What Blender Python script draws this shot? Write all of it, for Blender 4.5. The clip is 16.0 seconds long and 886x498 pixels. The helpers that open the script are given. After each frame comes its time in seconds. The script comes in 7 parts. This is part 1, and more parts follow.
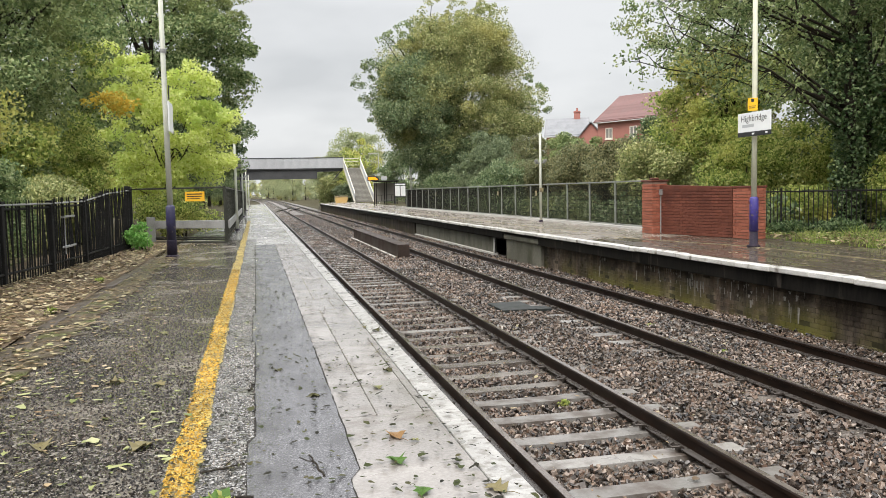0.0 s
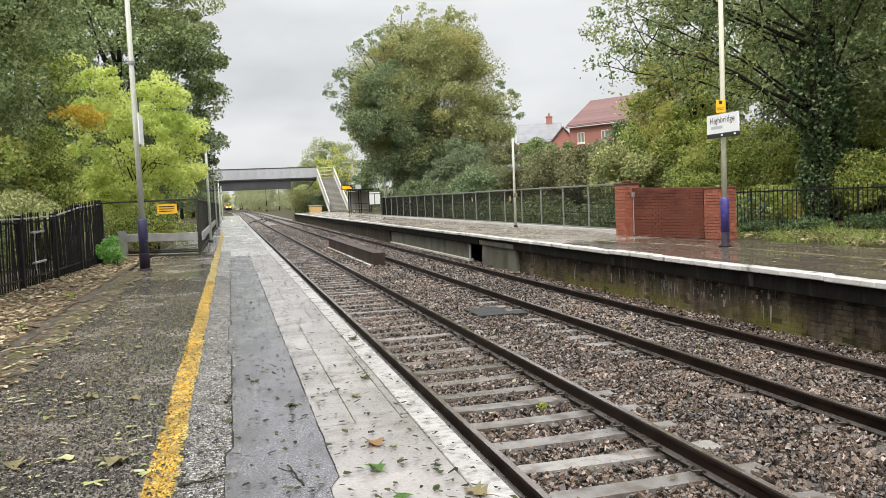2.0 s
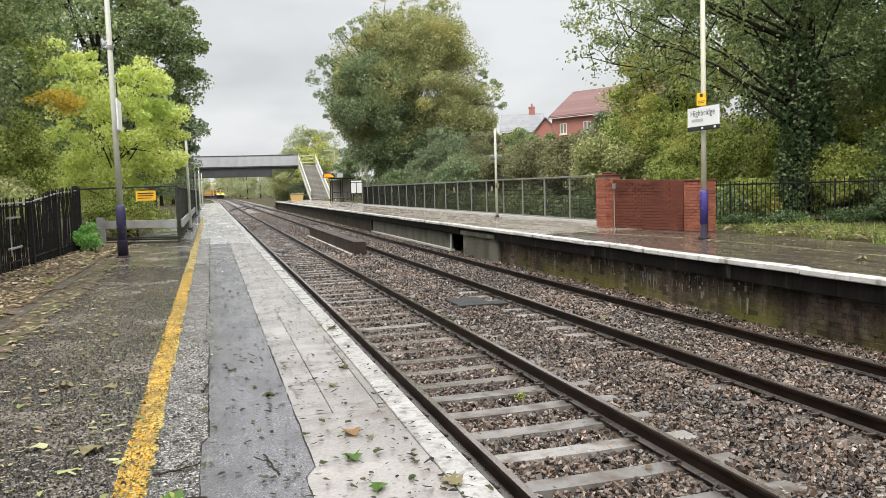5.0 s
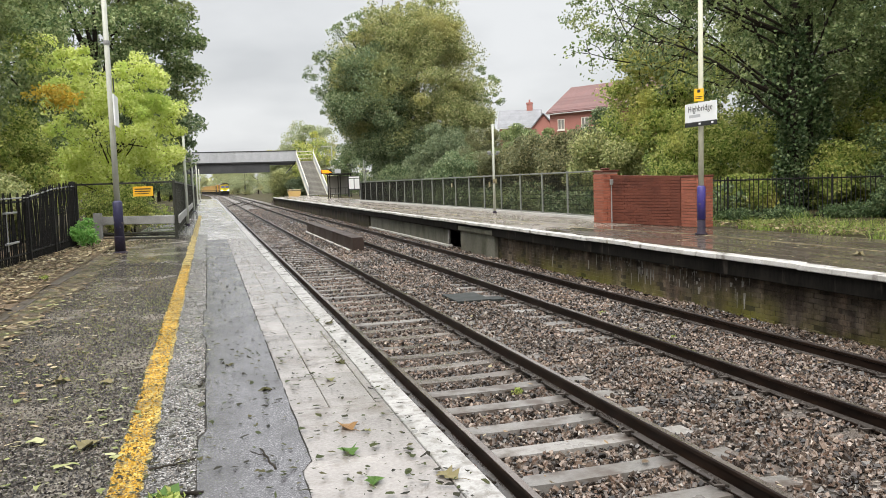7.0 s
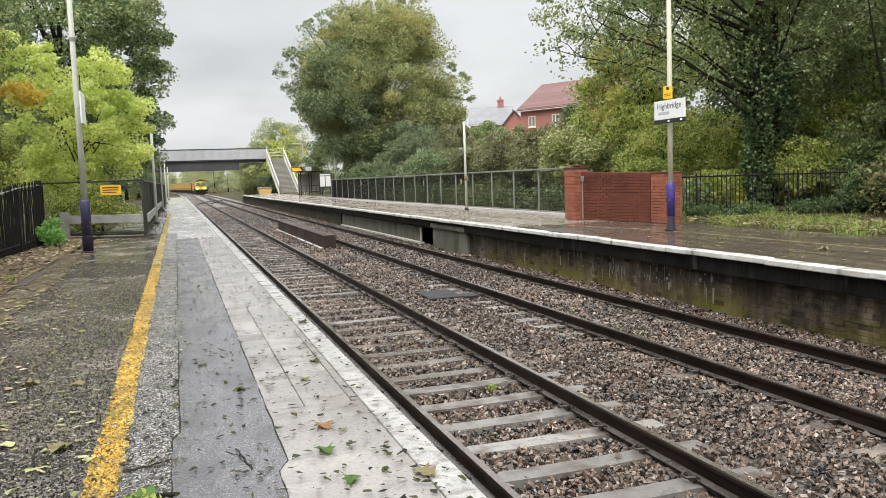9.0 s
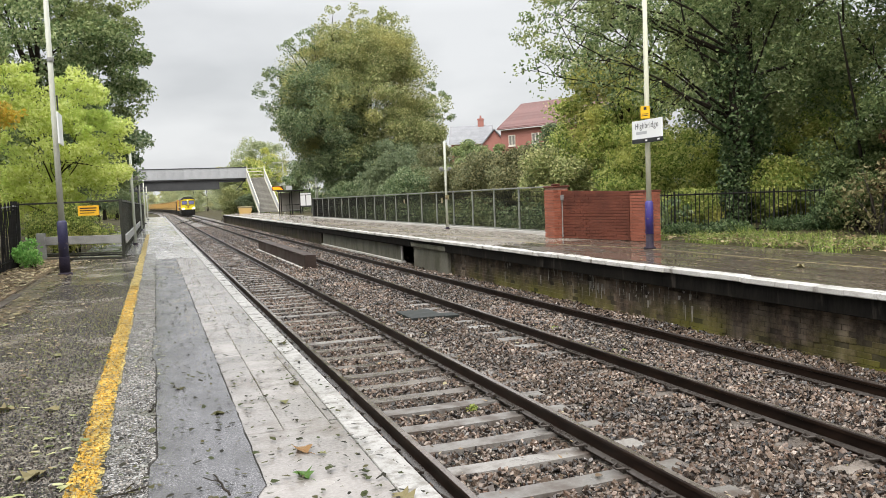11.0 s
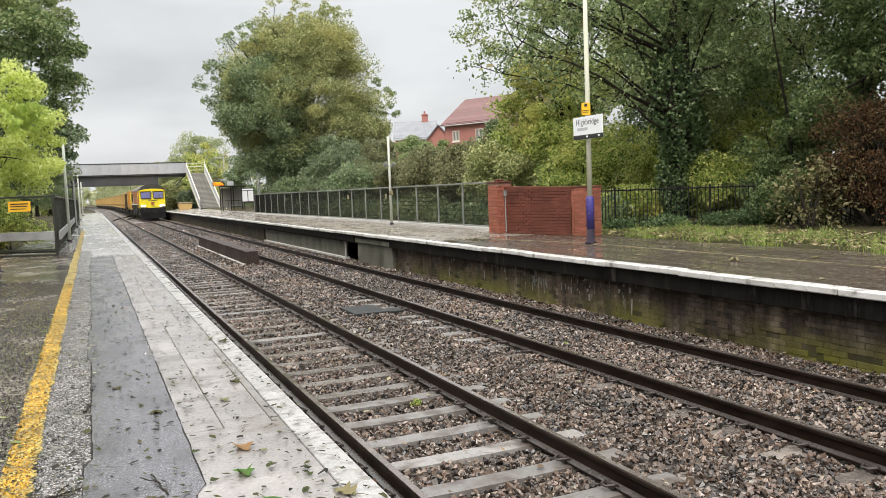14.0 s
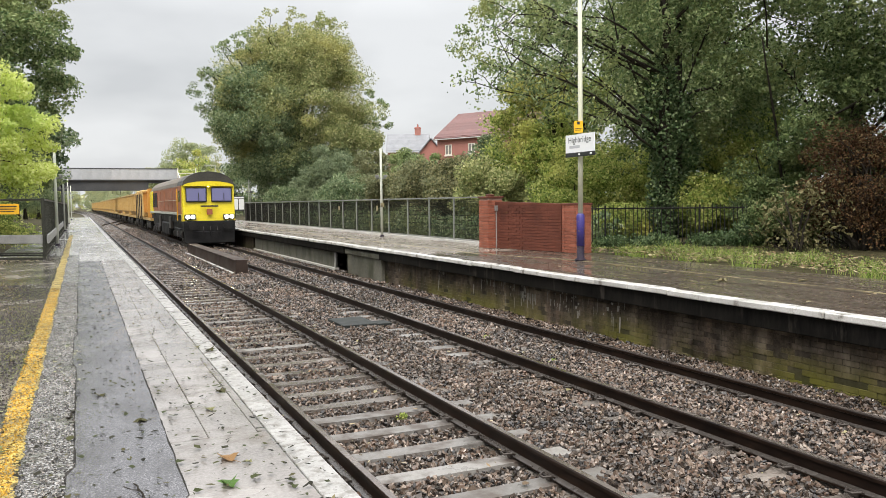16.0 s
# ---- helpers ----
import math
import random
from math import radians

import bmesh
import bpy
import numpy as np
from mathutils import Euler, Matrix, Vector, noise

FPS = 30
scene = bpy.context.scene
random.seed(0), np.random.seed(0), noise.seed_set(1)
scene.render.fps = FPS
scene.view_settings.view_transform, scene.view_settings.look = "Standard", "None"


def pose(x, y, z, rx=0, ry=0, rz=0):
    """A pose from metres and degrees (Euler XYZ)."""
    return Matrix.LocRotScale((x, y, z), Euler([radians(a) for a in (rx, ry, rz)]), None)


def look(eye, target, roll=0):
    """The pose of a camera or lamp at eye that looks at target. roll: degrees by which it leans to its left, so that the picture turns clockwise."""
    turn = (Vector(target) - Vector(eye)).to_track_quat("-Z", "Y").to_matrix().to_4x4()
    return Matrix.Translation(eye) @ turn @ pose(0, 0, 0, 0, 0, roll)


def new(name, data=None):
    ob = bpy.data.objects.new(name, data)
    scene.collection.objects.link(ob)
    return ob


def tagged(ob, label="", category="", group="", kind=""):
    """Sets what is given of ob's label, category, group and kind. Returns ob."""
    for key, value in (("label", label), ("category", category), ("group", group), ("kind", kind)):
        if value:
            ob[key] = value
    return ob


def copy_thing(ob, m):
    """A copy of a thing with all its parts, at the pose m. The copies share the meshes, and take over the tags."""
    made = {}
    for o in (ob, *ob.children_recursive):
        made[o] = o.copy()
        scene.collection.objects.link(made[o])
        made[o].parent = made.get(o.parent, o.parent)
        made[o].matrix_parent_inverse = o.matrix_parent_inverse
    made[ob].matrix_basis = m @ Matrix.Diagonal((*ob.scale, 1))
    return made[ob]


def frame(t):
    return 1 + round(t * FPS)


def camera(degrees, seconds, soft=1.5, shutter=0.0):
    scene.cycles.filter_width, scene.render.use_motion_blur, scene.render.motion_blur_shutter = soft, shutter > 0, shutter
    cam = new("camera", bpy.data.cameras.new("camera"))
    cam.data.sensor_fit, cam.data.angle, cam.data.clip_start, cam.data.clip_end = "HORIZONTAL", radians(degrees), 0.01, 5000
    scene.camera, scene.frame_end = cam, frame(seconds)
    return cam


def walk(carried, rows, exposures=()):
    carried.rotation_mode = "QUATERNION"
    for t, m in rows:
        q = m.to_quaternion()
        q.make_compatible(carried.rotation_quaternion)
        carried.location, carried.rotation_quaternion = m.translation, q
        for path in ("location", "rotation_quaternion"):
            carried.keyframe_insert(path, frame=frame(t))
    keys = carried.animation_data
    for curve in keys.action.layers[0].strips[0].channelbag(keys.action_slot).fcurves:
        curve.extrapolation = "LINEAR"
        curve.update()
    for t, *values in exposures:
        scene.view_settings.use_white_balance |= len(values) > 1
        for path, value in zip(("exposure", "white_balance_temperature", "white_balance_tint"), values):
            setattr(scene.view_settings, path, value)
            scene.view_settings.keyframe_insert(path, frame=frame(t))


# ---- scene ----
cam = camera(58.5, 16.0, soft=0.7, shutter=0.0)
PATH = [
    (0, (-0.005, -0.025, 1.286), (0.45, 1.917, 1.139), -1.2),
    (0.5, (-0.004, -0.019, 1.285), (0.473, 1.918, 1.147), -1.2),
    (1, (-0.007, -0.024, 1.289), (0.487, 1.91, 1.158), -1.3),
    (1.5, (-0.01, -0.019, 1.284), (0.497, 1.911, 1.157), -1.8),
    (2, (-0.002, -0.042, 1.28), (0.513, 1.886, 1.149), -2.4),
    (2.5, (0.002, -0.072, 1.277), (0.516, 1.855, 1.131), -3.3),
    (3, (0.007, -0.067, 1.287), (0.527, 1.86, 1.167), -3.2),
    (3.5, (0.003, -0.054, 1.289), (0.526, 1.872, 1.157), -2.7),
    (4, (-0.006, -0.063, 1.29), (0.517, 1.862, 1.146), -2.4),
    (4.5, (0.007, -0.046, 1.296), (0.546, 1.873, 1.141), -2.1),
    (5, (0.015, -0.05, 1.285), (0.573, 1.864, 1.126), -1.8),
    (7.5, (0.021, -0.055, 1.278), (0.587, 1.855, 1.106), -1.8),
    (8, (0.019, -0.065, 1.283), (0.612, 1.837, 1.109), -1.8),
    (8.5, (0.013, -0.084, 1.286), (0.628, 1.811, 1.108), -2.3),
    (9, (0.002, -0.066, 1.286), (0.632, 1.824, 1.107), -2.0),
    (11.5, (0.02, -0.097, 1.31), (0.727, 1.77, 1.187), -2.6),
    (12, (0.033, -0.109, 1.303), (0.777, 1.744, 1.186), -2.9),
    (12.5, (0.04, -0.1, 1.299), (0.805, 1.744, 1.18), -2.7),
    (13, (0.029, -0.1, 1.291), (0.814, 1.736, 1.165), -2.5),
    (13.5, (0.034, -0.101, 1.294), (0.829, 1.73, 1.156), -2.2),
    (14, (0.023, -0.104, 1.303), (0.829, 1.721, 1.152), -2.2),
    (14.5, (0.03, -0.089, 1.303), (0.851, 1.729, 1.162), -1.8),
    (15, (0.019, -0.122, 1.312), (0.844, 1.695, 1.185), -1.5),
    (15.5, (0.033, -0.117, 1.307), (0.858, 1.701, 1.187), -1.3),
    (16, (0.014, -0.106, 1.311), (0.845, 1.709, 1.193), -0.7),
]
walk(cam, [(t, look(eye, target, roll)) for t, eye, target, roll in PATH])

# ---------------------------------------------------------------- light
world = bpy.data.worlds.new("overcast_sky")
scene.world = world
world.use_nodes = True
SUN_ELEV, SUN_ROT = 38.0, 205.0


def build_world():
    nt = world.node_tree
    n, l = nt.nodes, nt.links
    n.clear()
    out = n.new("ShaderNodeOutputWorld")
    bg = n.new("ShaderNodeBackground")
    sky = n.new("ShaderNodeTexSky")
    sky.sky_type, sky.sun_disc = "NISHITA", False
    sky.sun_elevation, sky.sun_rotation = radians(SUN_ELEV), radians(SUN_ROT)
    sky.dust_density = 4.0
    dim = n.new("ShaderNodeVectorMath")
    dim.operation = "SCALE"
    dim.inputs["Scale"].default_value = 0.09
    l.new(sky.outputs[0], dim.inputs[0])
    co = n.new("ShaderNodeTexCoord")
    sep = n.new("ShaderNodeSeparateXYZ")
    l.new(co.outputs["Generated"], sep.inputs[0])
    # cloud sheet: direction flattened on to a plane overhead
    add = n.new("ShaderNodeMath")
    add.operation = "ADD"
    add.inputs[1].default_value = 0.25
    l.new(sep.outputs["Z"], add.inputs[0])
    dv = n.new("ShaderNodeVectorMath")
    dv.operation = "DIVIDE"
    cmb = n.new("ShaderNodeCombineXYZ")
    for i in range(3):
        l.new(add.outputs[0], cmb.inputs[i])
    l.new(co.outputs["Generated"], dv.inputs[0])
    l.new(cmb.outputs[0], dv.inputs[1])
    noi = n.new("ShaderNodeTexNoise")
    noi.inputs["Scale"].default_value, noi.inputs["Detail"].default_value = 1.6, 5.0
    noi.inputs["Roughness"].default_value = 0.45
    l.new(dv.outputs[0], noi.inputs["Vector"])
    ramp = n.new("ShaderNodeValToRGB")
    ramp.color_ramp.elements[0].position, ramp.color_ramp.elements[0].color = 0.33, (0.44, 0.45, 0.46, 1)
    ramp.color_ramp.elements[1].position, ramp.color_ramp.elements[1].color = 0.62, (0.572, 0.58, 0.586, 1)
    l.new(noi.outputs["Fac"], ramp.inputs[0])
    # an overcast sky is about three times as bright overhead as near the horizon
    lift = n.new("ShaderNodeMapRange")
    lift.inputs["From Min"].default_value, lift.inputs["From Max"].default_value = 0.22, 1.0
    lift.inputs["To Min"].default_value, lift.inputs["To Max"].default_value = 1.0, 4.6
    l.new(sep.outputs["Z"], lift.inputs["Value"])
    high = n.new("ShaderNodeVectorMath")
    high.operation = "SCALE"
    l.new(ramp.outputs[0], high.inputs[0])
    l.new(lift.outputs[0], high.inputs["Scale"])
    mix = n.new("ShaderNodeMix")
    mix.data_type = "RGBA"
    mix.inputs["Factor"].default_value = 0.93
    l.new(dim.outputs[0], mix.inputs["A"])
    l.new(high.outputs[0], mix.inputs["B"])
    l.new(mix.outputs["Result"], bg.inputs["Color"])
    bg.inputs["Strength"].default_value = 1.0
    l.new(bg.outputs[0], out.inputs["Surface"])


build_world()
sun = new("sun", bpy.data.lights.new("sun", "SUN"))
sun.data.energy, sun.data.angle, sun.data.color = 1.75, radians(30), (1.0, 0.93, 0.83)
sun.matrix_world = look((0, 0, 40), (0.45 * 40, 0.55 * 40, 0))
scene.view_settings.exposure = 0.6

# ---------------------------------------------------------------- materials


def nodes_of(m):
    m.use_nodes = True
    nt = m.node_tree
    return nt.nodes, nt.links, nt.nodes["Principled BSDF"]


def ramp_node(n, stops):
    r = n.new("ShaderNodeValToRGB")
    els = r.color_ramp.elements
    while len(els) < len(stops):
        els.new(0.5)
    for e, (p, c) in zip(els, stops):
        e.position, e.color = p, (*c, 1)
    return r


def noise_node(n, l, scale, detail=4.0, rough=0.55, vec=None):
    t = n.new("ShaderNodeTexNoise")
    t.inputs["Scale"].default_value, t.inputs["Detail"].default_value = scale, detail
    t.inputs["Roughness"].default_value = rough
    if vec is not None:
        l.new(vec, t.inputs["Vector"])
    return t


def mixc(n, l, fac, a, b, mode="MIX"):
    m = n.new("ShaderNodeMix")
    m.data_type, m.blend_type = "RGBA", mode
    for key, v in (("Factor", fac), ("A", a), ("B", b)):
        if isinstance(v, (int, float)):
            m.inputs[key].default_value = v
        elif isinstance(v, tuple):
            m.inputs[key].default_value = (*v, 1)
        else:
            l.new(v, m.inputs[key])
    return m.outputs["Result"]


def scaled(n, l, vec, s):
    v = n.new("ShaderNodeVectorMath")
    v.operation = "MULTIPLY"
    v.inputs[1].default_value = s
    l.new(vec, v.inputs[0])
    return v.outputs[0]


def surface(name, dark, light, big=0.7, fine=25.0, rough=(0.5, 0.8), bump=0.3, dist=0.01, metal=0.0,
            stain=None, stain_scale=1.2, stain_at=(0.55, 0.7), spread=0.0, stretch=None, moss=None, spec=0.5, world=False):
    """A worn surface: colour varies at a large and a fine scale, with relief, uneven gloss and optional stains."""
    m = bpy.data.materials.new(name)
    n, l, b = nodes_of(m)
    co = n.new("ShaderNodeTexCoord").outputs["Object"]
    geo = n.new("ShaderNodeNewGeometry")
    if world:
        co = geo.outputs["Position"]
    co_w = geo.outputs["Position"] if spread == 0 else co
    if stretch:
        co = scaled(n, l, co, stretch)
    a = noise_node(n, l, big, 3.0, 0.55, co)
    f = noise_node(n, l, fine, 5.0, 0.65, co)
    s = n.new("ShaderNodeMath")
    s.operation = "MULTIPLY_ADD"
    s.inputs[1].default_value = 0.5
    l.new(a.outputs["Fac"], s.inputs[0])
    h = n.new("ShaderNodeMath")
    h.operation = "MULTIPLY"
    h.inputs[1].default_value = 0.5
    l.new(f.outputs["Fac"], h.inputs[0])
    l.new(h.outputs[0], s.inputs[2])
    r = ramp_node(n, [(0.34, dark), (0.66, light)])
    l.new(s.outputs[0], r.inputs[0])
    col = r.outputs[0]
    if spread:
        info = n.new("ShaderNodeObjectInfo")
        hsv = n.new("ShaderNodeHueSaturation")
        mr = n.new("ShaderNodeMapRange")
        mr.inputs["To Min"].default_value, mr.inputs["To Max"].default_value = 1 - spread, 1 + spread
        l.new(info.outputs["Random"], mr.inputs["Value"])
        l.new(mr.outputs[0], hsv.inputs["Value"])
        l.new(col, hsv.inputs["Color"])
        col = hsv.outputs[0]
    if stain:
        sn = noise_node(n, l, stain_scale, 6.0, 0.6, co)
        sr = ramp_node(n, [(stain_at[0], (0, 0, 0)), (stain_at[1], (1, 1, 1))])
        l.new(sn.outputs["Fac"], sr.inputs[0])
        col = mixc(n, l, sr.outputs[0], col, stain)
    if moss:
        low, high, tint = moss
        sx = n.new("ShaderNodeSeparateXYZ")
        l.new(geo.outputs["Position"], sx.inputs[0])
        mz = n.new("ShaderNodeMapRange")
        mz.inputs["From Min"].default_value, mz.inputs["From Max"].default_value = high, low
        l.new(sx.outputs["Z"], mz.inputs["Value"])
        mn = noise_node(n, l, 0.55, 6.0, 0.65, geo.outputs["Position"])
        mq = ramp_node(n, [(0.40, (0, 0, 0)), (0.62, (1, 1, 1))])
        l.new(mn.outputs["Fac"], mq.inputs[0])
        mm = n.new("ShaderNodeMath")
        mm.operation = "MULTIPLY"
        l.new(mz.outputs[0], mm.inputs[0])
        l.new(mq.outputs[0], mm.inputs[1])
        sn = noise_node(n, l, 1.0, 5.0, 0.6, scaled(n, l, geo.outputs["Position"], (2.6, 2.6, 0.35)))
        sq = ramp_node(n, [(0.32, (0.25, 0.25, 0.25)), (0.5, (0.8, 0.78, 0.75)), (0.7, (1.9, 1.8, 1.7))])
        l.new(sn.outputs["Fac"], sq.inputs[0])
        col = mixc(n, l, 1.0, col, sq.outputs[0], "MULTIPLY")
        col = mixc(n, l, mm.outputs[0], col, tint)
    l.new(col, b.inputs["Base Color"])
    rr = n.new("ShaderNodeMapRange")
    rr.inputs["From Min"].default_value, rr.inputs["From Max"].default_value = 0.3, 0.7
    rr.inputs["To Min"].default_value, rr.inputs["To Max"].default_value = rough
    l.new(a.outputs["Fac"], rr.inputs["Value"])
    l.new(rr.outputs[0], b.inputs["Roughness"])
    b.inputs["Metallic"].default_value = metal
    b.inputs["Specular IOR Level"].default_value = spec
    bp = n.new("ShaderNodeBump")
    bp.inputs["Strength"].default_value, bp.inputs["Distance"].default_value = bump, dist
    l.new(f.outputs["Fac"], bp.inputs["Height"])
    l.new(bp.outputs[0], b.inputs["Normal"])
    return m


def aggregate(name, cols, grain, rough, bump, dist, patch=None, patch_at=(0.5, 0.65), patch_scale=0.8, spec=0.5, stretch=None):
    """Asphalt with visible stone grains, wet in places."""
    m = bpy.data.materials.new(name)
    n, l, b = nodes_of(m)
    co = n.new("ShaderNodeTexCoord").outputs["Object"]
    v = n.new("ShaderNodeTexVoronoi")
    v.inputs["Scale"].default_value = grain
    l.new(co, v.inputs["Vector"])
    sep = n.new("ShaderNodeSeparateColor")
    l.new(v.outputs["Color"], sep.inputs[0])
    r = ramp_node(n, cols)
    l.new(sep.outputs[0], r.inputs[0])
    big = noise_node(n, l, patch_scale, 5.0, 0.6, scaled(n, l, co, stretch) if stretch else co)
    pr = ramp_node(n, [(patch_at[0], (0, 0, 0)), (patch_at[1], (1, 1, 1))])
    l.new(big.outputs["Fac"], pr.inputs[0])
    col = r.outputs[0]
    if patch:
        half = n.new("ShaderNodeMath")
        half.operation = "MULTIPLY"
        half.inputs[1].default_value = 0.75
        l.new(pr.outputs[0], half.inputs[0])
        col = mixc(n, l, half.outputs[0], col, patch)
    l.new(col, b.inputs["Base Color"])
    mr = n.new("ShaderNodeMapRange")
    mr.inputs["To Min"].default_value, mr.inputs["To Max"].default_value = rough
    l.new(pr.outputs[0], mr.inputs["Value"])
    l.new(mr.outputs[0], b.inputs["Roughness"])
    b.inputs["Specular IOR Level"].default_value = spec
    bp = n.new("ShaderNodeBump")
    bp.invert = True
    bp.inputs["Strength"].default_value, bp.inputs["Distance"].default_value = bump, dist
    l.new(v.outputs["Distance"], bp.inputs["Height"])
    l.new(bp.outputs[0], b.inputs["Normal"])
    return m


def leafy(name, cols, trans=0.45, patch=None, patch_scale=0.25, patch_at=(0.5, 0.62), rough=0.5):
    """Leaves: colour by leaf, drifting over the crown, some light passing through."""
    m = bpy.data.materials.new(name)
    n, l, b = nodes_of(m)
    geo = n.new("ShaderNodeNewGeometry")
    co = n.new("ShaderNodeTexCoord").outputs["Object"]
    r = ramp_node(n, [(i / (len(cols) - 1), c) for i, c in enumerate(cols)])
    l.new(geo.outputs["Random Per Island"], r.inputs[0])
    col = r.outputs[0]
    if patch:
        pn = noise_node(n, l, patch_scale, 3.0, 0.6, co)
        pr = ramp_node(n, [(patch_at[0], (0, 0, 0)), (patch_at[1], (1, 1, 1))])
        l.new(pn.outputs["Fac"], pr.inputs[0])
        col = mixc(n, l, pr.outputs[0], col, patch)
    l.new(col, b.inputs["Base Color"])
    b.inputs["Roughness"].default_value = rough
    b.inputs["Specular IOR Level"].default_value = 0.24
    tr = n.new("ShaderNodeBsdfTranslucent")
    l.new(col, tr.inputs["Color"])
    mx = n.new("ShaderNodeMixShader")
    mx.inputs[0].default_value = trans
    l.new(b.outputs[0], mx.inputs[1])
    l.new(tr.outputs[0], mx.inputs[2])
    l.new(mx.outputs[0], n["Material Output"].inputs["Surface"])
    return m


def stone_mat(name, cols, rough=0.45, spec=0.3):
    m = bpy.data.materials.new(name)
    n, l, b = nodes_of(m)
    geo = n.new("ShaderNodeNewGeometry")
    co = n.new("ShaderNodeTexCoord").outputs["Object"]
    r = ramp_node(n, [(i / (len(cols) - 1), c) for i, c in enumerate(cols)])
    l.new(geo.outputs["Random Per Island"], r.inputs[0])
    f = noise_node(n, l, 60.0, 3.0, 0.6, co)
    g = noise_node(n, l, 0.6, 3.0, 0.6, co)
    gr = ramp_node(n, [(0.38, (0.62, 0.58, 0.55)), (0.66, (1.3, 1.16, 1.08))])
    l.new(g.outputs["Fac"], gr.inputs[0])
    fr = ramp_node(n, [(0.3, (0.7, 0.7, 0.7)), (0.7, (1.2, 1.2, 1.2))])
    l.new(f.outputs["Fac"], fr.inputs[0])
    col = mixc(n, l, 1.0, r.outputs[0], gr.outputs[0], "MULTIPLY")
    col = mixc(n, l, 1.0, col, fr.outputs[0], "MULTIPLY")
    l.new(col, b.inputs["Base Color"])
    b.inputs["Roughness"].default_value = rough
    b.inputs["Specular IOR Level"].default_value = spec
    return m


def plain(name, col, rough=0.5, metal=0.0, emit=0.0):
    m = bpy.data.materials.new(name)
    n, l, b = nodes_of(m)
    b.inputs["Base Color"].default_value = (*col, 1)
    b.inputs["Roughness"].default_value, b.inputs["Metallic"].default_value = rough, metal
    if emit:
        b.inputs["Emission Color"].default_value = (*col, 1)
        b.inputs["Emission Strength"].default_value = emit
    return m


def rail_steel():
    m = bpy.data.materials.new("rail_steel")
    n, l, b = nodes_of(m)
    co = n.new("ShaderNodeTexCoord").outputs["Object"]
    f = noise_node(n, l, 14.0, 5.0, 0.65, scaled(n, l, co, (1, 0.25, 1)))
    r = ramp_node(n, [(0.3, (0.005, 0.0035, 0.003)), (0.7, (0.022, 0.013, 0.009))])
    l.new(f.outputs["Fac"], r.inputs[0])
    l.new(r.outputs[0], b.inputs["Base Color"])
    b.inputs["Roughness"].default_value = 0.36
    b.inputs["Specular IOR Level"].default_value = 0.12
    bp = n.new("ShaderNodeBump")
    bp.inputs["Strength"].default_value, bp.inputs["Distance"].default_value = 0.4, 0.003
    l.new(f.outputs["Fac"], bp.inputs["Height"])
    l.new(bp.outputs[0], b.inputs["Normal"])
    return m


M = {}
M["rail"] = rail_steel()
M["rail_top"] = surface("rail_head_worn", (0.13, 0.10, 0.085), (0.30, 0.26, 0.235), 3.0, 30, (0.14, 0.3), 0.2, 0.001, metal=0.7)
# paler than the rail: the sky's reflection on wet steel is in the colour
M["rail_foot"] = surface("wet_foot_sheen", (0.032, 0.027, 0.024), (0.08, 0.071, 0.065), 3.0, 40, (0.15, 0.35), 0.2, 0.001, spec=0.5)
M["concrete"] = surface("sleeper_concrete", (0.14, 0.13, 0.12), (0.275, 0.26, 0.243), 3.0, 40, (0.25, 0.5), 0.3, 0.004, stain=(0.075, 0.058, 0.047), stain_scale=3.0, stain_at=(0.45, 0.63), spread=0.25, world=True)
M["old_sleeper"] = surface("weathered_sleeper", (0.065, 0.055, 0.048), (0.20, 0.172, 0.15), 3.0, 40, (0.12, 0.4), 0.25, 0.003, spread=0.35, spec=0.5, world=True)
M["clip"] = surface("clip_iron", (0.03, 0.024, 0.02), (0.08, 0.065, 0.055), 10, 60, (0.4, 0.6), 0.2, 0.002, metal=0.4)
M["stone"] = stone_mat("ballast_stone", [(0.007, 0.0058, 0.005), (0.031, 0.026, 0.023), (0.080, 0.068, 0.059), (0.147, 0.124, 0.104), (0.128, 0.090, 0.070), (0.265, 0.233, 0.20)], 0.2, 0.5)
M["ballast"] = aggregate("ballast_bed", [(0.0, (0.016, 0.013, 0.011)), (0.4, (0.07, 0.059, 0.05)), (0.75, (0.165, 0.14, 0.12)), (1.0, (0.31, 0.275, 0.24))], 17.0, (0.35, 0.55), 1.0, 0.04, patch=(0.11, 0.093, 0.078), patch_scale=0.35, spec=0.45)
M["asphalt"] = aggregate("coarse_asphalt", [(0.0, (0.009, 0.009, 0.008)), (0.4, (0.042, 0.038, 0.034)), (0.75, (0.115, 0.104, 0.092)), (1.0, (0.27, 0.248, 0.22))], 56.0, (0.09, 0.32), 0.25, 0.005, patch=(0.19, 0.166, 0.137), patch_at=(0.45, 0.64), patch_scale=1.1, spec=0.5)
M["tarmac"] = aggregate("wet_tarmac", [(0.0, (0.045, 0.044, 0.049)), (0.45, (0.082, 0.079, 0.086)), (0.85, (0.122, 0.118, 0.126)), (1.0, (0.22, 0.215, 0.22))], 170.0, (0.05, 0.26), 0.3, 0.002, patch=(0.052, 0.05, 0.053), patch_at=(0.44, 0.6), patch_scale=2.4, stretch=(1.0, 0.45, 1.0))
M["rough_strip"] = aggregate("worn_asphalt_strip", [(0.0, (0.014, 0.014, 0.014)), (0.3, (0.075, 0.073, 0.07)), (0.7, (0.19, 0.185, 0.178)), (1.0, (0.42, 0.405, 0.39))], 75.0, (0.2, 0.45), 0.7, 0.007, patch=(0.055, 0.06, 0.032), patch_at=(0.55, 0.68), patch_scale=3.0, spec=0.4)
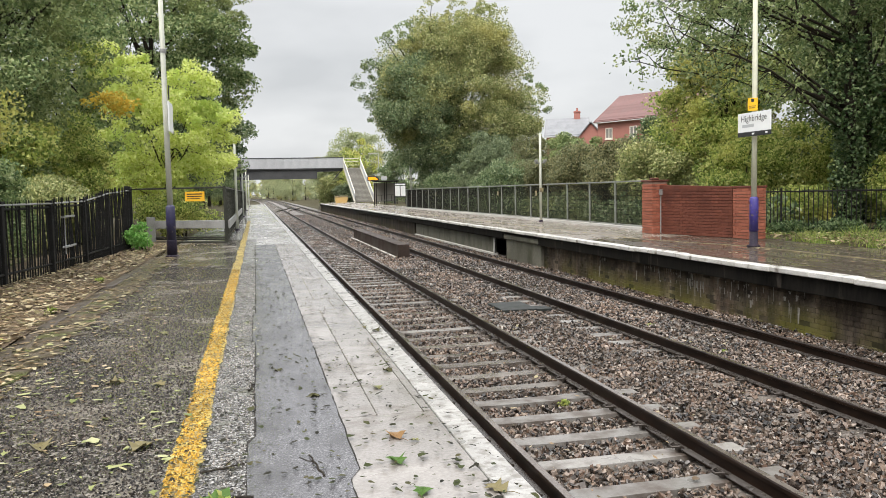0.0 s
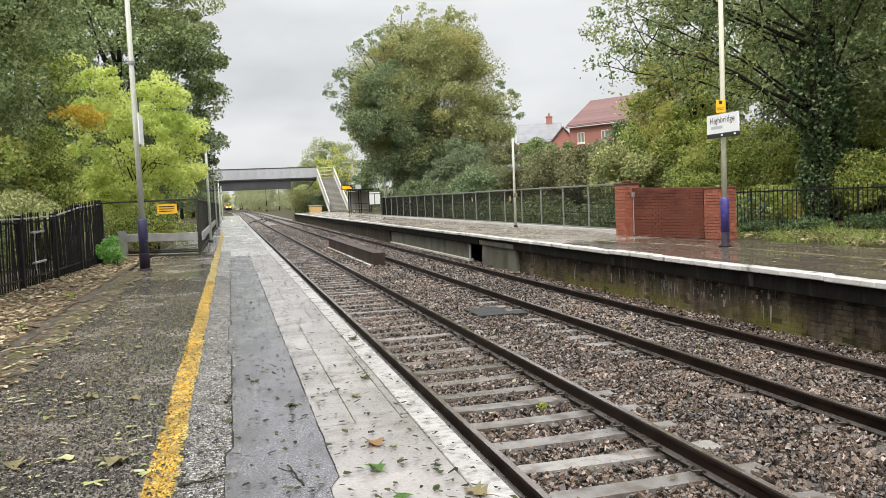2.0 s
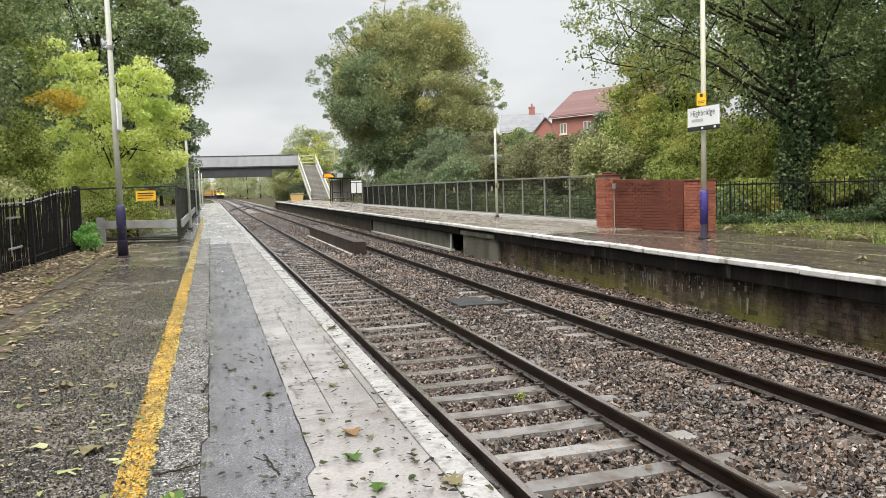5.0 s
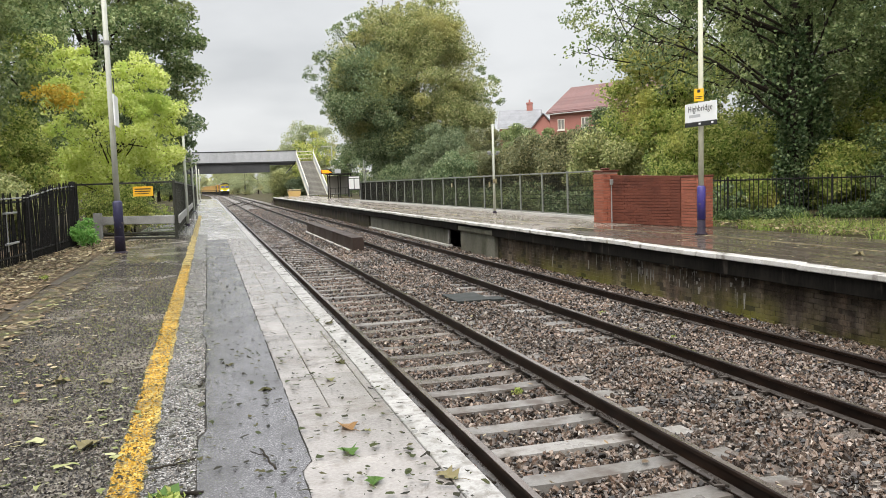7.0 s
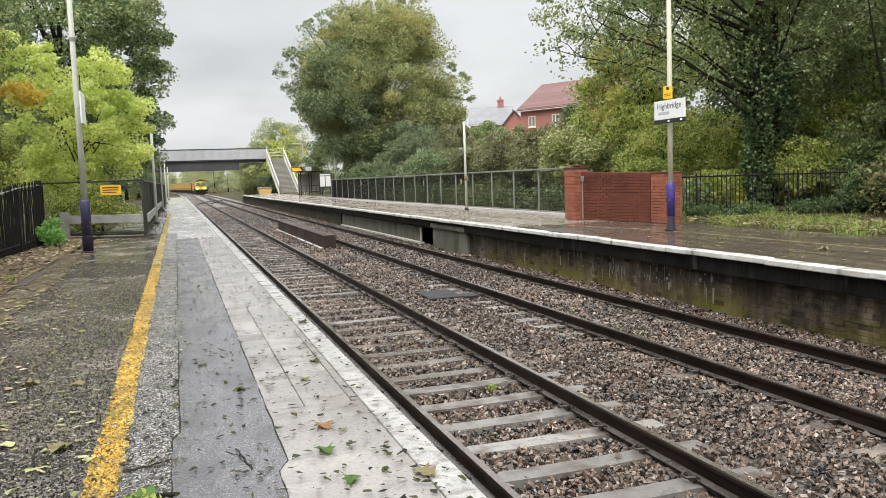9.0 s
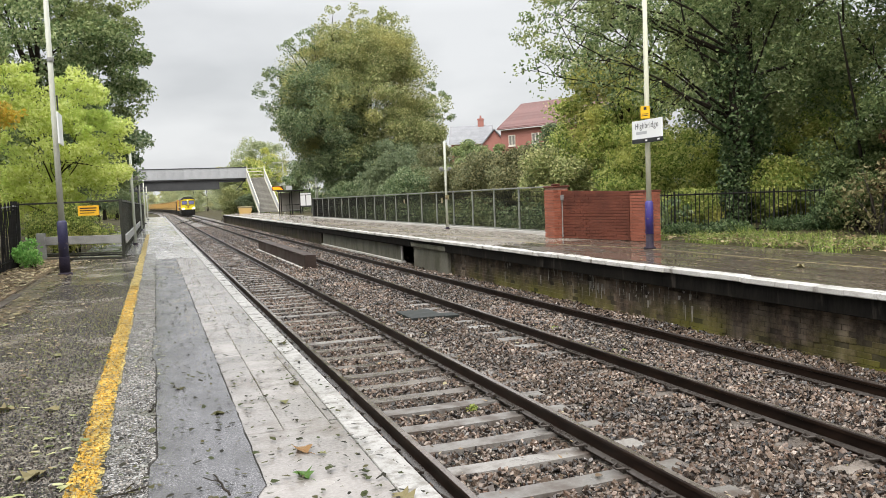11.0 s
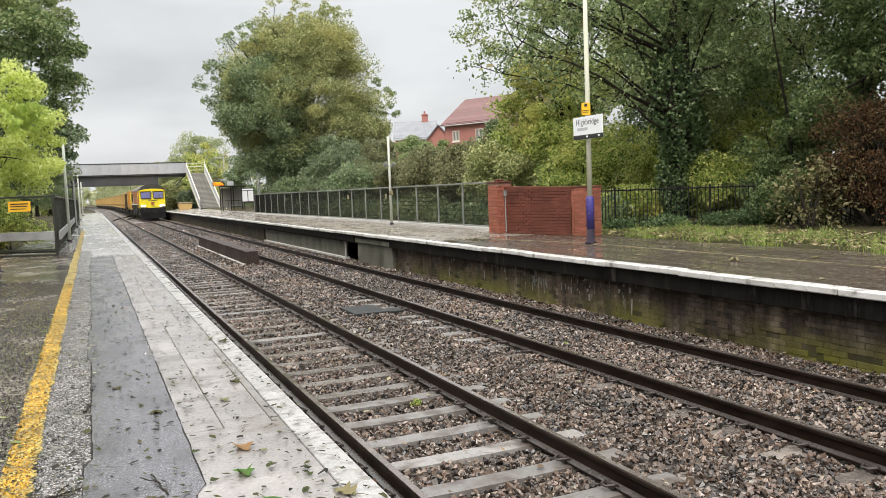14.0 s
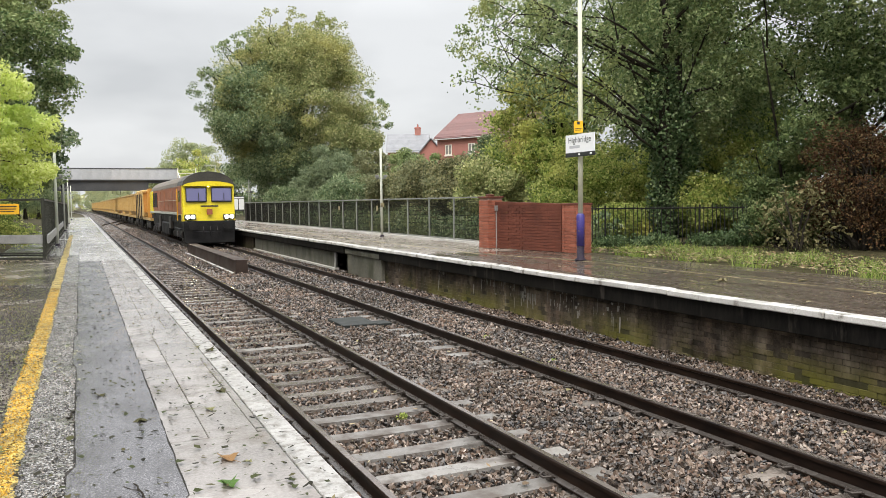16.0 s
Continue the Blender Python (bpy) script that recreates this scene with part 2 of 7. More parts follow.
M["far_tarmac"] = aggregate("far_platform_tarmac", [(0.0, (0.05, 0.04, 0.032)), (0.5, (0.115, 0.094, 0.077)), (1.0, (0.25, 0.21, 0.175))], 60.0, (0.05, 0.33), 0.12, 0.002, patch=(0.028, 0.019, 0.012), patch_at=(0.42, 0.56), patch_scale=1.6, stretch=(1.6, 0.22, 1.0))
# base colour raised so that part of the wet sky sheen is painted in
M["grey_deck"] = aggregate("grey_surface_with_sheen", [(0.0, (0.28, 0.27, 0.26)), (0.5, (0.41, 0.40, 0.385)), (1.0, (0.54, 0.53, 0.51))], 40.0, (0.08, 0.3), 0.12, 0.002, patch=(0.23, 0.22, 0.205), patch_at=(0.5, 0.62), patch_scale=0.9, stretch=(1.0, 0.5, 1.0))
# browner deck, likewise lightened in colour for the sheen of the sky
M["brown_deck"] = aggregate("brown_grey_surface_with_sheen", [(0.0, (0.17, 0.145, 0.122)), (0.5, (0.29, 0.255, 0.22)), (1.0, (0.42, 0.385, 0.34))], 40.0, (0.14, 0.42), 0.2, 0.003, patch=(0.12, 0.096, 0.076), patch_at=(0.46, 0.6), patch_scale=0.9, stretch=(1.4, 0.35, 1.0))
M["slab"] = surface("platform_slab", (0.165, 0.15, 0.139), (0.285, 0.265, 0.249), 1.6, 55, (0.05, 0.3), 0.2, 0.004, stain=(0.125, 0.105, 0.086), stain_scale=2.0, stain_at=(0.5, 0.66), spread=0.14, world=True)
M["white_edge"] = surface("worn_white_paint", (0.25, 0.24, 0.228), (0.41, 0.40, 0.386), 4.0, 70, (0.2, 0.45), 0.3, 0.004, stain=(0.17, 0.157, 0.14), stain_scale=16.0, stain_at=(0.47, 0.62), spread=0.06, world=True)
M["far_edge"] = surface("weathered_white_edge", (0.37, 0.355, 0.33), (0.62, 0.61, 0.59), 3.0, 60, (0.25, 0.5), 0.4, 0.005, stain=(0.14, 0.125, 0.105), stain_scale=4.0, stain_at=(0.54, 0.66), spread=0.12, world=True)
M["yellow"] = aggregate("worn_yellow_paint", [(0.0, (0.04, 0.034, 0.026)), (0.2, (0.09, 0.065, 0.03)), (0.30, (0.36, 0.25, 0.045)), (0.6, (0.49, 0.35, 0.075)), (1.0, (0.60, 0.475, 0.15))], 80.0, (0.35, 0.55), 0.9, 0.012, patch=(0.13, 0.105, 0.06), patch_at=(0.44, 0.60), patch_scale=5.0, spec=0.3)
M["yellow_thin"] = surface("faded_yellow_paint", (0.20, 0.165, 0.085), (0.33, 0.275, 0.15), 2.0, 40, (0.3, 0.55), 0.3, 0.004, stain=(0.08, 0.07, 0.06), stain_scale=5.0, stain_at=(0.5, 0.6))
M["soil"] = surface("leaf_strewn_soil", (0.06, 0.045, 0.03), (0.23, 0.172, 0.118), 1.5, 35, (0.5, 0.85), 0.8, 0.03, stain=(0.055, 0.06, 0.022), stain_scale=1.0, spec=0.15)
M["grass_soil"] = surface("verge_ground", (0.03, 0.027, 0.014), (0.085, 0.075, 0.038), 0.5, 12, (0.6, 0.9), 0.9, 0.05, stain=(0.06, 0.045, 0.025), stain_scale=0.4, spec=0.1)
M["mud"] = surface("muddy_silt", (0.03, 0.023, 0.016), (0.12, 0.095, 0.066), 3.0, 45, (0.2, 0.6), 0.8, 0.012, stain=(0.075, 0.085, 0.022), stain_scale=2.2, stain_at=(0.52, 0.66), spec=0.3)
# colour of the crumbled joint, and of the shadow along the tarmac edge
M["crack"] = surface("crumbled_joint_and_edge_shade", (0.012, 0.011, 0.010), (0.045, 0.042, 0.038), 6.0, 60, (0.6, 0.9), 0.8, 0.01, spec=0.1)
M["kerb"] = surface("edging_timber", (0.04, 0.032, 0.026), (0.10, 0.082, 0.066), 2.0, 30, (0.3, 0.6), 0.4, 0.006, spec=0.25)
M["wall_brick"] = surface("sooty_brick", (0.022, 0.017, 0.013), (0.115, 0.089, 0.069), 1.8, 30, (0.45, 0.7), 0.4, 0.006, stain=(0.18, 0.15, 0.12), stain_scale=1.5, stain_at=(0.5, 0.66), spread=0.10, moss=(-0.98, -0.52, (0.13, 0.124, 0.022)), spec=0.15, world=True)
M["wall_mortar"] = surface("sooty_wall", (0.022, 0.018, 0.014), (0.085, 0.069, 0.056), 0.8, 22, (0.5, 0.75), 0.4, 0.008, moss=(-0.95, -0.6, (0.05, 0.05, 0.015)), spec=0.15)
# near-black throughout, with slightly paler upright streaks
M["coping_under"] = surface("near_black_concrete", (0.003, 0.003, 0.003), (0.018, 0.016, 0.014), 2.5, 20, (0.5, 0.7), 0.3, 0.006, stain=(0.05, 0.043, 0.037), stain_scale=4.0, stain_at=(0.58, 0.7), stretch=(1, 1, 0.25), spec=0.05)
M["wall_block"] = surface("grey_render_block", (0.05, 0.05, 0.038), (0.18, 0.172, 0.138), 1.5, 25, (0.5, 0.75), 0.3, 0.005, stain=(0.045, 0.046, 0.026), stain_scale=1.3, stain_at=(0.46, 0.64), stretch=(1.1, 1.1, 0.5))
M["lime"] = surface("lime_streak", (0.12, 0.11, 0.095), (0.30, 0.285, 0.255), 9, 50, (0.5, 0.8), 0.3, 0.003)
M["red_brick"] = surface("red_brick", (0.20, 0.064, 0.040), (0.33, 0.118, 0.075), 5.0, 40, (0.5, 0.75), 0.35, 0.004, spread=0.16, spec=0.25, world=True)
M["dark_brick"] = surface("stained_red_brick", (0.090, 0.030, 0.020), (0.155, 0.052, 0.034), 1.6, 40, (0.45, 0.7), 0.35, 0.004, stain=(0.06, 0.022, 0.016), stain_scale=1.1, stain_at=(0.5, 0.7), spread=0.10, spec=0.2, world=True)
M["mortar"] = surface("brick_mortar", (0.24, 0.15, 0.115), (0.36, 0.25, 0.20), 5, 50, (0.7, 0.9), 0.3, 0.003)
M["dark_mortar"] = surface("dirty_mortar", (0.11, 0.038, 0.028), (0.165, 0.06, 0.046), 5, 50, (0.7, 0.9), 0.3, 0.003)
M["black_iron"] = surface("black_painted_iron", (0.006, 0.006, 0.006), (0.02, 0.019, 0.018), 3, 40, (0.5, 0.75), 0.3, 0.003, stain=(0.06, 0.03, 0.02), stain_scale=6.0, stain_at=(0.64, 0.72), spec=0.15)
M["fence_grey"] = surface("galvanised_rail", (0.19, 0.19, 0.185), (0.34, 0.34, 0.335), 3, 40, (0.35, 0.6), 0.2, 0.003, metal=0.2)
M["frame_green"] = surface("olive_painted_steel", (0.022, 0.023, 0.018), (0.052, 0.053, 0.043), 3, 40, (0.35, 0.6), 0.2, 0.003, spec=0.3)
M["frame_light"] = surface("pale_green_steel", (0.14, 0.15, 0.13), (0.24, 0.25, 0.225), 3, 40, (0.35, 0.6), 0.2, 0.003)
M["mesh_wire"] = surface("dark_mesh_wire", (0.008, 0.008, 0.007), (0.022, 0.022, 0.019), 3, 40, (0.5, 0.7), 0.1, 0.002, spec=0.1)
M["pole"] = surface("galvanised_pole", (0.40, 0.41, 0.35), (0.53, 0.54, 0.48), 2.0, 30, (0.4, 0.6), 0.15, 0.002, stain=(0.3, 0.31, 0.23), stain_scale=2.0, stretch=(1, 1, 0.3))
M["pole_cream"] = surface("weathered_cream_pole", (0.50, 0.50, 0.38), (0.63, 0.63, 0.51), 2.0, 30, (0.4, 0.6), 0.15, 0.002, stretch=(1, 1, 0.3))
M["purple"] = surface("chipped_blue_paint", (0.03, 0.024, 0.15), (0.06, 0.045, 0.24), 3.0, 40, (0.3, 0.55), 0.2, 0.002, stain=(0.14, 0.12, 0.13), stain_scale=9.0, stain_at=(0.62, 0.66))
M["navy"] = surface("chipped_navy_paint", (0.018, 0.017, 0.045), (0.04, 0.038, 0.10), 3.0, 40, (0.35, 0.6), 0.2, 0.002, stain=(0.14, 0.12, 0.13), stain_scale=9.0, stain_at=(0.62, 0.66))
M["pole_foot"] = surface("scuffed_dark_base", (0.012, 0.01, 0.02), (0.045, 0.036, 0.05), 4.0, 40, (0.4, 0.6), 0.3, 0.003, stain=(0.16, 0.08, 0.05), stain_scale=8.0, stain_at=(0.62, 0.68), spec=0.1)
M["sign_white"] = plain("sign_white", (0.78, 0.79, 0.8), 0.3)
M["sign_dark"] = plain("sign_dark", (0.025, 0.026, 0.03), 0.35)
M["sign_grey"] = plain("sign_grey_print", (0.45, 0.46, 0.48), 0.4)
M["sign_yellow"] = surface("yellow_plate", (0.72, 0.40, 0.01), (0.85, 0.52, 0.02), 3, 30, (0.3, 0.4), 0.05, 0.001)
M["sign_orange"] = surface("amber_plate", (0.70, 0.37, 0.02), (0.82, 0.47, 0.04), 3, 30, (0.3, 0.4), 0.05, 0.001)
M["bridge_panel"] = surface("grey_bridge_panel", (0.34, 0.35, 0.37), (0.47, 0.48, 0.50), 0.8, 12, (0.4, 0.6), 0.15, 0.004, stain=(0.27, 0.275, 0.28), stain_scale=0.9, spread=0.06)
M["bridge_dark"] = surface("dark_bridge_girder", (0.045, 0.046, 0.05), (0.085, 0.087, 0.09), 0.6, 10, (0.5, 0.7), 0.2, 0.006, spec=0.2)
M["bridge_cream"] = surface("cream_handrail", (0.55, 0.53, 0.44), (0.7, 0.68, 0.58), 2, 20, (0.4, 0.6), 0.1, 0.002)
M["riser"] = surface("stair_riser", (0.12, 0.115, 0.10), (0.2, 0.19, 0.17), 2, 20, (0.5, 0.7), 0.2, 0.004)
M["stair"] = surface("stair_tread", (0.24, 0.23, 0.20), (0.38, 0.365, 0.33), 2, 20, (0.4, 0.7), 0.2, 0.004, spread=0.08)
M["girder"] = surface("rusty_girder", (0.022, 0.015, 0.012), (0.06, 0.042, 0.035), 1.5, 20, (0.4, 0.6), 0.3, 0.004, spec=0.2)
M["ledge"] = surface("pale_ledge", (0.36, 0.35, 0.33), (0.52, 0.51, 0.49), 1.5, 20, (0.3, 0.5), 0.2, 0.004)
M["cover"] = surface("dark_cover_board", (0.012, 0.014, 0.013), (0.03, 0.033, 0.031), 3, 50, (0.5, 0.7), 0.3, 0.003, spec=0.25)
M["glass"] = plain("window_glass", (0.03, 0.035, 0.04), 0.08)
M["house_glass"] = plain("curtained_window_glass", (0.22, 0.21, 0.19), 0.15)
M["window_white"] = plain("window_frame_white", (0.7, 0.66, 0.58), 0.4)
M["roof_red"] = surface("red_roof_tile", (0.13, 0.07, 0.066), (0.20, 0.115, 0.108), 1.0, 12, (0.5, 0.75), 0.5, 0.03, spread=0.12, spec=0.2)
M["roof_grey"] = surface("grey_roof_slate", (0.16, 0.165, 0.18), (0.27, 0.275, 0.29), 1.0, 12, (0.4, 0.6), 0.5, 0.02, spread=0.12)
M["house_brick"] = surface("house_brick", (0.31, 0.125, 0.10), (0.40, 0.175, 0.145), 0.7, 14, (0.6, 0.8), 0.3, 0.01)
M["bark"] = surface("bark", (0.012, 0.010, 0.008), (0.05, 0.042, 0.033), 2.5, 18, (0.7, 0.9), 0.9, 0.03, stain=(0.05, 0.058, 0.025), stain_scale=1.5, stretch=(1, 1, 0.3), spec=0.1)
M["loco_yellow"] = surface("warning_yellow", (0.66, 0.53, 0.012), (0.82, 0.67, 0.035), 1.5, 14, (0.25, 0.4), 0.05, 0.002, stain=(0.45, 0.34, 0.04), stain_scale=2.5, stain_at=(0.6, 0.8))
M["loco_orange"] = surface("faded_red_orange", (0.26, 0.08, 0.04), (0.42, 0.15, 0.075), 0.8, 12, (0.3, 0.5), 0.08, 0.003, stain=(0.2, 0.06, 0.035), stain_scale=1.2)
M["loco_black"] = surface("grimy_black", (0.006, 0.006, 0.007), (0.025, 0.024, 0.024), 2, 20, (0.45, 0.7), 0.2, 0.004, spec=0.15)
M["cab_dome"] = surface("dark_cab_dome", (0.022, 0.021, 0.018), (0.06, 0.055, 0.045), 1.2, 12, (0.45, 0.7), 0.2, 0.004)
M["loco_roof"] = surface("sooty_roof", (0.085, 0.07, 0.05), (0.19, 0.155, 0.12), 1.2, 12, (0.45, 0.7), 0.2, 0.004)
M["cab_glass"] = plain("blue_tinted_cab_glass", (0.17, 0.17, 0.32), 0.1)
M["wagon"] = surface("wagon_ochre_yellow", (0.40, 0.26, 0.09), (0.56, 0.39, 0.16), 0.9, 12, (0.4, 0.6), 0.15, 0.004, stain=(0.34, 0.18, 0.06), stain_scale=1.1, spread=0.1)
M["wagon_orange"] = surface("wagon_orange", (0.46, 0.21, 0.04), (0.60, 0.30, 0.07), 0.9, 12, (0.4, 0.6), 0.1, 0.004)
M["lamp_on"] = plain("headlamp_lit", (1.0, 0.93, 0.72), 0.3, 0, 25.0)
M["led"] = plain("amber_display", (1.0, 0.30, 0.01), 0.4, 0, 0.9)
M["wheel"] = surface("wheel_steel", (0.04, 0.036, 0.033), (0.10, 0.09, 0.085), 4, 30, (0.4, 0.6), 0.1, 0.002, metal=0.5)
# foliage
M["leaf_dark"] = leafy("dark_green_leaves", [(0.055, 0.092, 0.045), (0.135, 0.195, 0.092), (0.23, 0.295, 0.15), (0.37, 0.41, 0.25)], 0.3, patch=(0.29, 0.32, 0.135), patch_scale=0.22, patch_at=(0.5, 0.7))
M["leaf_olive"] = leafy("olive_leaves", [(0.072, 0.118, 0.046), (0.168, 0.238, 0.096), (0.275, 0.34, 0.146), (0.41, 0.45, 0.235)], 0.3, patch=(0.34, 0.36, 0.13), patch_scale=0.2, patch_at=(0.5, 0.7))
M["leaf_grey"] = leafy("grey_green_leaves", [(0.11, 0.15, 0.085), (0.215, 0.265, 0.15), (0.33, 0.37, 0.225)])
M["leaf_bright"] = leafy("yellow_green_leaves", [(0.48, 0.55, 0.12), (0.62, 0.69, 0.20), (0.74, 0.79, 0.30), (0.83, 0.85, 0.42)], 0.55, patch=(0.55, 0.66, 0.20), patch_scale=0.6)
M["leaf_turning"] = leafy("turning_leaves", [(0.13, 0.165, 0.065), (0.275, 0.315, 0.125), (0.41, 0.43, 0.19), (0.54, 0.52, 0.27)], 0.32, patch=(0.46, 0.43, 0.165), patch_scale=0.25, patch_at=(0.5, 0.72))
M["leaf_hedge"] = leafy("dull_hedge_leaves", [(0.06, 0.07, 0.034), (0.15, 0.16, 0.075), (0.255, 0.25, 0.125), (0.36, 0.33, 0.18)], 0.35, patch=(0.20, 0.215, 0.115), patch_scale=0.5, patch_at=(0.48, 0.62))
M["twig_pale"] = surface("pale_dry_twig", (0.22, 0.17, 0.11), (0.36, 0.29, 0.2), 4.0, 30, (0.5, 0.7), 0.3, 0.002)
M["leaf_fresh"] = leafy("fresh_green_leaves", [(0.10, 0.25, 0.05), (0.19, 0.40, 0.09), (0.32, 0.52, 0.17)], 0.4)
M["leaf_torn"] = leafy("torn_green_leaf", [(0.035, 0.085, 0.014), (0.06, 0.12, 0.02)], 0.15)
M["leaf_crisp"] = leafy("crisp_brown_leaf", [(0.16, 0.085, 0.035), (0.24, 0.14, 0.06)], 0.2)
M["leaf_mid"] = leafy("mid_green_leaves", [(0.10, 0.155, 0.04), (0.28, 0.36, 0.09), (0.47, 0.525, 0.16), (0.66, 0.64, 0.25)], 0.56, patch=(0.57, 0.53, 0.165), patch_scale=0.35, patch_at=(0.5, 0.66))
M["leaf_autumn"] = leafy("orange_autumn_leaves", [(0.42, 0.40, 0.08), (0.62, 0.42, 0.06), (0.75, 0.56, 0.1), (0.7, 0.62, 0.18)], 0.45)
# distance haze is mixed into this leaf colour; the air itself is clear
M["leaf_haze_tint"] = leafy("haze_tinted_leaves", [(0.25, 0.295, 0.16), (0.37, 0.415, 0.24), (0.50, 0.51, 0.30)], 0.45, patch=(0.50, 0.46, 0.22), patch_scale=0.12)
M["leaf_ivy"] = leafy("ivy_leaves", [(0.022, 0.044, 0.017), (0.055, 0.098, 0.036), (0.11, 0.16, 0.068), (0.20, 0.25, 0.125)], 0.2, rough=0.4)
M["leaf_deep"] = leafy("deep_green_leaves", [(0.038, 0.065, 0.024), (0.105, 0.155, 0.056), (0.19, 0.25, 0.097), (0.29, 0.34, 0.15)], 0.4, patch=(0.20, 0.225, 0.08), patch_scale=0.3, patch_at=(0.5, 0.66))
M["leaf_brown"] = leafy("dead_bramble_leaves", [(0.02, 0.012, 0.006), (0.05, 0.028, 0.014), (0.10, 0.05, 0.022), (0.15, 0.11, 0.05)], 0.2, rough=0.95)
M["seed_head"] = leafy("pale_seed_heads", [(0.07, 0.072, 0.026), (0.15, 0.14, 0.06), (0.30, 0.265, 0.14)], 0.3)
M["litter"] = leafy("fallen_leaves", [(0.035, 0.024, 0.014), (0.09, 0.058, 0.03), (0.21, 0.142, 0.078), (0.33, 0.245, 0.145), (0.46, 0.40, 0.26), (0.19, 0.165, 0.075), (0.07, 0.045, 0.024)], 0.1, rough=0.4)
M["litter_green"] = leafy("fallen_green_leaves", [(0.036, 0.050, 0.014), (0.10, 0.125, 0.030), (0.25, 0.27, 0.095), (0.060, 0.042, 0.024)], 0.1, rough=0.35)
M["litter_dark"] = leafy("wet_dark_leaves", [(0.008, 0.008, 0.005), (0.02, 0.018, 0.01), (0.035, 0.045, 0.013), (0.06, 0.05, 0.02)], 0.1, rough=0.75)
M["sprig"] = leafy("pale_green_sprigs", [(0.11, 0.13, 0.035), (0.22, 0.24, 0.09), (0.36, 0.36, 0.19), (0.24, 0.18, 0.09)], 0.1, rough=0.4)
M["leaf_weed"] = leafy("verge_weed_leaves", [(0.06, 0.09, 0.025), (0.14, 0.20, 0.05), (0.25, 0.32, 0.09), (0.36, 0.36, 0.16), (0.2, 0.13, 0.07)], 0.35)
M["grit"] = stone_mat("asphalt_grit", [(0.006, 0.005, 0.004), (0.014, 0.012, 0.011), (0.031, 0.028, 0.024), (0.057, 0.05, 0.043), (0.16, 0.145, 0.125)], 0.3)
M["grit_pale"] = stone_mat("pale_grit", [(0.02, 0.02, 0.02), (0.06, 0.058, 0.055), (0.15, 0.147, 0.14), (0.38, 0.37, 0.35)], 0.35)
M["paint_grit"] = stone_mat("painted_grit", [(0.06, 0.05, 0.03), (0.38, 0.23, 0.02), (0.55, 0.35, 0.035), (0.66, 0.47, 0.10)], 0.4)
M["grass"] = leafy("grass_blades", [(0.10, 0.17, 0.03), (0.2, 0.30, 0.06), (0.33, 0.42, 0.10), (0.42, 0.41, 0.16)], 0.3)

# ---------------------------------------------------------------- mesh helpers


def raw_mesh(name, verts, faces, mat):
    """A mesh from vertex and equal-sized face arrays."""
    me = bpy.data.meshes.new(name)
    verts, faces = np.asarray(verts, dtype=np.float32), np.asarray(faces, dtype=np.int32)
    k = faces.shape[1]
    me.vertices.add(len(verts))
    me.vertices.foreach_set("co", verts.ravel())
    me.loops.add(faces.size)
    me.loops.foreach_set("vertex_index", faces.ravel())
    me.polygons.add(len(faces))
    me.polygons.foreach_set("loop_start", np.arange(0, faces.size, k, dtype=np.int32))
    me.polygons.foreach_set("loop_total", np.full(len(faces), k, dtype=np.int32))
    me.update(calc_edges=True)
    me.shade_flat()
    me.materials.append(mat)
    return me


def bm_mesh(name, bm, mat, smooth=False):
    me = bpy.data.meshes.new(name)
    bmesh.ops.recalc_face_normals(bm, faces=bm.faces)
    if smooth:
        for f in bm.faces:
            f.smooth = len(f.verts) == 4
    bm.to_mesh(me)
    bm.free()
    me.materials.append(mat)
    return me


def part(name, bm, mat, parent=None, label="", smooth=False):
    """Links a bmesh, or a finished mesh, as one mesh object under a thing or a part."""
    me = bm if isinstance(bm, bpy.types.Mesh) else bm_mesh(name, bm, mat, smooth)
    ob = new(name, me)
    ob.parent = parent
    if label:
        ob["label"] = label
    return ob


def empty(name, x=0, y=0, z=0, rz=0, label="", category="", group="", kind=""):
    ob = new(name)
    ob.empty_display_size = 0.2
    ob.matrix_basis = pose(x, y, z, 0, 0, rz)
    return tagged(ob, label, category, group, kind)


def box(bm, x0, x1, y0, y1, z0, z1, bev=0.0, m=None):
    r = bmesh.ops.create_cube(bm, size=1.0)
    vs = r["verts"]
    for v in vs:
        v.co = Vector((x0 + (v.co.x + 0.5) * (x1 - x0), y0 + (v.co.y + 0.5) * (y1 - y0), z0 + (v.co.z + 0.5) * (z1 - z0)))
    if bev:
        es = list({e for v in vs for e in v.link_edges})
        r = bmesh.ops.bevel(bm, geom=es, offset=bev, segments=1, affect="EDGES")
        vs = list({v for f in r["faces"] for v in f.verts} | {v for v in vs if v.is_valid})
    if m is not None:
        bmesh.ops.transform(bm, matrix=m, verts=vs)
    return bm


def boxes(*rows, bev=0.0):
    bm = bmesh.new()
    for r in rows:
        box(bm, *r[:6], bev=bev, m=r[6] if len(r) > 6 else None)
    return bm


def prism(profile, y0, y1, m=None, bm=None):
    """A profile of (x, z) drawn along y."""
    bm = bm or bmesh.new()
    a = [bm.verts.new((x, y0, z)) for x, z in profile]
    b = [bm.verts.new((x, y1, z)) for x, z in profile]
    k = len(profile)
    for i in range(k):
        j = (i + 1) % k
        bm.faces.new((a[i], a[j], b[j], b[i]))
    bm.faces.new(a[::-1])
    bm.faces.new(b)
    if m is not None:
        bmesh.ops.transform(bm, matrix=m, verts=a + b)
    return bm


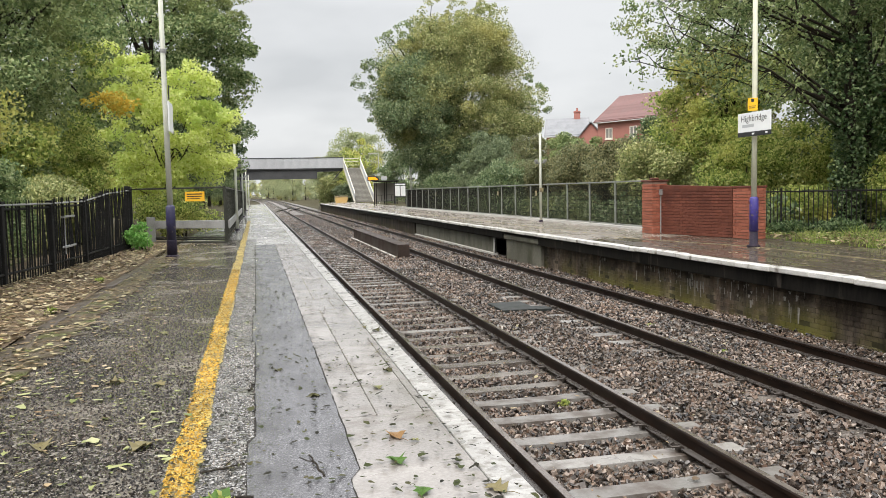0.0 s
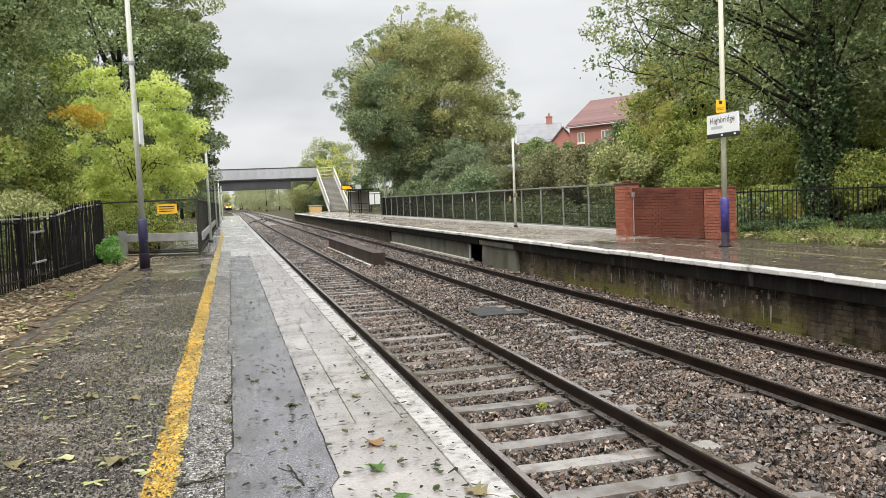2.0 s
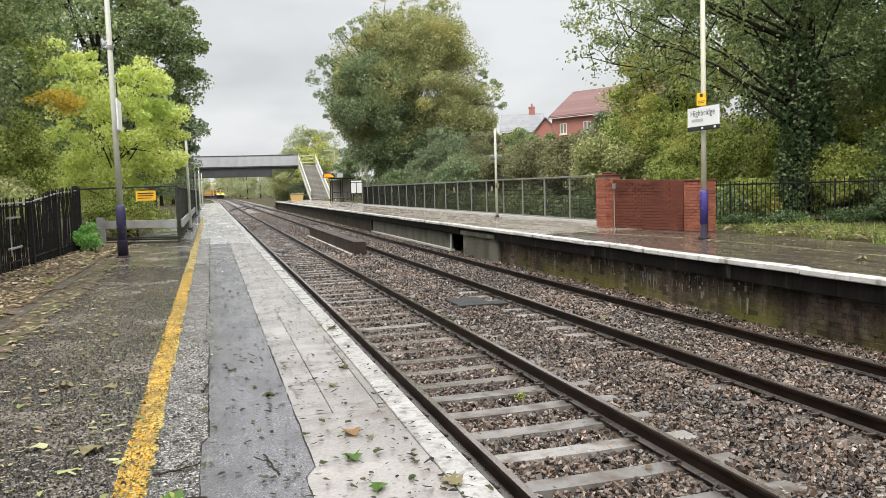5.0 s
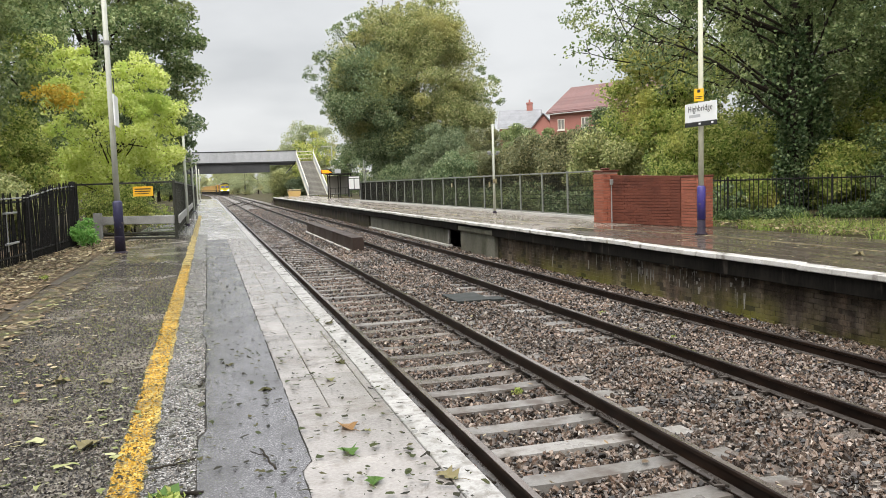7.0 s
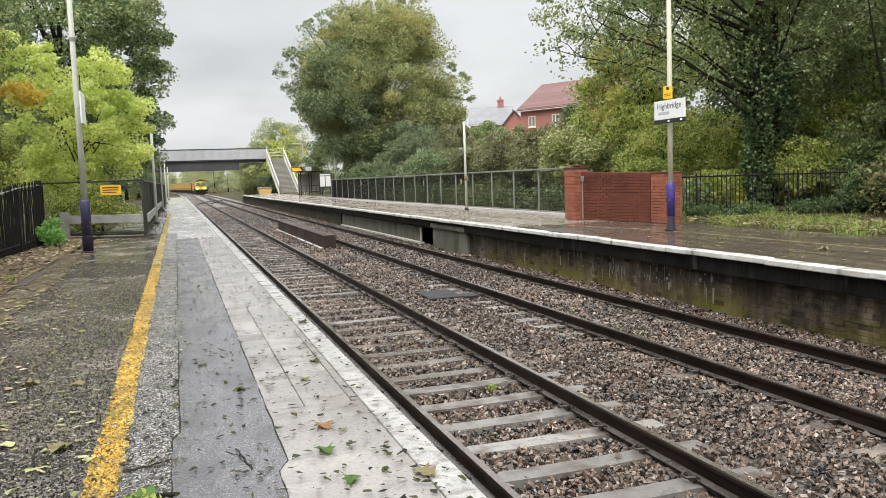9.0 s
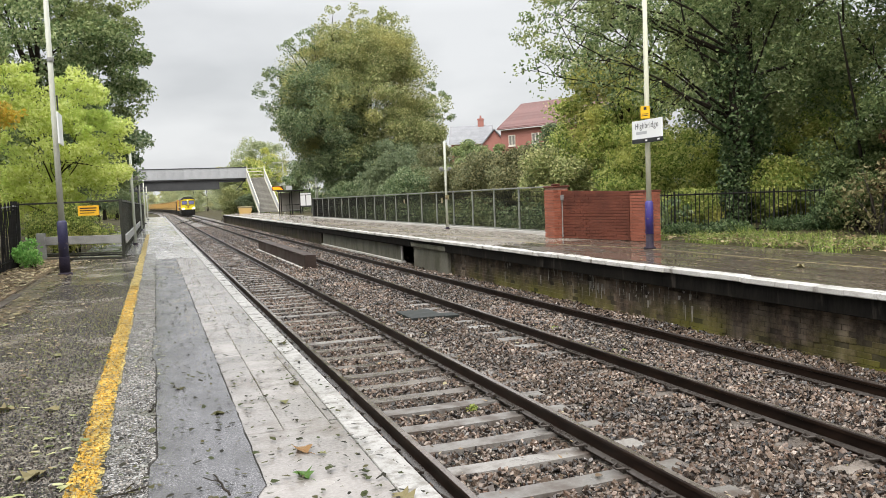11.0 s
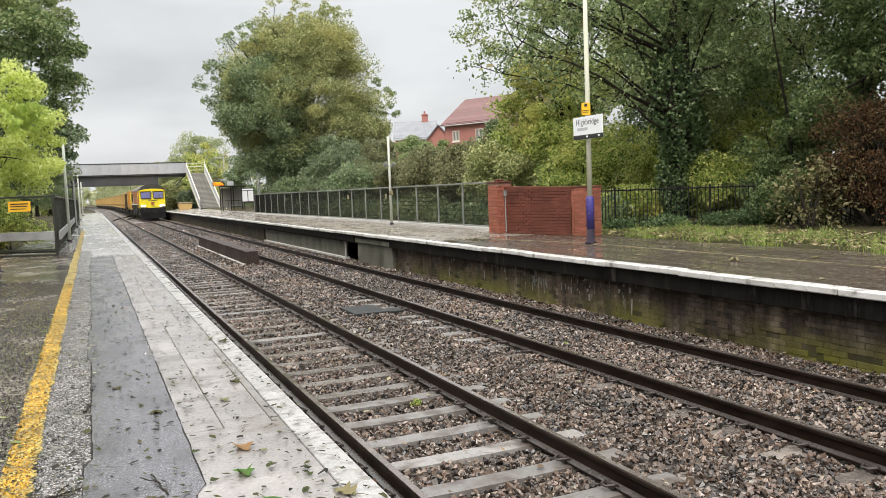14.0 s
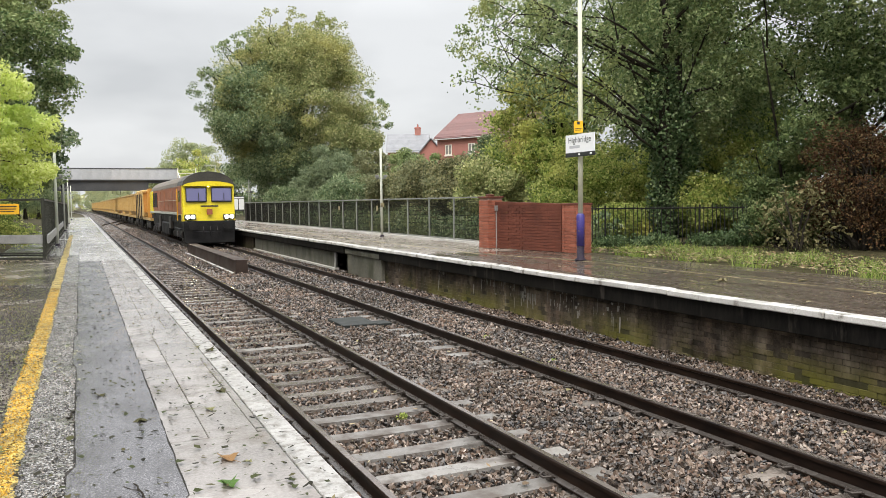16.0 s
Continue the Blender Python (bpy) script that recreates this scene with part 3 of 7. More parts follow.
def tube(bm, pts, radii, sides=8, cap=True):
    """A tapered tube through points."""
    pts = [Vector(p) for p in pts]
    rings = []
    for i, p in enumerate(pts):
        d = (pts[min(i + 1, len(pts) - 1)] - pts[max(i - 1, 0)]).normalized()
        u = d.orthogonal().normalized() if i == 0 else (rings_u - d * rings_u.dot(d)).normalized()
        rings_u = u
        w = d.cross(u)
        r = radii[i] if isinstance(radii, (list, tuple)) else radii
        rings.append([bm.verts.new(p + (u * math.cos(a) + w * math.sin(a)) * r) for a in [2 * math.pi * k / sides for k in range(sides)]])
    for a, b in zip(rings, rings[1:]):
        for k in range(sides):
            bm.faces.new((a[k], a[(k + 1) % sides], b[(k + 1) % sides], b[k]))
    if cap:
        bm.faces.new(rings[0][::-1])
        bm.faces.new(rings[-1])
    return bm


def lathe(profile, sides=16):
    bm = bmesh.new()
    rings = [[bm.verts.new((r * math.cos(2 * math.pi * k / sides), r * math.sin(2 * math.pi * k / sides), z)) for k in range(sides)] for r, z in profile]
    for a, b in zip(rings, rings[1:]):
        for k in range(sides):
            bm.faces.new((a[k], a[(k + 1) % sides], b[(k + 1) % sides], b[k]))
    bm.faces.new(rings[0][::-1])
    bm.faces.new(rings[-1])
    return bm


def leaf_mesh(name, centres, size, mat, rng, flat=0.0, aspect=0.6, spread=0.35, up=None):
    """Many small folded leaves, each of its own turn; flat 1 lays them down."""
    k = len(centres)
    a = rng.normal(size=(k, 3))
    a[:, 2] *= (1 - flat)
    a /= np.linalg.norm(a, axis=1)[:, None] + 1e-9
    t = rng.normal(size=(k, 3))
    if flat:
        nrm = np.stack([rng.normal(0, 1 - flat, k), rng.normal(0, 1 - flat, k), np.ones(k)], 1)
        t = np.cross(nrm, a)
    else:
        t -= (t * a).sum(1)[:, None] * a
    t /= np.linalg.norm(t, axis=1)[:, None] + 1e-9
    nn = np.cross(a, t)
    s = size * (1 + spread * rng.uniform(-1, 1, k))[:, None]
    fold = nn * s * 0.16
    c = np.asarray(centres)
    v = np.stack([c - a * s * 0.5, c + t * s * aspect * 0.5 + fold - a * s * 0.05, c + a * s * 0.5, c - t * s * aspect * 0.5 + fold - a * s * 0.05], 1).reshape(-1, 3)
    i = np.arange(k)[:, None] * 4
    f = np.concatenate([i + [[0, 1, 2]], i + [[0, 2, 3]]], 1).reshape(-1, 3)
    return raw_mesh(name, v, f, mat)


def track_shift(y):
    """How far the line has curved away to the west at y."""
    return -max(0.0, y - 200.0) ** 2 / (2 * 2645.0)

# ---------------------------------------------------------------- ground, platforms and track
RAIL_Z, SLEEPER_Z = -0.80, -0.96
TRACKS = (2.735, 6.17)
NEAR_END, FAR_END = 105.0, 101.0
EDGE_N, EDGE_F = 1.11, 7.75


def build_ground():
    xs = [-1500, -500, -200, -90, -50, -30, -20, -14, -10, -7, -5, -4, -3.4, -3, -2.6, -2.2, -2.06, -1.4, 3, 8.5, 11.0, 11.9, 12.4, 13, 14, 15, 16.5, 18, 21, 25, 30, 40, 60, 100, 200, 500, 1500]
    ys = [-1500, -400, -100, -40, -20, -10, 0, 4, 8, 12, 16, 20, 24, 30, 40, 50, 60, 80, 100, 125, 150, 200, 260, 330, 420, 550, 800, 1500, 3000]

    def height(x, y):
        wob = 0.05 * noise.noise(Vector((x * 0.7, y * 0.35, 0)))
        if y > 122:
            return -1.2 + min(1.5, max(0, abs(x - 4.4 - track_shift(y)) - 7) * 0.12) + wob if y < 1000 else -1.2
        if x <= -2.06:
            return -0.035 + wob * min(1, -(x + 2.06)) + max(0, -x - 5) * 0.02 * (1 if x > -40 else 0)
        if x >= 11.0:
            return -0.05 + wob + min(max(0, x - 12) * 0.05, 1.5)
        return -1.25
    v, f = [], []
    for y in ys:
        for x in xs:
            v.append((x, y, height(x, y)))
    w = len(xs)
    for j in range(len(ys) - 1):
        for i in range(w - 1):
            f.append((j * w + i, j * w + i + 1, (j + 1) * w + i + 1, (j + 1) * w + i))
    ob = new("ground", raw_mesh("ground", v, f, M["grass_soil"]))
    tagged(ob, "damp verge ground of soil, moss and fallen leaves", "ground", kind="structure")
    # soil strip between the platform edging and the iron railings
    rng = np.random.default_rng(3)
    bm = bmesh.new()
    nx, ny = 10, 60
    g = [[bm.verts.new((-4.6 + 2.46 * i / (nx - 1), -6 + 31 * j / (ny - 1), 0.0 + 0.03 * noise.noise(Vector((i * 0.6, j * 0.5, 3))) + (0.035 if i < 6 else 0.02))) for i in range(nx)] for j in range(ny)]
    for j in range(ny - 1):
        for i in range(nx - 1):
            bm.faces.new((g[j][i], g[j][i + 1], g[j + 1][i + 1], g[j + 1][i]))
    ob = new("soil_strip", bm_mesh("soil_strip", bm, M["soil"], True))
    tagged(ob, "bare brown soil strip strewn with leaves beside platform", "ground", kind="structure")


def strip(name, x0, x1, y0, y1, z, mat, label, wob0=0.0, wob1=0.0, step=0.35, seed=0, thick=0.03, cat="pavement"):
    """A flat band of surfacing with slightly ragged long edges and thickness."""
    rng = random.Random(seed)
    bm = bmesh.new()
    k = max(2, int((y1 - y0) / step))
    rows = []
    for j in range(k + 1):
        y = y0 + (y1 - y0) * j / k
        a = (x0(y) if callable(x0) else x0) + rng.uniform(-wob0, wob0)
        b = (x1(y) if callable(x1) else x1) + rng.uniform(-wob1, wob1)
        rows.append([bm.verts.new((a, y, z - thick)), bm.verts.new((a, y, z)), bm.verts.new((b, y, z)), bm.verts.new((b, y, z - thick))])
    for a, b in zip(rows, rows[1:]):
        for i in range(3):
            bm.faces.new((a[i], a[i + 1], b[i + 1], b[i]))
    ob = new(name, bm_mesh(name, bm, mat))
    return tagged(ob, label, cat, kind="structure")


def build_near_platform():
    bm = boxes((-2.06, 1.04, -30, NEAR_END, -1.4, -0.012))
    body = new("platform_body", bm_mesh("platform_body", bm, M["wall_mortar"]))
    tagged(body, "solid masonry body of the near platform", "platform", kind="structure")
    strip("asphalt_surface", -2.06, -0.445, -30, 23.5, 0.0, M["asphalt"], "coarse dark wet asphalt platform surface with leaves", 0, 0.0, seed=1)
    strip("mud_strip", -2.05, -1.72, -6, 17.4, 0.009, M["mud"], "brown silt and moss washed over the asphalt edge", 0, 0.11, 0.16, seed=8, thick=0.012)
    strip("yellow_line", lambda y: -0.452 + 0.03 * noise.noise(Vector((y * 0.9, 0, 4))) + 0.012 * noise.noise(Vector((y * 5.0, 0, 4))), lambda y: -0.312 + 0.03 * noise.noise(Vector((y * 0.8, 0, 9))) + 0.012 * noise.noise(Vector((y * 6.0, 0, 9))), -30, 40, 0.006, M["yellow"], "worn yellow safety line painted on asphalt", 0.008, 0.008, 0.03, seed=2)
    strip("worn_strip", -0.335, -0.045, -30, 23.5, 0.002, M["rough_strip"], "worn grey gritty asphalt strip", 0.0, 0.02, seed=3)
    strip("tarmac_strip", lambda y: -0.055 - (0.035 if y < 4.2 else 0.025 if 7.0 < y < 8.6 else 0.0) + 0.008 * noise.noise(Vector((y * 1.3, 0, 1))), lambda y: 0.356 if y < 3.545 else 0.412 + 0.006 * noise.noise(Vector((y * 1.7, 0, 2))), -30, 20.6, 0.010, M["tarmac"], "smooth wet dark tarmac strip", 0.004, 0.004, 0.13, seed=4)
    strip("tarmac_joint", lambda y: -0.062 - (0.035 if y < 4.2 else 0.025 if 7.0 < y < 8.6 else 0.0), lambda y: -0.03, -30, 20.6, 0.0055, M["crack"], "dark crumbled joint between the asphalt strips", 0.004, 0.0, 0.05, seed=15, thick=0.006)
    # dark strips put the broken edge's small shadow into the colour
    strip("tarmac_edge", 0.39, 0.4195, 3.56, 20.6, 0.0082, M["crack"], "broken tarmac edge beside the slabs, its shadow painted dark", 0.0, 0.004, 0.09, seed=16, thick=0.005)
    strip("tarmac_edge", 0.335, 0.363, -30, 3.53, 0.0082, M["crack"], "broken tarmac edge beside the slabs, its shadow painted dark", 0.0, 0.004, 0.09, seed=17, thick=0.005)
    strip("grey_surface", -2.06, 0.97, 23.5, NEAR_END, 0.001, M["grey_deck"], "wet grey platform surface, paled for sky sheen", 0, 0, seed=5)
    strip("grey_surface_edge", -0.05, 0.97, 20.62, 23.5, 0.0015, M["grey_deck"], "wet grey platform surface, paled for sky sheen", 0.0, 0, seed=6)
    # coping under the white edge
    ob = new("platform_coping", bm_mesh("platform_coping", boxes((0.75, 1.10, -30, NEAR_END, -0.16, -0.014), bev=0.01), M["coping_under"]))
    tagged(ob, "near-black underside of the platform coping", "platform", kind="structure")


def build_slabs():
    base = empty("slab_paving", 0, 0, 0, label="pale wet stone paving slabs along the platform edge", category="paving", kind="structure")
    rng = random.Random(11)
    ys = [4.43 - 0.885 * i for i in range(1, 14)][::-1] + [4.43, 5.25, 6.2, 6.85]
    y = 6.85
    while y < 20.4:
        y += rng.choice((0.62, 0.9, 0.9, 0.92))
        ys.append(min(y, 20.6))
    cache = {}

    def slab(x0, x1, y0, y1, mat, name, dz=0.0):
        w, d = round(x1 - x0, 3), round(y1 - y0, 3)
        key = (w, d, name)
        if key not in cache:
            cache[key] = bm_mesh(name, boxes((0, w, 0, d, -0.05, 0), bev=0.004), mat)
        ob = part(name, cache[key], mat, base)
        ob.matrix_basis = pose(x0, y0, 0.004 + dz + rng.uniform(-0.002, 0.002))
    for a, b in zip(ys, ys[1:]):
        left = 0.408 + rng.choice((0, 0, 0.012, -0.012))
        cuts = [0.63, 0.905] if 4.4 < a < 6.5 else [rng.choice((0.63, 0.63, 0.70, 0.80))]
        if a < 4.4:
            cuts = []
        if a < 3.5:
            left = 0.352
        xs = [left] + cuts + [0.958]
        for c0, c1 in zip(xs, xs[1:]):
            slab(c0, c1 - 0.003, a + 0.002, b - 0.002, M["slab"], "slab")
    y = -7.5
    while y < NEAR_END - 1:
        d = 0.9 if y < 40 else 3.0
        slab(0.96, EDGE_N, y + 0.002, y + d - 0.002, M["white_edge"], "edge_slab")
        y += d


def build_kerb():
    base = empty("edging_kerb", 0, 0, 0, label="old dark timber edging beside the asphalt", category="kerb", kind="structure")
    y = -6.0
    rng = random.Random(5)
    while y < 17.4:
        d = rng.uniform(1.6, 2.3)
        part("edging_board", boxes((-2.16, -2.03, y, min(y + d, 17.6) - 0.01, -0.08, 0.022 + rng.uniform(-0.012, 0.012), pose(0, 0, 0)), bev=0.01), M["kerb"], base)
        y += d


def rail_profile(cx):
    p = [(-.07, -.159), (.07, -.159), (.07, -.147), (.014, -.125), (.010, -.045), (.035, -.035), (.036, -.008), (.028, 0), (-.028, 0), (-.036, -.008), (-.035, -.035), (-.010, -.045), (-.014, -.125), (-.07, -.147)]
    return [(cx + x, RAIL_Z + z) for x, z in p]


def swept(profile, ys):
    """A profile swept along the line of the track."""
    v, f = [], []
    k = len(profile)
    for y in ys:
        s = track_shift(y)
        v += [(x + s, y, z) for x, z in profile]
    for j in range(len(ys) - 1):
        for i in range(k):
            a, b = j * k + i, j * k + (i + 1) % k
            f.append((a, b, b + k, a + k))
    return v, f


LONG = [-20, 0, 20, 40, 60, 100, 150, 200, 220, 240, 260, 280, 300, 330, 360, 400, 440, 480, 530, 580, 640, 700]


def sleeper_bm(w=2.5):
    bm = bmesh.new()
    prof = [(-0.13, -0.2), (0.13, -0.2), (0.105, 0.0), (-0.105, 0.0)]
    h = w / 2
    rows = []
    for x, dz in ((-h, 0.0), (-h + 0.55, 0.0), (-0.35, -0.008), (0.35, -0.008), (h - 0.55, 0.0), (h, 0.0)):
        rows.append([bm.verts.new((x, y, z + (dz if z == 0 else 0))) for y, z in prof])
    for a, b in zip(rows, rows[1:]):
        for i in range(4):
            bm.faces.new((a[i], b[i], b[(i + 1) % 4], a[(i + 1) % 4]))
    bm.faces.new(rows[0])
    bm.faces.new(rows[-1][::-1])
    bmesh.ops.bevel(bm, geom=[e for e in bm.edges if abs(e.verts[0].co.z - e.verts[1].co.z) < 0.05], offset=0.012, segments=1, affect="EDGES")
    return bm


def clip_bm():
    bm = bmesh.new()
    for s in (-1, 1):
        pts = [(s * 0.06, -0.05, 0.035), (s * 0.10, -0.06, 0.05), (s * 0.155, -0.03, 0.045), (s * 0.155, 0.03, 0.045), (s * 0.10, 0.06, 0.05), (s * 0.075, 0.03, 0.032), (s * 0.075, -0.015, 0.032)]
        tube(bm, pts, 0.011, 5)
        box(bm, s * 0.085 - 0.012, s * 0.085 + 0.012, -0.03, 0.03, 0.0, 0.03)
    box(bm, -0.075, 0.075, -0.06, 0.06, 0.0, 0.009)
    return bm


def build_tracks():
    rng = random.Random(8)
    for ti, cx in enumerate(TRACKS):
        tr = empty("railway_track", 0, 0, 0, label=("running track beside the near platform, rusty rails on concrete sleepers" if ti == 0 else "running track beside the far platform, rusty rails on sleepers"), category="railway track", kind="structure")
        for s in (-1, 1):
            rx = cx + s * 0.7525
            v, f = swept(rail_profile(rx), LONG)
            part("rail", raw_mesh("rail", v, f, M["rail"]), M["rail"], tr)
            # thin added strips over the foot carry the painted sky sheen
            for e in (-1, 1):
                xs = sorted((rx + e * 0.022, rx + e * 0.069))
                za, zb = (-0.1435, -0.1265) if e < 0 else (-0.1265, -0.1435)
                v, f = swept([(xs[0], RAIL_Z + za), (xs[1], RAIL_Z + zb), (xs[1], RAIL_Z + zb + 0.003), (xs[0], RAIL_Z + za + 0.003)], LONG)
                part("rail_foot", raw_mesh("rail_foot", v, f, M["rail_foot"]), None, tr, "strip on the wet rail foot, paled for sky sheen")
            v, f = swept([(rx - 0.026, RAIL_Z + 0.0005), (rx + 0.026, RAIL_Z + 0.0005), (rx + 0.026, RAIL_Z + 0.002), (rx - 0.026, RAIL_Z + 0.002)], LONG)
            part("rail_top", raw_mesh("rail_top", v, f, M["rail_top"]), M["rail_top"], tr, "worn brighter running surface")
        good = bm_mesh("sleeper", sleeper_bm(), M["concrete"])
        old = bm_mesh("sleeper", sleeper_bm(), M["old_sleeper"])
        clip = bm_mesh("rail_clip", clip_bm(), M["clip"])
        y, i = 2.69 - 0.648 * 9, -9
        while y < 66:
            fresh = (ti == 0 and y < 8.0) or (ti == 0 and 12 < y < 20 and i % 5 == 0) or (ti == 1 and 9.5 < y < 16.5)
            ob = part("sleeper", good if fresh else old, None, tr)
            buried = 0.0 if fresh else (-0.012 if ti == 0 else -0.02)
            ob.matrix_basis = pose(cx + rng.uniform(-0.015, 0.015), y, SLEEPER_Z + buried + rng.uniform(-0.008, 0.004), 0, 0, rng.uniform(-0.5, 0.5))
            if y < 24:
                for s in (-1, 1):
                    c = part("rail_clip", clip, None, tr)
                    c.matrix_basis = pose(cx + s * 0.7525, y, SLEEPER_Z + buried + 0.004)
            y += 0.648
            i += 1
        v, f = [], []
        while y < 330:
            s = track_shift(y)
            k = len(v)
            for dx, dy, z in ((-1.25, -.13, -.2), (1.25, -.13, -.2), (1.25, -.105, 0), (-1.25, -.105, 0), (-1.25, .13, -.2), (1.25, .13, -.2), (1.25, .105, 0), (-1.25, .105, 0)):
                v.append((cx + s + dx, y + dy, SLEEPER_Z - 0.01 + z))
            f += [(k + a, k + b, k + c, k + d) for a, b, c, d in ((0, 1, 2, 3), (3, 2, 6, 7), (7, 6, 5, 4), (0, 3, 7, 4), (1, 5, 6, 2))]
            y += 0.648
        far = part("far_sleepers", raw_mesh("far_sleepers", v, f, M["old_sleeper"]), None, tr)
        far["kind"] = "stuff"
    # crossover rails beyond the platform ends
    cr = empty("crossover", 0, 0, 0, label="crossover rails joining the two tracks", category="railway track", kind="structure")
    for off in (-0.7525, 0.7525):
        v, f = [], []
        prof = rail_profile(0.0)
        k = len(prof)
        ys = [92 + 2 * i for i in range(21)]
        for y in ys:
            u = (y - 92) / 40
            u = u * u * (3 - 2 * u)
            x = TRACKS[0] + off + (TRACKS[1] - TRACKS[0]) * u
            v += [(x + px, y, pz - 0.002) for px, pz in prof]
        for j in range(len(ys) - 1):
            for i in range(k):
                a, b = j * k + i, j * k + (i + 1) % k
                f.append((a, b, b + k, a + k))
        part("rail", raw_mesh("rail", v, f, M["rail_top"]), None, cr)


def bed_height(x, y):
    """Ballast level across the two tracks."""
    z = SLEEPER_Z - 0.012
    for cx in TRACKS:
        d = abs(x - cx)
        if d < 0.7:
            z -= 0.03 if cx < 4 else -0.015
    if 4.08 < x < 4.85:
        z += 0.03
    if x > 7.2:
        z += 0.01 - 0.03 * min(1, (x - 7.2) / 0.8)
    if x < 1.6:
        z += 0.02
    return z + 0.022 * noise.noise(Vector((x * 1.3, y * 1.1, 5.0)))


def build_ballast():
    xs = np.linspace(0.95, 8.6, 40)
    ys = list(np.arange(-8, 40, 0.45)) + [y for y in LONG if y >= 40]
    v = [(x + track_shift(y), y, bed_height(x, y) - 0.02) for y in ys for x in xs]
    w = len(xs)
    f = [(j * w + i, j * w + i + 1, (j + 1) * w + i + 1, (j + 1) * w + i) for j in range(len(ys) - 1) for i in range(w - 1)]
    ob = new("ballast_bed", raw_mesh("ballast_bed", v, f, M["ballast"]))
    tagged(ob, "brown-grey ballast bed under both tracks", "ballast", kind="structure")
    # loose stones: deformed boxes, smaller and denser where seen from close by
    rng = np.random.default_rng(21)
    cube = np.array([(-1, -1, -1), (1, -1, -1), (1, 1, -1), (-1, 1, -1), (-1, -1, 1), (1, -1, 1), (1, 1, 1), (-1, 1, 1)], float) * 0.58
    quads = np.array([(0, 3, 2, 1), (4, 5, 6, 7), (0, 1, 5, 4), (1, 2, 6, 5), (2, 3, 7, 6), (3, 0, 4, 7)])
    for y0, y1, per, size in ((-3.0, 3.0, 330, 0.038), (3.0, 10, 760, 0.034), (10, 20, 430, 0.038), (20, 46, 150, 0.047), (46, 84, 55, 0.075)):
        k = int((y1 - y0) * 7.1 * per)
        px, py = rng.uniform(1.15, 8.25, k), rng.uniform(y0, y1, k)
        keep = np.ones(k, bool)
        for ti, cx in enumerate(TRACKS):
            for s in (-1, 1):
                keep &= np.abs(px - cx - s * 0.7525) > 0.085
            on = (np.abs(px - cx) < 1.27) & (np.abs((py - 2.69 + 0.324) % 0.648 - 0.324) < 0.12)
            bare = 0.975 if ti == 0 else 0.75
            # some stretches are half buried
            cover = np.where((py > 9.5) & (ti == 0), 0.85, bare)
            cover = np.where(ti == 1, np.where(px < cx - 0.8, 0.93, 0.12), cover)
            keep &= ~(on & (rng.uniform(size=k) < cover))
        px, py = px[keep], py[keep]
        k = len(px)
        pz = np.array([bed_height(a, b) for a, b in zip(px, py)]) + rng.uniform(-0.012, 0.018, k)
        sc = size * rng.uniform(0.5, 1.35, k)
        q = rng.normal(size=(k, 4))
        q /= np.linalg.norm(q, axis=1)[:, None]
        w_, x_, y_, z_ = q.T
        R = np.stack([1 - 2 * (y_ ** 2 + z_ ** 2), 2 * (x_ * y_ - z_ * w_), 2 * (x_ * z_ + y_ * w_), 2 * (x_ * y_ + z_ * w_), 1 - 2 * (x_ ** 2 + z_ ** 2), 2 * (y_ * z_ - x_ * w_), 2 * (x_ * z_ - y_ * w_), 2 * (y_ * z_ + x_ * w_), 1 - 2 * (x_ ** 2 + y_ ** 2)], 1).reshape(-1, 3, 3)
        loc = cube[None] * (1 + rng.uniform(-0.55, 0.35, (k, 8, 3))) * np.stack([np.ones(k), rng.uniform(0.5, 0.95, k), rng.uniform(0.32, 0.7, k)], 1)[:, None]
        vv = np.einsum("kij,knj->kni", R, loc) * sc[:, None, None] + np.stack([px, py, pz], 1)[:, None]
        ff = (np.arange(k)[:, None, None] * 8 + quads[None]).reshape(-1, 4)
        ob = new("ballast_stones", raw_mesh("ballast_stones", vv.reshape(-1, 3), ff, M["stone"]))
        tagged(ob, "loose brown and grey wet ballast stones", "ballast", kind="stuff")


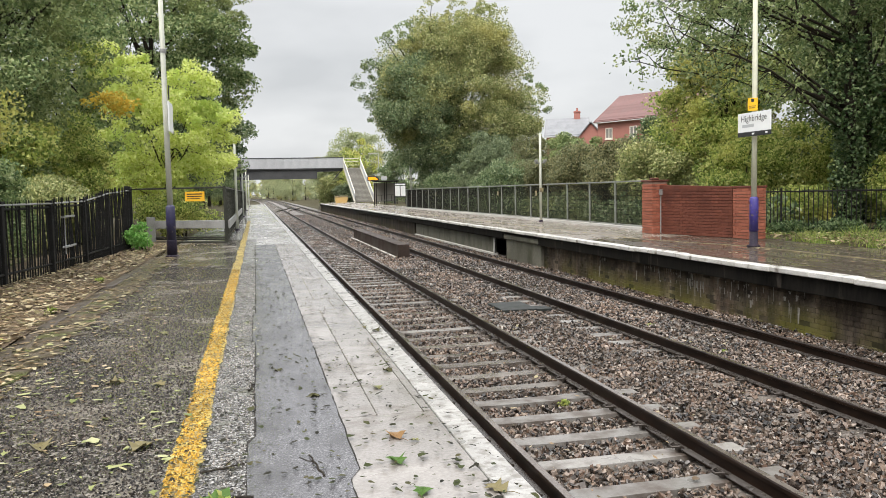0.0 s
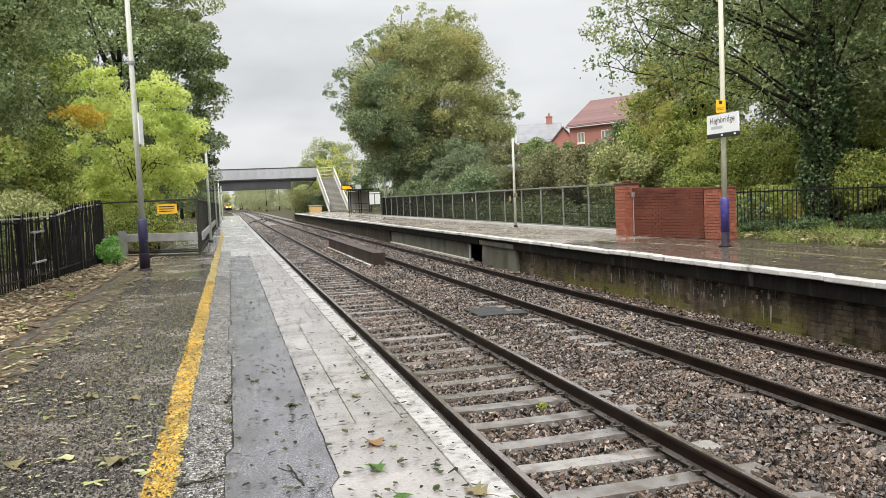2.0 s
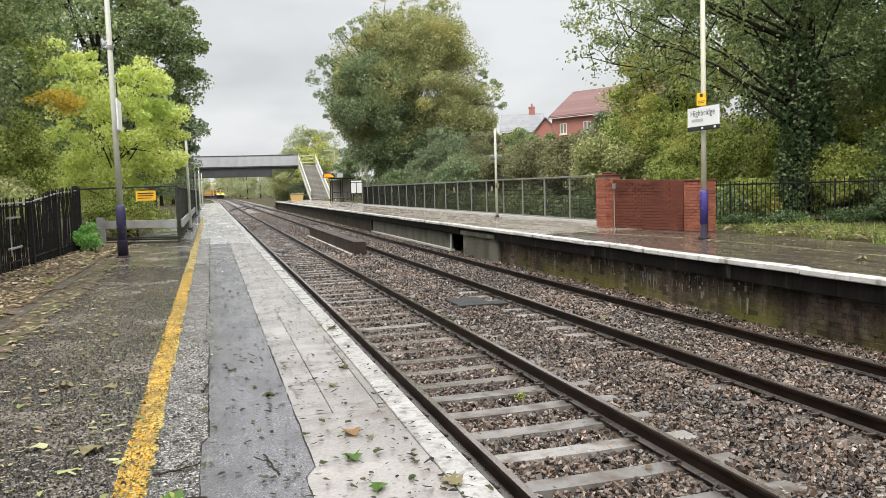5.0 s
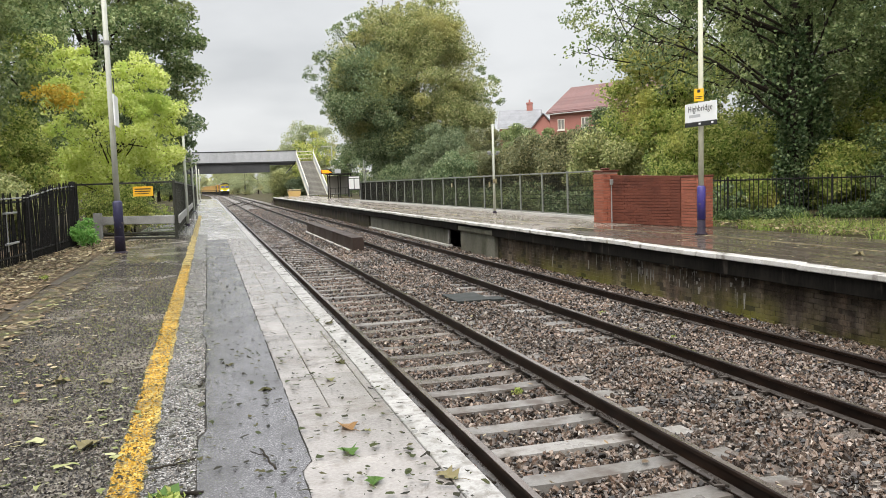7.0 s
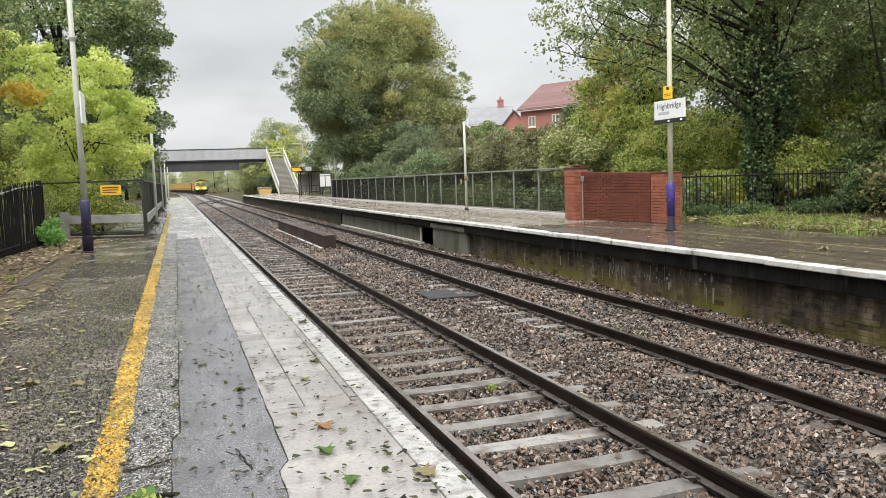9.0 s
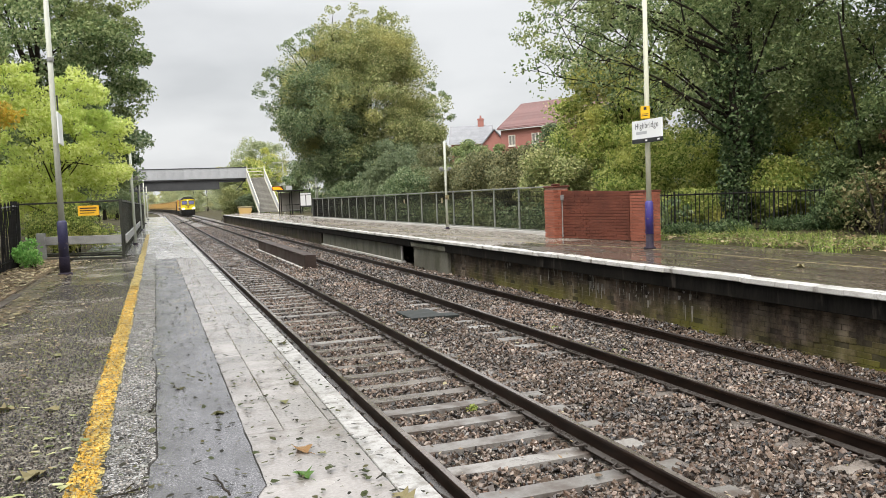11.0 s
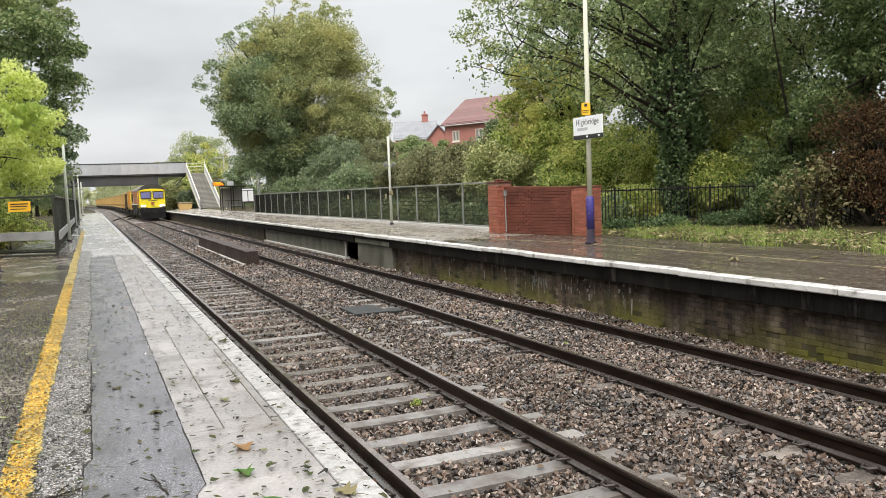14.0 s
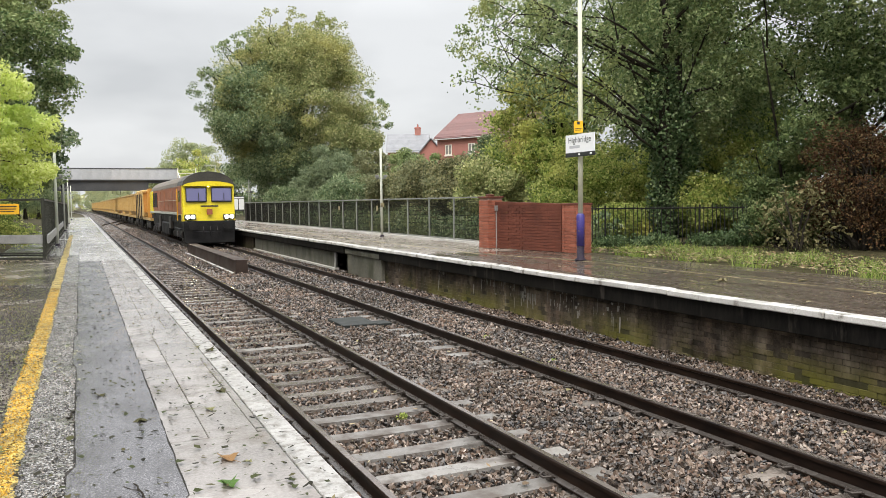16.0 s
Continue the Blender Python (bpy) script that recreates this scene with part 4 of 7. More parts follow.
def build_far_platform():
    # deck; recessed below the edge along the underbridge
    deck = new("far_platform_deck", bm_mesh("far_platform_deck", boxes((7.95, 11.62, -40, 16.2, -0.20, -0.004), (7.95, 12.6, 16.2, 18.3, -0.20, -0.004)), M["far_tarmac"]))
    # northern stretch takes the paler colour in place of white sky sheen
    pale = new("far_platform_deck_north", bm_mesh("far_platform_deck_north", boxes((7.95, 12.6, 18.3, FAR_END, -0.20, -0.004), (9.9, 12.6, FAR_END, 108, -0.20, -0.004)), M["brown_deck"]))
    tagged(pale, "wet grey surface of the far platform, paled for sky sheen", "platform", kind="structure")
    tagged(deck, "wet dark tarmac surface of the far platform", "platform", kind="structure")
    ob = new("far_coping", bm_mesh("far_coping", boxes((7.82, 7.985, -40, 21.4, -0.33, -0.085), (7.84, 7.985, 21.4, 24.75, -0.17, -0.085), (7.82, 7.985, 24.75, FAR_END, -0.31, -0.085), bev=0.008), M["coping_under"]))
    tagged(ob, "near-black concrete band below the platform edge", "platform", kind="structure")
    edge = empty("far_platform_edge", 0, 0, 0, label="worn white painted edge of the far platform", category="platform edge", kind="structure")
    rng = random.Random(9)
    me = {d: bm_mesh("edge_slab", boxes((0, 0.22, 0, d - 0.006, -0.085, 0), bev=0.012), M["far_edge"]) for d in (0.9, 3.0)}
    y = -7.2
    while y < FAR_END - 2:
        d = 0.9 if y < 45 else 3.0
        o = part("edge_slab", me[d], None, edge)
        o.matrix_basis = pose(EDGE_F + rng.uniform(-0.008, 0.008), y, 0.0 + rng.uniform(-0.006, 0.006), 0, 0, rng.uniform(-0.5, 0.5))
        y += d
    # ramp at the end
    ramp = bmesh.new()
    box(ramp, 7.9, 9.9, FAR_END, FAR_END + 6, -1.3, -0.02)
    for v in ramp.verts:
        if v.co.y > FAR_END + 5 and v.co.z > -1:
            v.co.z = -1.15
    ob = new("platform_ramp", bm_mesh("platform_ramp", ramp, M["far_tarmac"]))
    tagged(ob, "sloping end of the far platform", "platform", kind="structure")
    # wall behind the coping
    wall = new("far_platform_wall", bm_mesh("far_platform_wall", boxes((8.03, 8.5, -40, 24.7, -1.35, -0.2), (8.03, 8.5, 40.6, FAR_END, -1.35, -0.2), (9.9, 10.3, FAR_END, 108, -1.35, -0.2)), M["wall_mortar"]))
    tagged(wall, "sooty brick platform wall with moss at its foot", "wall", kind="structure")
    ob = new("abutment_wall", bm_mesh("abutment_wall", boxes((7.93, 8.5, 21.5, 24.72, -1.35, -0.30), bev=0.02), M["wall_block"]))
    tagged(ob, "grey rendered abutment block in the platform wall", "wall", kind="structure")
    ob = new("abutment_cap", bm_mesh("abutment_cap", boxes((7.85, 8.3, 21.36, 24.78, -0.33, -0.172), bev=0.025), M["wall_block"]))
    tagged(ob, "weathered concrete cap on the abutment", "wall", kind="structure")
    ob = new("recess_wall", bm_mesh("recess_wall", boxes((8.75, 9.2, 24.6, 40.8, -1.4, -0.21)), M["wall_block"]))
    tagged(ob, "pale streaked concrete face under the platform span", "wall", kind="structure")
    sg = empty("side_girder", 8.02, 26.3, -0.94, label="pale streaked side girder of the underbridge", category="girder", kind="structure")
    part("web", boxes((0.0, 0.06, 0.0, 13.9, 0.0, 0.57)), M["wall_block"], sg)
    part("bottom_flange", boxes((-0.10, 0.10, -0.05, 13.9, -0.05, 0.035), bev=0.01), M["ledge"], sg, "pale lower flange")
    part("top_flange", boxes((-0.06, 0.10, -0.05, 13.9, 0.57, 0.61), bev=0.01), M["coping_under"], sg)
    bm = bmesh.new()
    tube(bm, [(-0.03, 0.02, 0.0), (-0.03, -0.03, 0.12), (-0.03, -0.05, 0.3), (-0.03, -0.05, 0.56)], 0.035, 6)
    part("end_plate", bm, M["ledge"], sg, "pale rounded end rim")
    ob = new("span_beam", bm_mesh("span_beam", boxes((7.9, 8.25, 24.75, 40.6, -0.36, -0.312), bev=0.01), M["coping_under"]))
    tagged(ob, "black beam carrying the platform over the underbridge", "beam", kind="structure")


def build_wall_bricks():
    wall = bpy.data.objects["far_platform_wall"]
    me = bm_mesh("brick", boxes((-0.045, 0.0, -0.1105, 0.1105, -0.0362, 0.0362), bev=0.005), M["wall_brick"])
    rng = random.Random(14)
    v, f = [], []
    base = np.array([tuple(x.co) for x in me.vertices])
    quads = [tuple(p.vertices) for p in me.polygons]
    count = 0
    for c in range(11):
        z = -1.06 + c * 0.0755
        y = 3.0 + (0.112 if c % 2 else 0)
        while y < 21.3:
            dx = rng.uniform(-0.006, 0.012) + (0.03 if rng.random() < 0.02 else 0)
            if 7.5 < y < 13.2 and count < 300:
                o = part("brick", me, None, wall)
                o.matrix_basis = pose(8.064 + dx, y, z)
                count += 1
            else:
                k = len(v)
                v += [tuple(p) for p in base + (8.064 + dx, y, z)]
                f += [tuple(k + i for i in q) for q in quads]
            y += 0.2245
    rest = bpy.data.meshes.new("wall_bricks")
    rest.from_pydata(v, [], f)
    rest.materials.append(M["wall_brick"])
    part("wall_bricks", rest, None, wall)["kind"] = "stuff"
    # lime streaks that run down from the coping
    st = bmesh.new()
    runs = [rng.uniform(10, 21) for i in range(17)]
    for i in range(100):
        y = rng.choice(runs) + rng.gauss(0, 0.16)
        w, h = 0.005 + 0.032 * rng.random() ** 2.0, 0.03 + 0.26 * rng.random() ** 1.8
        z = -0.34 - 0.32 * rng.random() ** 1.6
        vs = [st.verts.new((8.008, y - w, z)), st.verts.new((8.008, y + w, z)), st.verts.new((8.008, y + w * rng.uniform(0.1, 0.9), z - h)), st.verts.new((8.008, y - w * rng.uniform(0.1, 0.8), z - h * 0.9))]
        st.faces.new(vs)
    for y0, z0 in ((13.05, -0.50), (13.25, -0.50), (13.5, -0.49)):
        for dy, h in ((0, 0.2), (0.05, 0.14), (0.1, 0.3)):
            vs = [st.verts.new((8.006, y0 + dy, z0)), st.verts.new((8.006, y0 + dy + 0.025, z0)), st.verts.new((8.006, y0 + dy + 0.02, z0 - h)), st.verts.new((8.006, y0 + dy - 0.01, z0 - h))]
            st.faces.new(vs)
    part("lime_streaks", st, M["lime"], wall, "white lime streaks on the sooty bricks")


build_ground()
build_near_platform()
build_kerb()
build_tracks()
build_ballast()
build_far_platform()

# ---------------------------------------------------------------- trees and shrubs


def crown_points(rng, centre, radii, clumps, per, clump_r, hollow=0.45, bottom=-1.0):
    """Leaf places in uneven clumps that fill an ellipsoid and bulge out of it."""
    per = int(per * 1.6)
    c, r = np.array(centre, float), np.array(radii, float)
    d = rng.normal(size=(clumps, 3))
    d /= np.linalg.norm(d, axis=1)[:, None]
    d[:, 2] = np.maximum(d[:, 2], bottom)
    rad = rng.uniform(hollow, 1.0, clumps) ** 0.7 * rng.uniform(0.86, 1.07, clumps)
    cc = c + d * rad[:, None] * (r - clump_r * 0.5)
    cr = clump_r * rng.uniform(0.6, 1.3, clumps)
    q = rng.normal(size=(clumps, per, 3))
    q *= (rng.uniform(0.15, 1.0, (clumps, per)) ** 0.5 / np.linalg.norm(q, axis=2))[..., None]
    pts = cc[:, None] + q * (cr * 0.92)[:, None, None] * np.array([1, 1, 0.7])
    return pts.reshape(-1, 3), cc


def limb_path(a, b, rng, sag=0.2):
    a, b = Vector(a), Vector(b)
    d = (b - a).length
    mid = a.lerp(b, 0.5) + Vector((rng.uniform(-1, 1), rng.uniform(-1, 1), rng.uniform(0.2, 1.2))) * d * sag
    out = []
    for i in range(7):
        t = i / 6
        out.append(a * (1 - t) ** 2 + mid * 2 * t * (1 - t) + b * t * t + Vector((rng.uniform(-1, 1), rng.uniform(-1, 1), rng.uniform(-1, 1))) * d * 0.022)
    return out


def tree(name, x, y, z, crowns, leaf, size, trunk=0.2, limbs=6, seed=0, label="", category="tree", lean=(0, 0), fork=0.3, group=""):
    """crowns: (centre offset, radii, clumps, leaves a clump, clump radius); the trunk runs up into the first one."""
    rng = np.random.default_rng(seed)
    pr = random.Random(seed)
    ob = empty(name, x, y, z, label=label, category=category, group=group)
    (cx, cy, cz), (rx, ry, rz) = crowns[0][0], crowns[0][1]
    top = Vector((cx * 0.8 + lean[0], cy * 0.8 + lean[1], cz + rz * 0.35))
    path = [Vector((0, 0, -0.15))]
    for i in range(1, 8):
        t = i / 7
        path.append(Vector((top.x * t + pr.uniform(-1, 1) * trunk * 0.5, top.y * t + pr.uniform(-1, 1) * trunk * 0.5, top.z * t)))
    bm = bmesh.new()
    tube(bm, path, [trunk * 1.25] + [trunk * (1 - 0.8 * i / 7) for i in range(1, 8)], 10)
    part("trunk", bm, M["bark"], ob, smooth=True)
    first = True
    for k, (c, r, clumps, per, cr) in enumerate(crowns):
        pts, cc = crown_points(rng, c, r, clumps, per, cr)
        pts = pts[pts[:, 2] > -0.1]
        mat = M[leaf] if isinstance(leaf, str) else M[leaf[k]]
        cro = part("crown", leaf_mesh("crown", pts, size * 0.78, mat, rng), None, ob)
        cro["kind"] = "stuff"
        for i in range(limbs if first else 0 if clumps < 20 else max(2, limbs // 2)):
            tgt = cc[pr.randrange(len(cc))]
            s = path[2 + int((0.35 * fork + (1 - fork) * pr.random()) * 5)]
            if tgt[2] < s.z * 0.6:
                continue
            p = limb_path(s, tgt, pr)
            bm = bmesh.new()
            r0 = trunk * pr.uniform(0.2, 0.36)
            tube(bm, p, [r0 * (1 - 0.88 * i / 6) for i in range(7)], 6)
            for t in range(2, 6):
                q = Vector(cc[pr.randrange(len(cc))])
                q = p[t] + (q - p[t]).normalized() * pr.uniform(0.5, 1.4) * max(0.5, max(r) * 0.25)
                tube(bm, limb_path(p[t], q, pr), [r0 * 0.28 * (1 - 0.85 * i / 6) for i in range(7)], 4)
            part("limb", bm, M["bark"], ob, smooth=True)
        first = False
    return ob


def shrub(name, x, y, z, radii, leaf, size, clumps, per, clump_r, seed, label, stems=6, category="shrub", group=""):
    rng = np.random.default_rng(seed)
    pr = random.Random(seed)
    ob = empty(name, x, y, z, label=label, category=category, group=group)
    pts, cc = crown_points(rng, (0, 0, radii[2] * 0.8), radii, clumps, per, clump_r, 0.3, -0.8)
    pts[:, 2] = np.abs(pts[:, 2])
    part("foliage", leaf_mesh("foliage", pts, size * 0.8, M[leaf], rng), None, ob)["kind"] = "stuff"
    for i in range(stems):
        t = cc[pr.randrange(len(cc))]
        bm = bmesh.new()
        r0 = 0.02 + 0.012 * max(radii)
        tube(bm, limb_path((pr.uniform(-.3, .3), pr.uniform(-.3, .3), -0.1), t, pr), [r0 * (1 - 0.85 * i / 6) for i in range(7)], 5)
        part("stem", bm, M["bark"], ob, smooth=True)
    return ob


SWAY = []


def build_trees_west():
    t = tree("young_tree", -3.0, 27.6, 0, [((0.3, 0, 3.3), (2.6, 2.0, 2.0), 90, 90, 0.5), ((-1.0, 0, 5.1), (1.0, 1.0, 1.4), 30, 66, 0.36), ((1.1, 0.1, 4.7), (1.35, 1.1, 1.2), 36, 66, 0.36), ((-0.4, 0, 1.7), (2.2, 1.6, 1.4), 34, 110, 0.55)],
             "leaf_bright", 0.15, 0.09, 6, 41, "young tree with bright yellow-green leaves behind the railings")
    SWAY.append((t, 1.6, 0.9, 0.3))
    t = tree("tall_tree", -5.6, 44, 0, [((1.0, 0, 8.5), (5.6, 5, 6.5), 190, 190, 0.95), ((2.0, -0.5, 4.4), (3.9, 3.6, 3.0), 80, 180, 0.85), ((0.2, 0, 14.5), (4.6, 4, 3.6), 50, 240, 1.2)],
             ("leaf_olive", "leaf_dark", "leaf_olive"), 0.23, 0.36, 10, 42, "tall dense tree with dark olive leaves beside the line")
    SWAY.append((t, 0.35, 1.3, 1.1))
    tree("tall_tree", -8.2, 33, 0, [((0.6, 0, 7), (4.2, 4, 6.2), 90, 240, 1.1), ((1.0, 0, 2.6), (3.4, 3, 2.6), 40, 240, 1.0)], ("leaf_olive", "leaf_mid"), 0.2, 0.3, 8, 43, "tall tree with olive leaves above dark undergrowth")
    tree("tall_tree", -6.6, 22.5, 0, [((0.2, 0, 5.4), (2.7, 3.0, 4.6), 80, 250, 0.9), ((0.2, 0, 2.0), (2.2, 2.6, 2.0), 40, 240, 0.8), ((0.8, 0.4, 9.6), (3.2, 3, 2.8), 40, 240, 1.0), ((2.7, 1.2, 3.85), (0.8, 0.7, 0.5), 16, 22, 0.3), ((2.2, 0.6, 4.9), (0.9, 0.9, 0.8), 14, 30, 0.3)], ("leaf_olive", "leaf_mid", "leaf_olive", "leaf_autumn", "leaf_mid"), 0.15, 0.24, 8, 44, "broad tree with mottled green and yellow leaves")
    t = tree("overhanging_tree", -5.3, 10.5, 0, [((0.4, 1.0, 5.2), (2.0, 2.4, 2.6), 56, 260, 0.7), ((2.05, 1.5, 4.7), (0.95, 1.2, 0.55), 20, 230, 0.42), ((0.0, 3.5, 3.0), (1.5, 2.2, 1.6), 36, 240, 0.6)],
             ("leaf_deep", "leaf_deep", "leaf_mid"), 0.11, 0.18, 8, 45, "tree whose leafy branches hang over the platform fence")
    SWAY.append((t, 2.2, 1.15, 0.0))
    shrub("undergrowth_shrub", -4.9, 16.2, 0, (0.9, 1.8, 1.3), "leaf_olive", 0.10, 40, 230, 0.5, 47, "mid green undergrowth behind black railings", group="undergrowth")
    shrub("undergrowth_shrub", -4.7, 20.4, 0, (1.1, 1.9, 1.15), "leaf_turning", 0.10, 40, 230, 0.5, 48, "yellowish green undergrowth behind black railings", group="undergrowth")
    shrub("undergrowth_shrub", -5.0, 12.0, 0, (1.0, 2.0, 1.4), "leaf_deep", 0.10, 40, 230, 0.5, 49, "dark green undergrowth behind black railings", group="undergrowth")
    shrub("undergrowth_shrub", -4.6, 23.3, 0, (1.0, 1.2, 2.1), "leaf_mid", 0.11, 40, 200, 0.5, 52, "tall mid green undergrowth behind black railings", group="undergrowth")
    shrub("undergrowth_shrub", -2.4, 25.8, 0, (1.4, 0.9, 0.9), "leaf_mid", 0.10, 30, 220, 0.5, 50, "mid green undergrowth behind the railing", group="undergrowth")
    shrub("leafy_weed", -2.75, 19.7, 0.03, (0.42, 0.4, 0.42), "leaf_fresh", 0.09, 22, 40, 0.2, 51, "bright green leafy weed growing at the fence foot", 4, "weed")
    for i, (x, y, h) in enumerate(((-6.5, 58, 5.5), (-6.0, 74, 5.0), (-6.5, 92, 5.5), (-7, 112, 5.0), (-5.6, 101, 5.2), (-5.2, 124, 5.0), (-4.6, 142, 5.0))):
        tree("lineside_tree", x, y, 0, [((0, 0, h * 0.75), (3.6, 4.5, h * 0.75), 46, 150, 1.2)], "leaf_dark", 0.28, 0.2, 5, 60 + i, "dark green tree standing beside the platform", group="lineside trees")


def build_trees_centre():
    t = tree("broad_tree", 15.8, 62, 0, [((0.1, 0, 8.4), (7.5, 6.0, 6.6), 330, 230, 1.3), ((0.4, -0.5, 12.6), (5.2, 4.4, 3.0), 120, 160, 1.0), ((0.6, -1.0, 3.5), (5.6, 4.5, 3.2), 120, 210, 1.2), ((-3.6, -1.6, 7.7), (3.9, 4.4, 4.5), 125, 190, 1.15), ((-6.6, 0, 9.4), (2.2, 1.6, 2.6), 40, 36, 0.42), ((6.5, 0, 8.0), (1.9, 1.4, 3.0), 40, 36, 0.42), ((0.6, 0, 15.5), (4.2, 2.2, 1.5), 46, 34, 0.42), ((-4.2, 0, 13.4), (2.2, 1.6, 1.6), 36, 36, 0.42), ((5.0, -0.5, 4.8), (2.7, 2.4, 3.8), 60, 170, 1.0)],
             ("leaf_turning", "leaf_turning", "leaf_dark", "leaf_dark", "leaf_dark", "leaf_olive", "leaf_turning", "leaf_olive", "leaf_turning"), 0.20, 0.45, 14, 71, "large round tree with dark green and browning leaves")
    SWAY.append((t, 0.3, 1.2, 0.6))
    shrub("willow_bush", 15.3, 51.5, 0, (2.7, 2.0, 3.1), "leaf_grey", 0.19, 60, 230, 0.9, 72, "tall grey-green willow bush behind the railing")
    for i, (x, y, r, h, lf) in enumerate(((14.2, 26.5, 1.8, 1.75, "leaf_turning"), (14.6, 30.0, 2.0, 2.0, "leaf_hedge"), (15.2, 34.5, 2.2, 2.1, "leaf_hedge"), (15.5, 39.5, 2.4, 2.2, "leaf_hedge"), (16.7, 47.0, 2.2, 3.0, "leaf_hedge"), (18.6, 48.0, 2.2, 3.1, "leaf_hedge"), (20.6, 49.0, 2.2, 2.8, "leaf_hedge"), (14.5, 45, 2.2, 1.9, "leaf_dark"), (13.6, 57, 1.9, 1.6, "leaf_dark"), (18, 43, 3, 2.8, "leaf_olive"))):
        shrub("hedge_bush", x, y, 0, (r, r, h), lf, 0.15, 44, 230, 0.65, 80 + i, "bushy green hedge growing behind the platform railing", group="hedge bushes")
    shrub("dark_bush", 16.4, 30.8, 0, (1.7, 1.6, 2.6), "leaf_dark", 0.15, 36, 220, 0.6, 90, "dark leaved bush against the brick house")


def build_trees_east():
    t = tree("ash_tree", 17.6, 27.0, 0, [((-0.2, 0, 3.9), (3.3, 3.4, 3.3), 80, 240, 0.85), ((-2.0, -0.6, 7.8), (3.2, 3.0, 2.3), 60, 66, 0.5), ((1.5, 0, 9.5), (4.0, 4.0, 3.0), 40, 150, 0.8)],
             ("leaf_mid", "leaf_olive", "leaf_olive"), 0.16, 0.2, 9, 101, "spreading tree with thin olive foliage and bare twigs", fork=0.5)
    SWAY.append((t, 0.8, 1.05, 0.2))
    tree("ash_tree", 22.5, 23.5, 0, [((0, 0, 7.5), (5, 5, 6.5), 90, 220, 1.1), ((-1, -1, 3), (4.5, 4, 3), 50, 220, 1.0)], ("leaf_olive", "leaf_dark"), 0.19, 0.28, 8, 102, "spreading tree with thin olive foliage and bare twigs")
    ivy = tree("ivy_clad_tree", 15.6, 18.4, 0, [((0.4, 0.3, 9.5), (4.2, 4.2, 4.0), 80, 220, 1.0), ((1.5, 0.8, 4.6), (2.6, 2.4, 2.2), 30, 220, 0.8)], ("leaf_olive", "leaf_olive"), 0.15, 0.21, 7, 103, "tree with its trunk wrapped in glossy dark ivy")
    for dx, dy, h, r in ((0.0, 0.0, 5.2, 0.27), (0.85, 0.35, 4.4, 0.26)):
        rng = np.random.default_rng(104 + int(dx * 10))
        k = 5200
        a, zz = rng.uniform(0, 2 * np.pi, k), rng.uniform(0, h, k)
        bulge = 1 + 1.3 * np.exp(-((zz - h * 0.68) / 0.8) ** 2) + 0.3 * np.sin(zz * 2.1 + a * 2)
        rr = r * bulge * rng.uniform(0.6, 1.35, k)
        pts = np.stack([dx + rr * np.cos(a), dy + rr * np.sin(a), zz], 1)
        part("ivy", leaf_mesh("ivy", pts, 0.10, M["leaf_ivy"], rng, aspect=0.85), None, ivy, "glossy dark ivy leaves")["kind"] = "stuff"
    bm = bmesh.new()
    tube(bm, [(0.85, 0.35, -0.1), (0.9, 0.4, 3), (1.1, 0.6, 7)], [0.18, 0.15, 0.09], 9)
    part("second_trunk", bm, M["bark"], ivy, smooth=True)
    # long limbs that arch out over the fence, with sparse drooping sprays
    pr, rng = random.Random(140), np.random.default_rng(140)
    sprays = []
    for i in range(12):
        z0 = pr.uniform(2.4, 5.6)
        reach = pr.uniform(3.0, 5.6)
        tip = Vector((-reach, pr.uniform(0.2, 2.4), min(z0 + pr.uniform(1.0, 3.2), 6.6)))
        p = limb_path((0, 0, z0), tip, pr, 0.16)
        bm = bmesh.new()
        tube(bm, p, [0.042 * (1 - 0.12 * k) for k in range(7)], 6)
        for k in range(2, 7):
            for _ in range(3):
                q = p[k] + Vector((pr.uniform(-1.3, 0.2), pr.uniform(-0.6, 0.6), pr.uniform(-0.7, 0.5)))
                w = limb_path(p[k], q, pr, 0.12)
                tube(bm, w, [0.016 * (1 - 0.12 * m) for m in range(7)], 4)
                for m in (3, 4, 5, 6):
                    sprays.append(np.array(w[m]) + rng.normal(size=(7, 3)) * (0.18, 0.18, 0.14))
        part("arching_limb", bm, M["bark"], ivy, smooth=True)
    part("spray", leaf_mesh("spray", np.concatenate(sprays), 0.115, M["leaf_olive"], rng), None, ivy, "sparse olive leaves on drooping twigs")["kind"] = "stuff"
    lean = bmesh.new()
    tube(lean, limb_path((1.9, -2.6, 1.6), (0.7, -3.0, 5.4), pr, 0.04), [0.05 * (1 - 0.1 * k) for k in range(7)], 6)
    part("leaning_branch", lean, M["bark"], ivy, "bare leaning branch", smooth=True)
    tree("roadside_tree", 17.2, 11.9, 0, [((0.5, 0, 7.6), (4.0, 4.2, 4.6), 90, 220, 0.95), ((0.8, 1.5, 3.4), (2.4, 2.6, 2.2), 40, 220, 0.8)], ("leaf_deep", "leaf_deep"), 0.14, 0.24, 14, 105, "tall tree with a straight dark trunk and olive leaves")
    tree("roadside_tree", 20.5, 16.0, 0, [((0, 0, 6.5), (4.6, 4.6, 6.0), 100, 220, 1.1)], "leaf_deep", 0.18, 0.26, 8, 106, "tall dense dark green tree behind the fence")
    tree("roadside_tree", 21, 9.5, 0, [((0, 0, 6.0), (4.6, 4.6, 5.6), 90, 220, 1.1)], "leaf_deep", 0.18, 0.26, 8, 107, "tall dense dark green tree behind the fence")
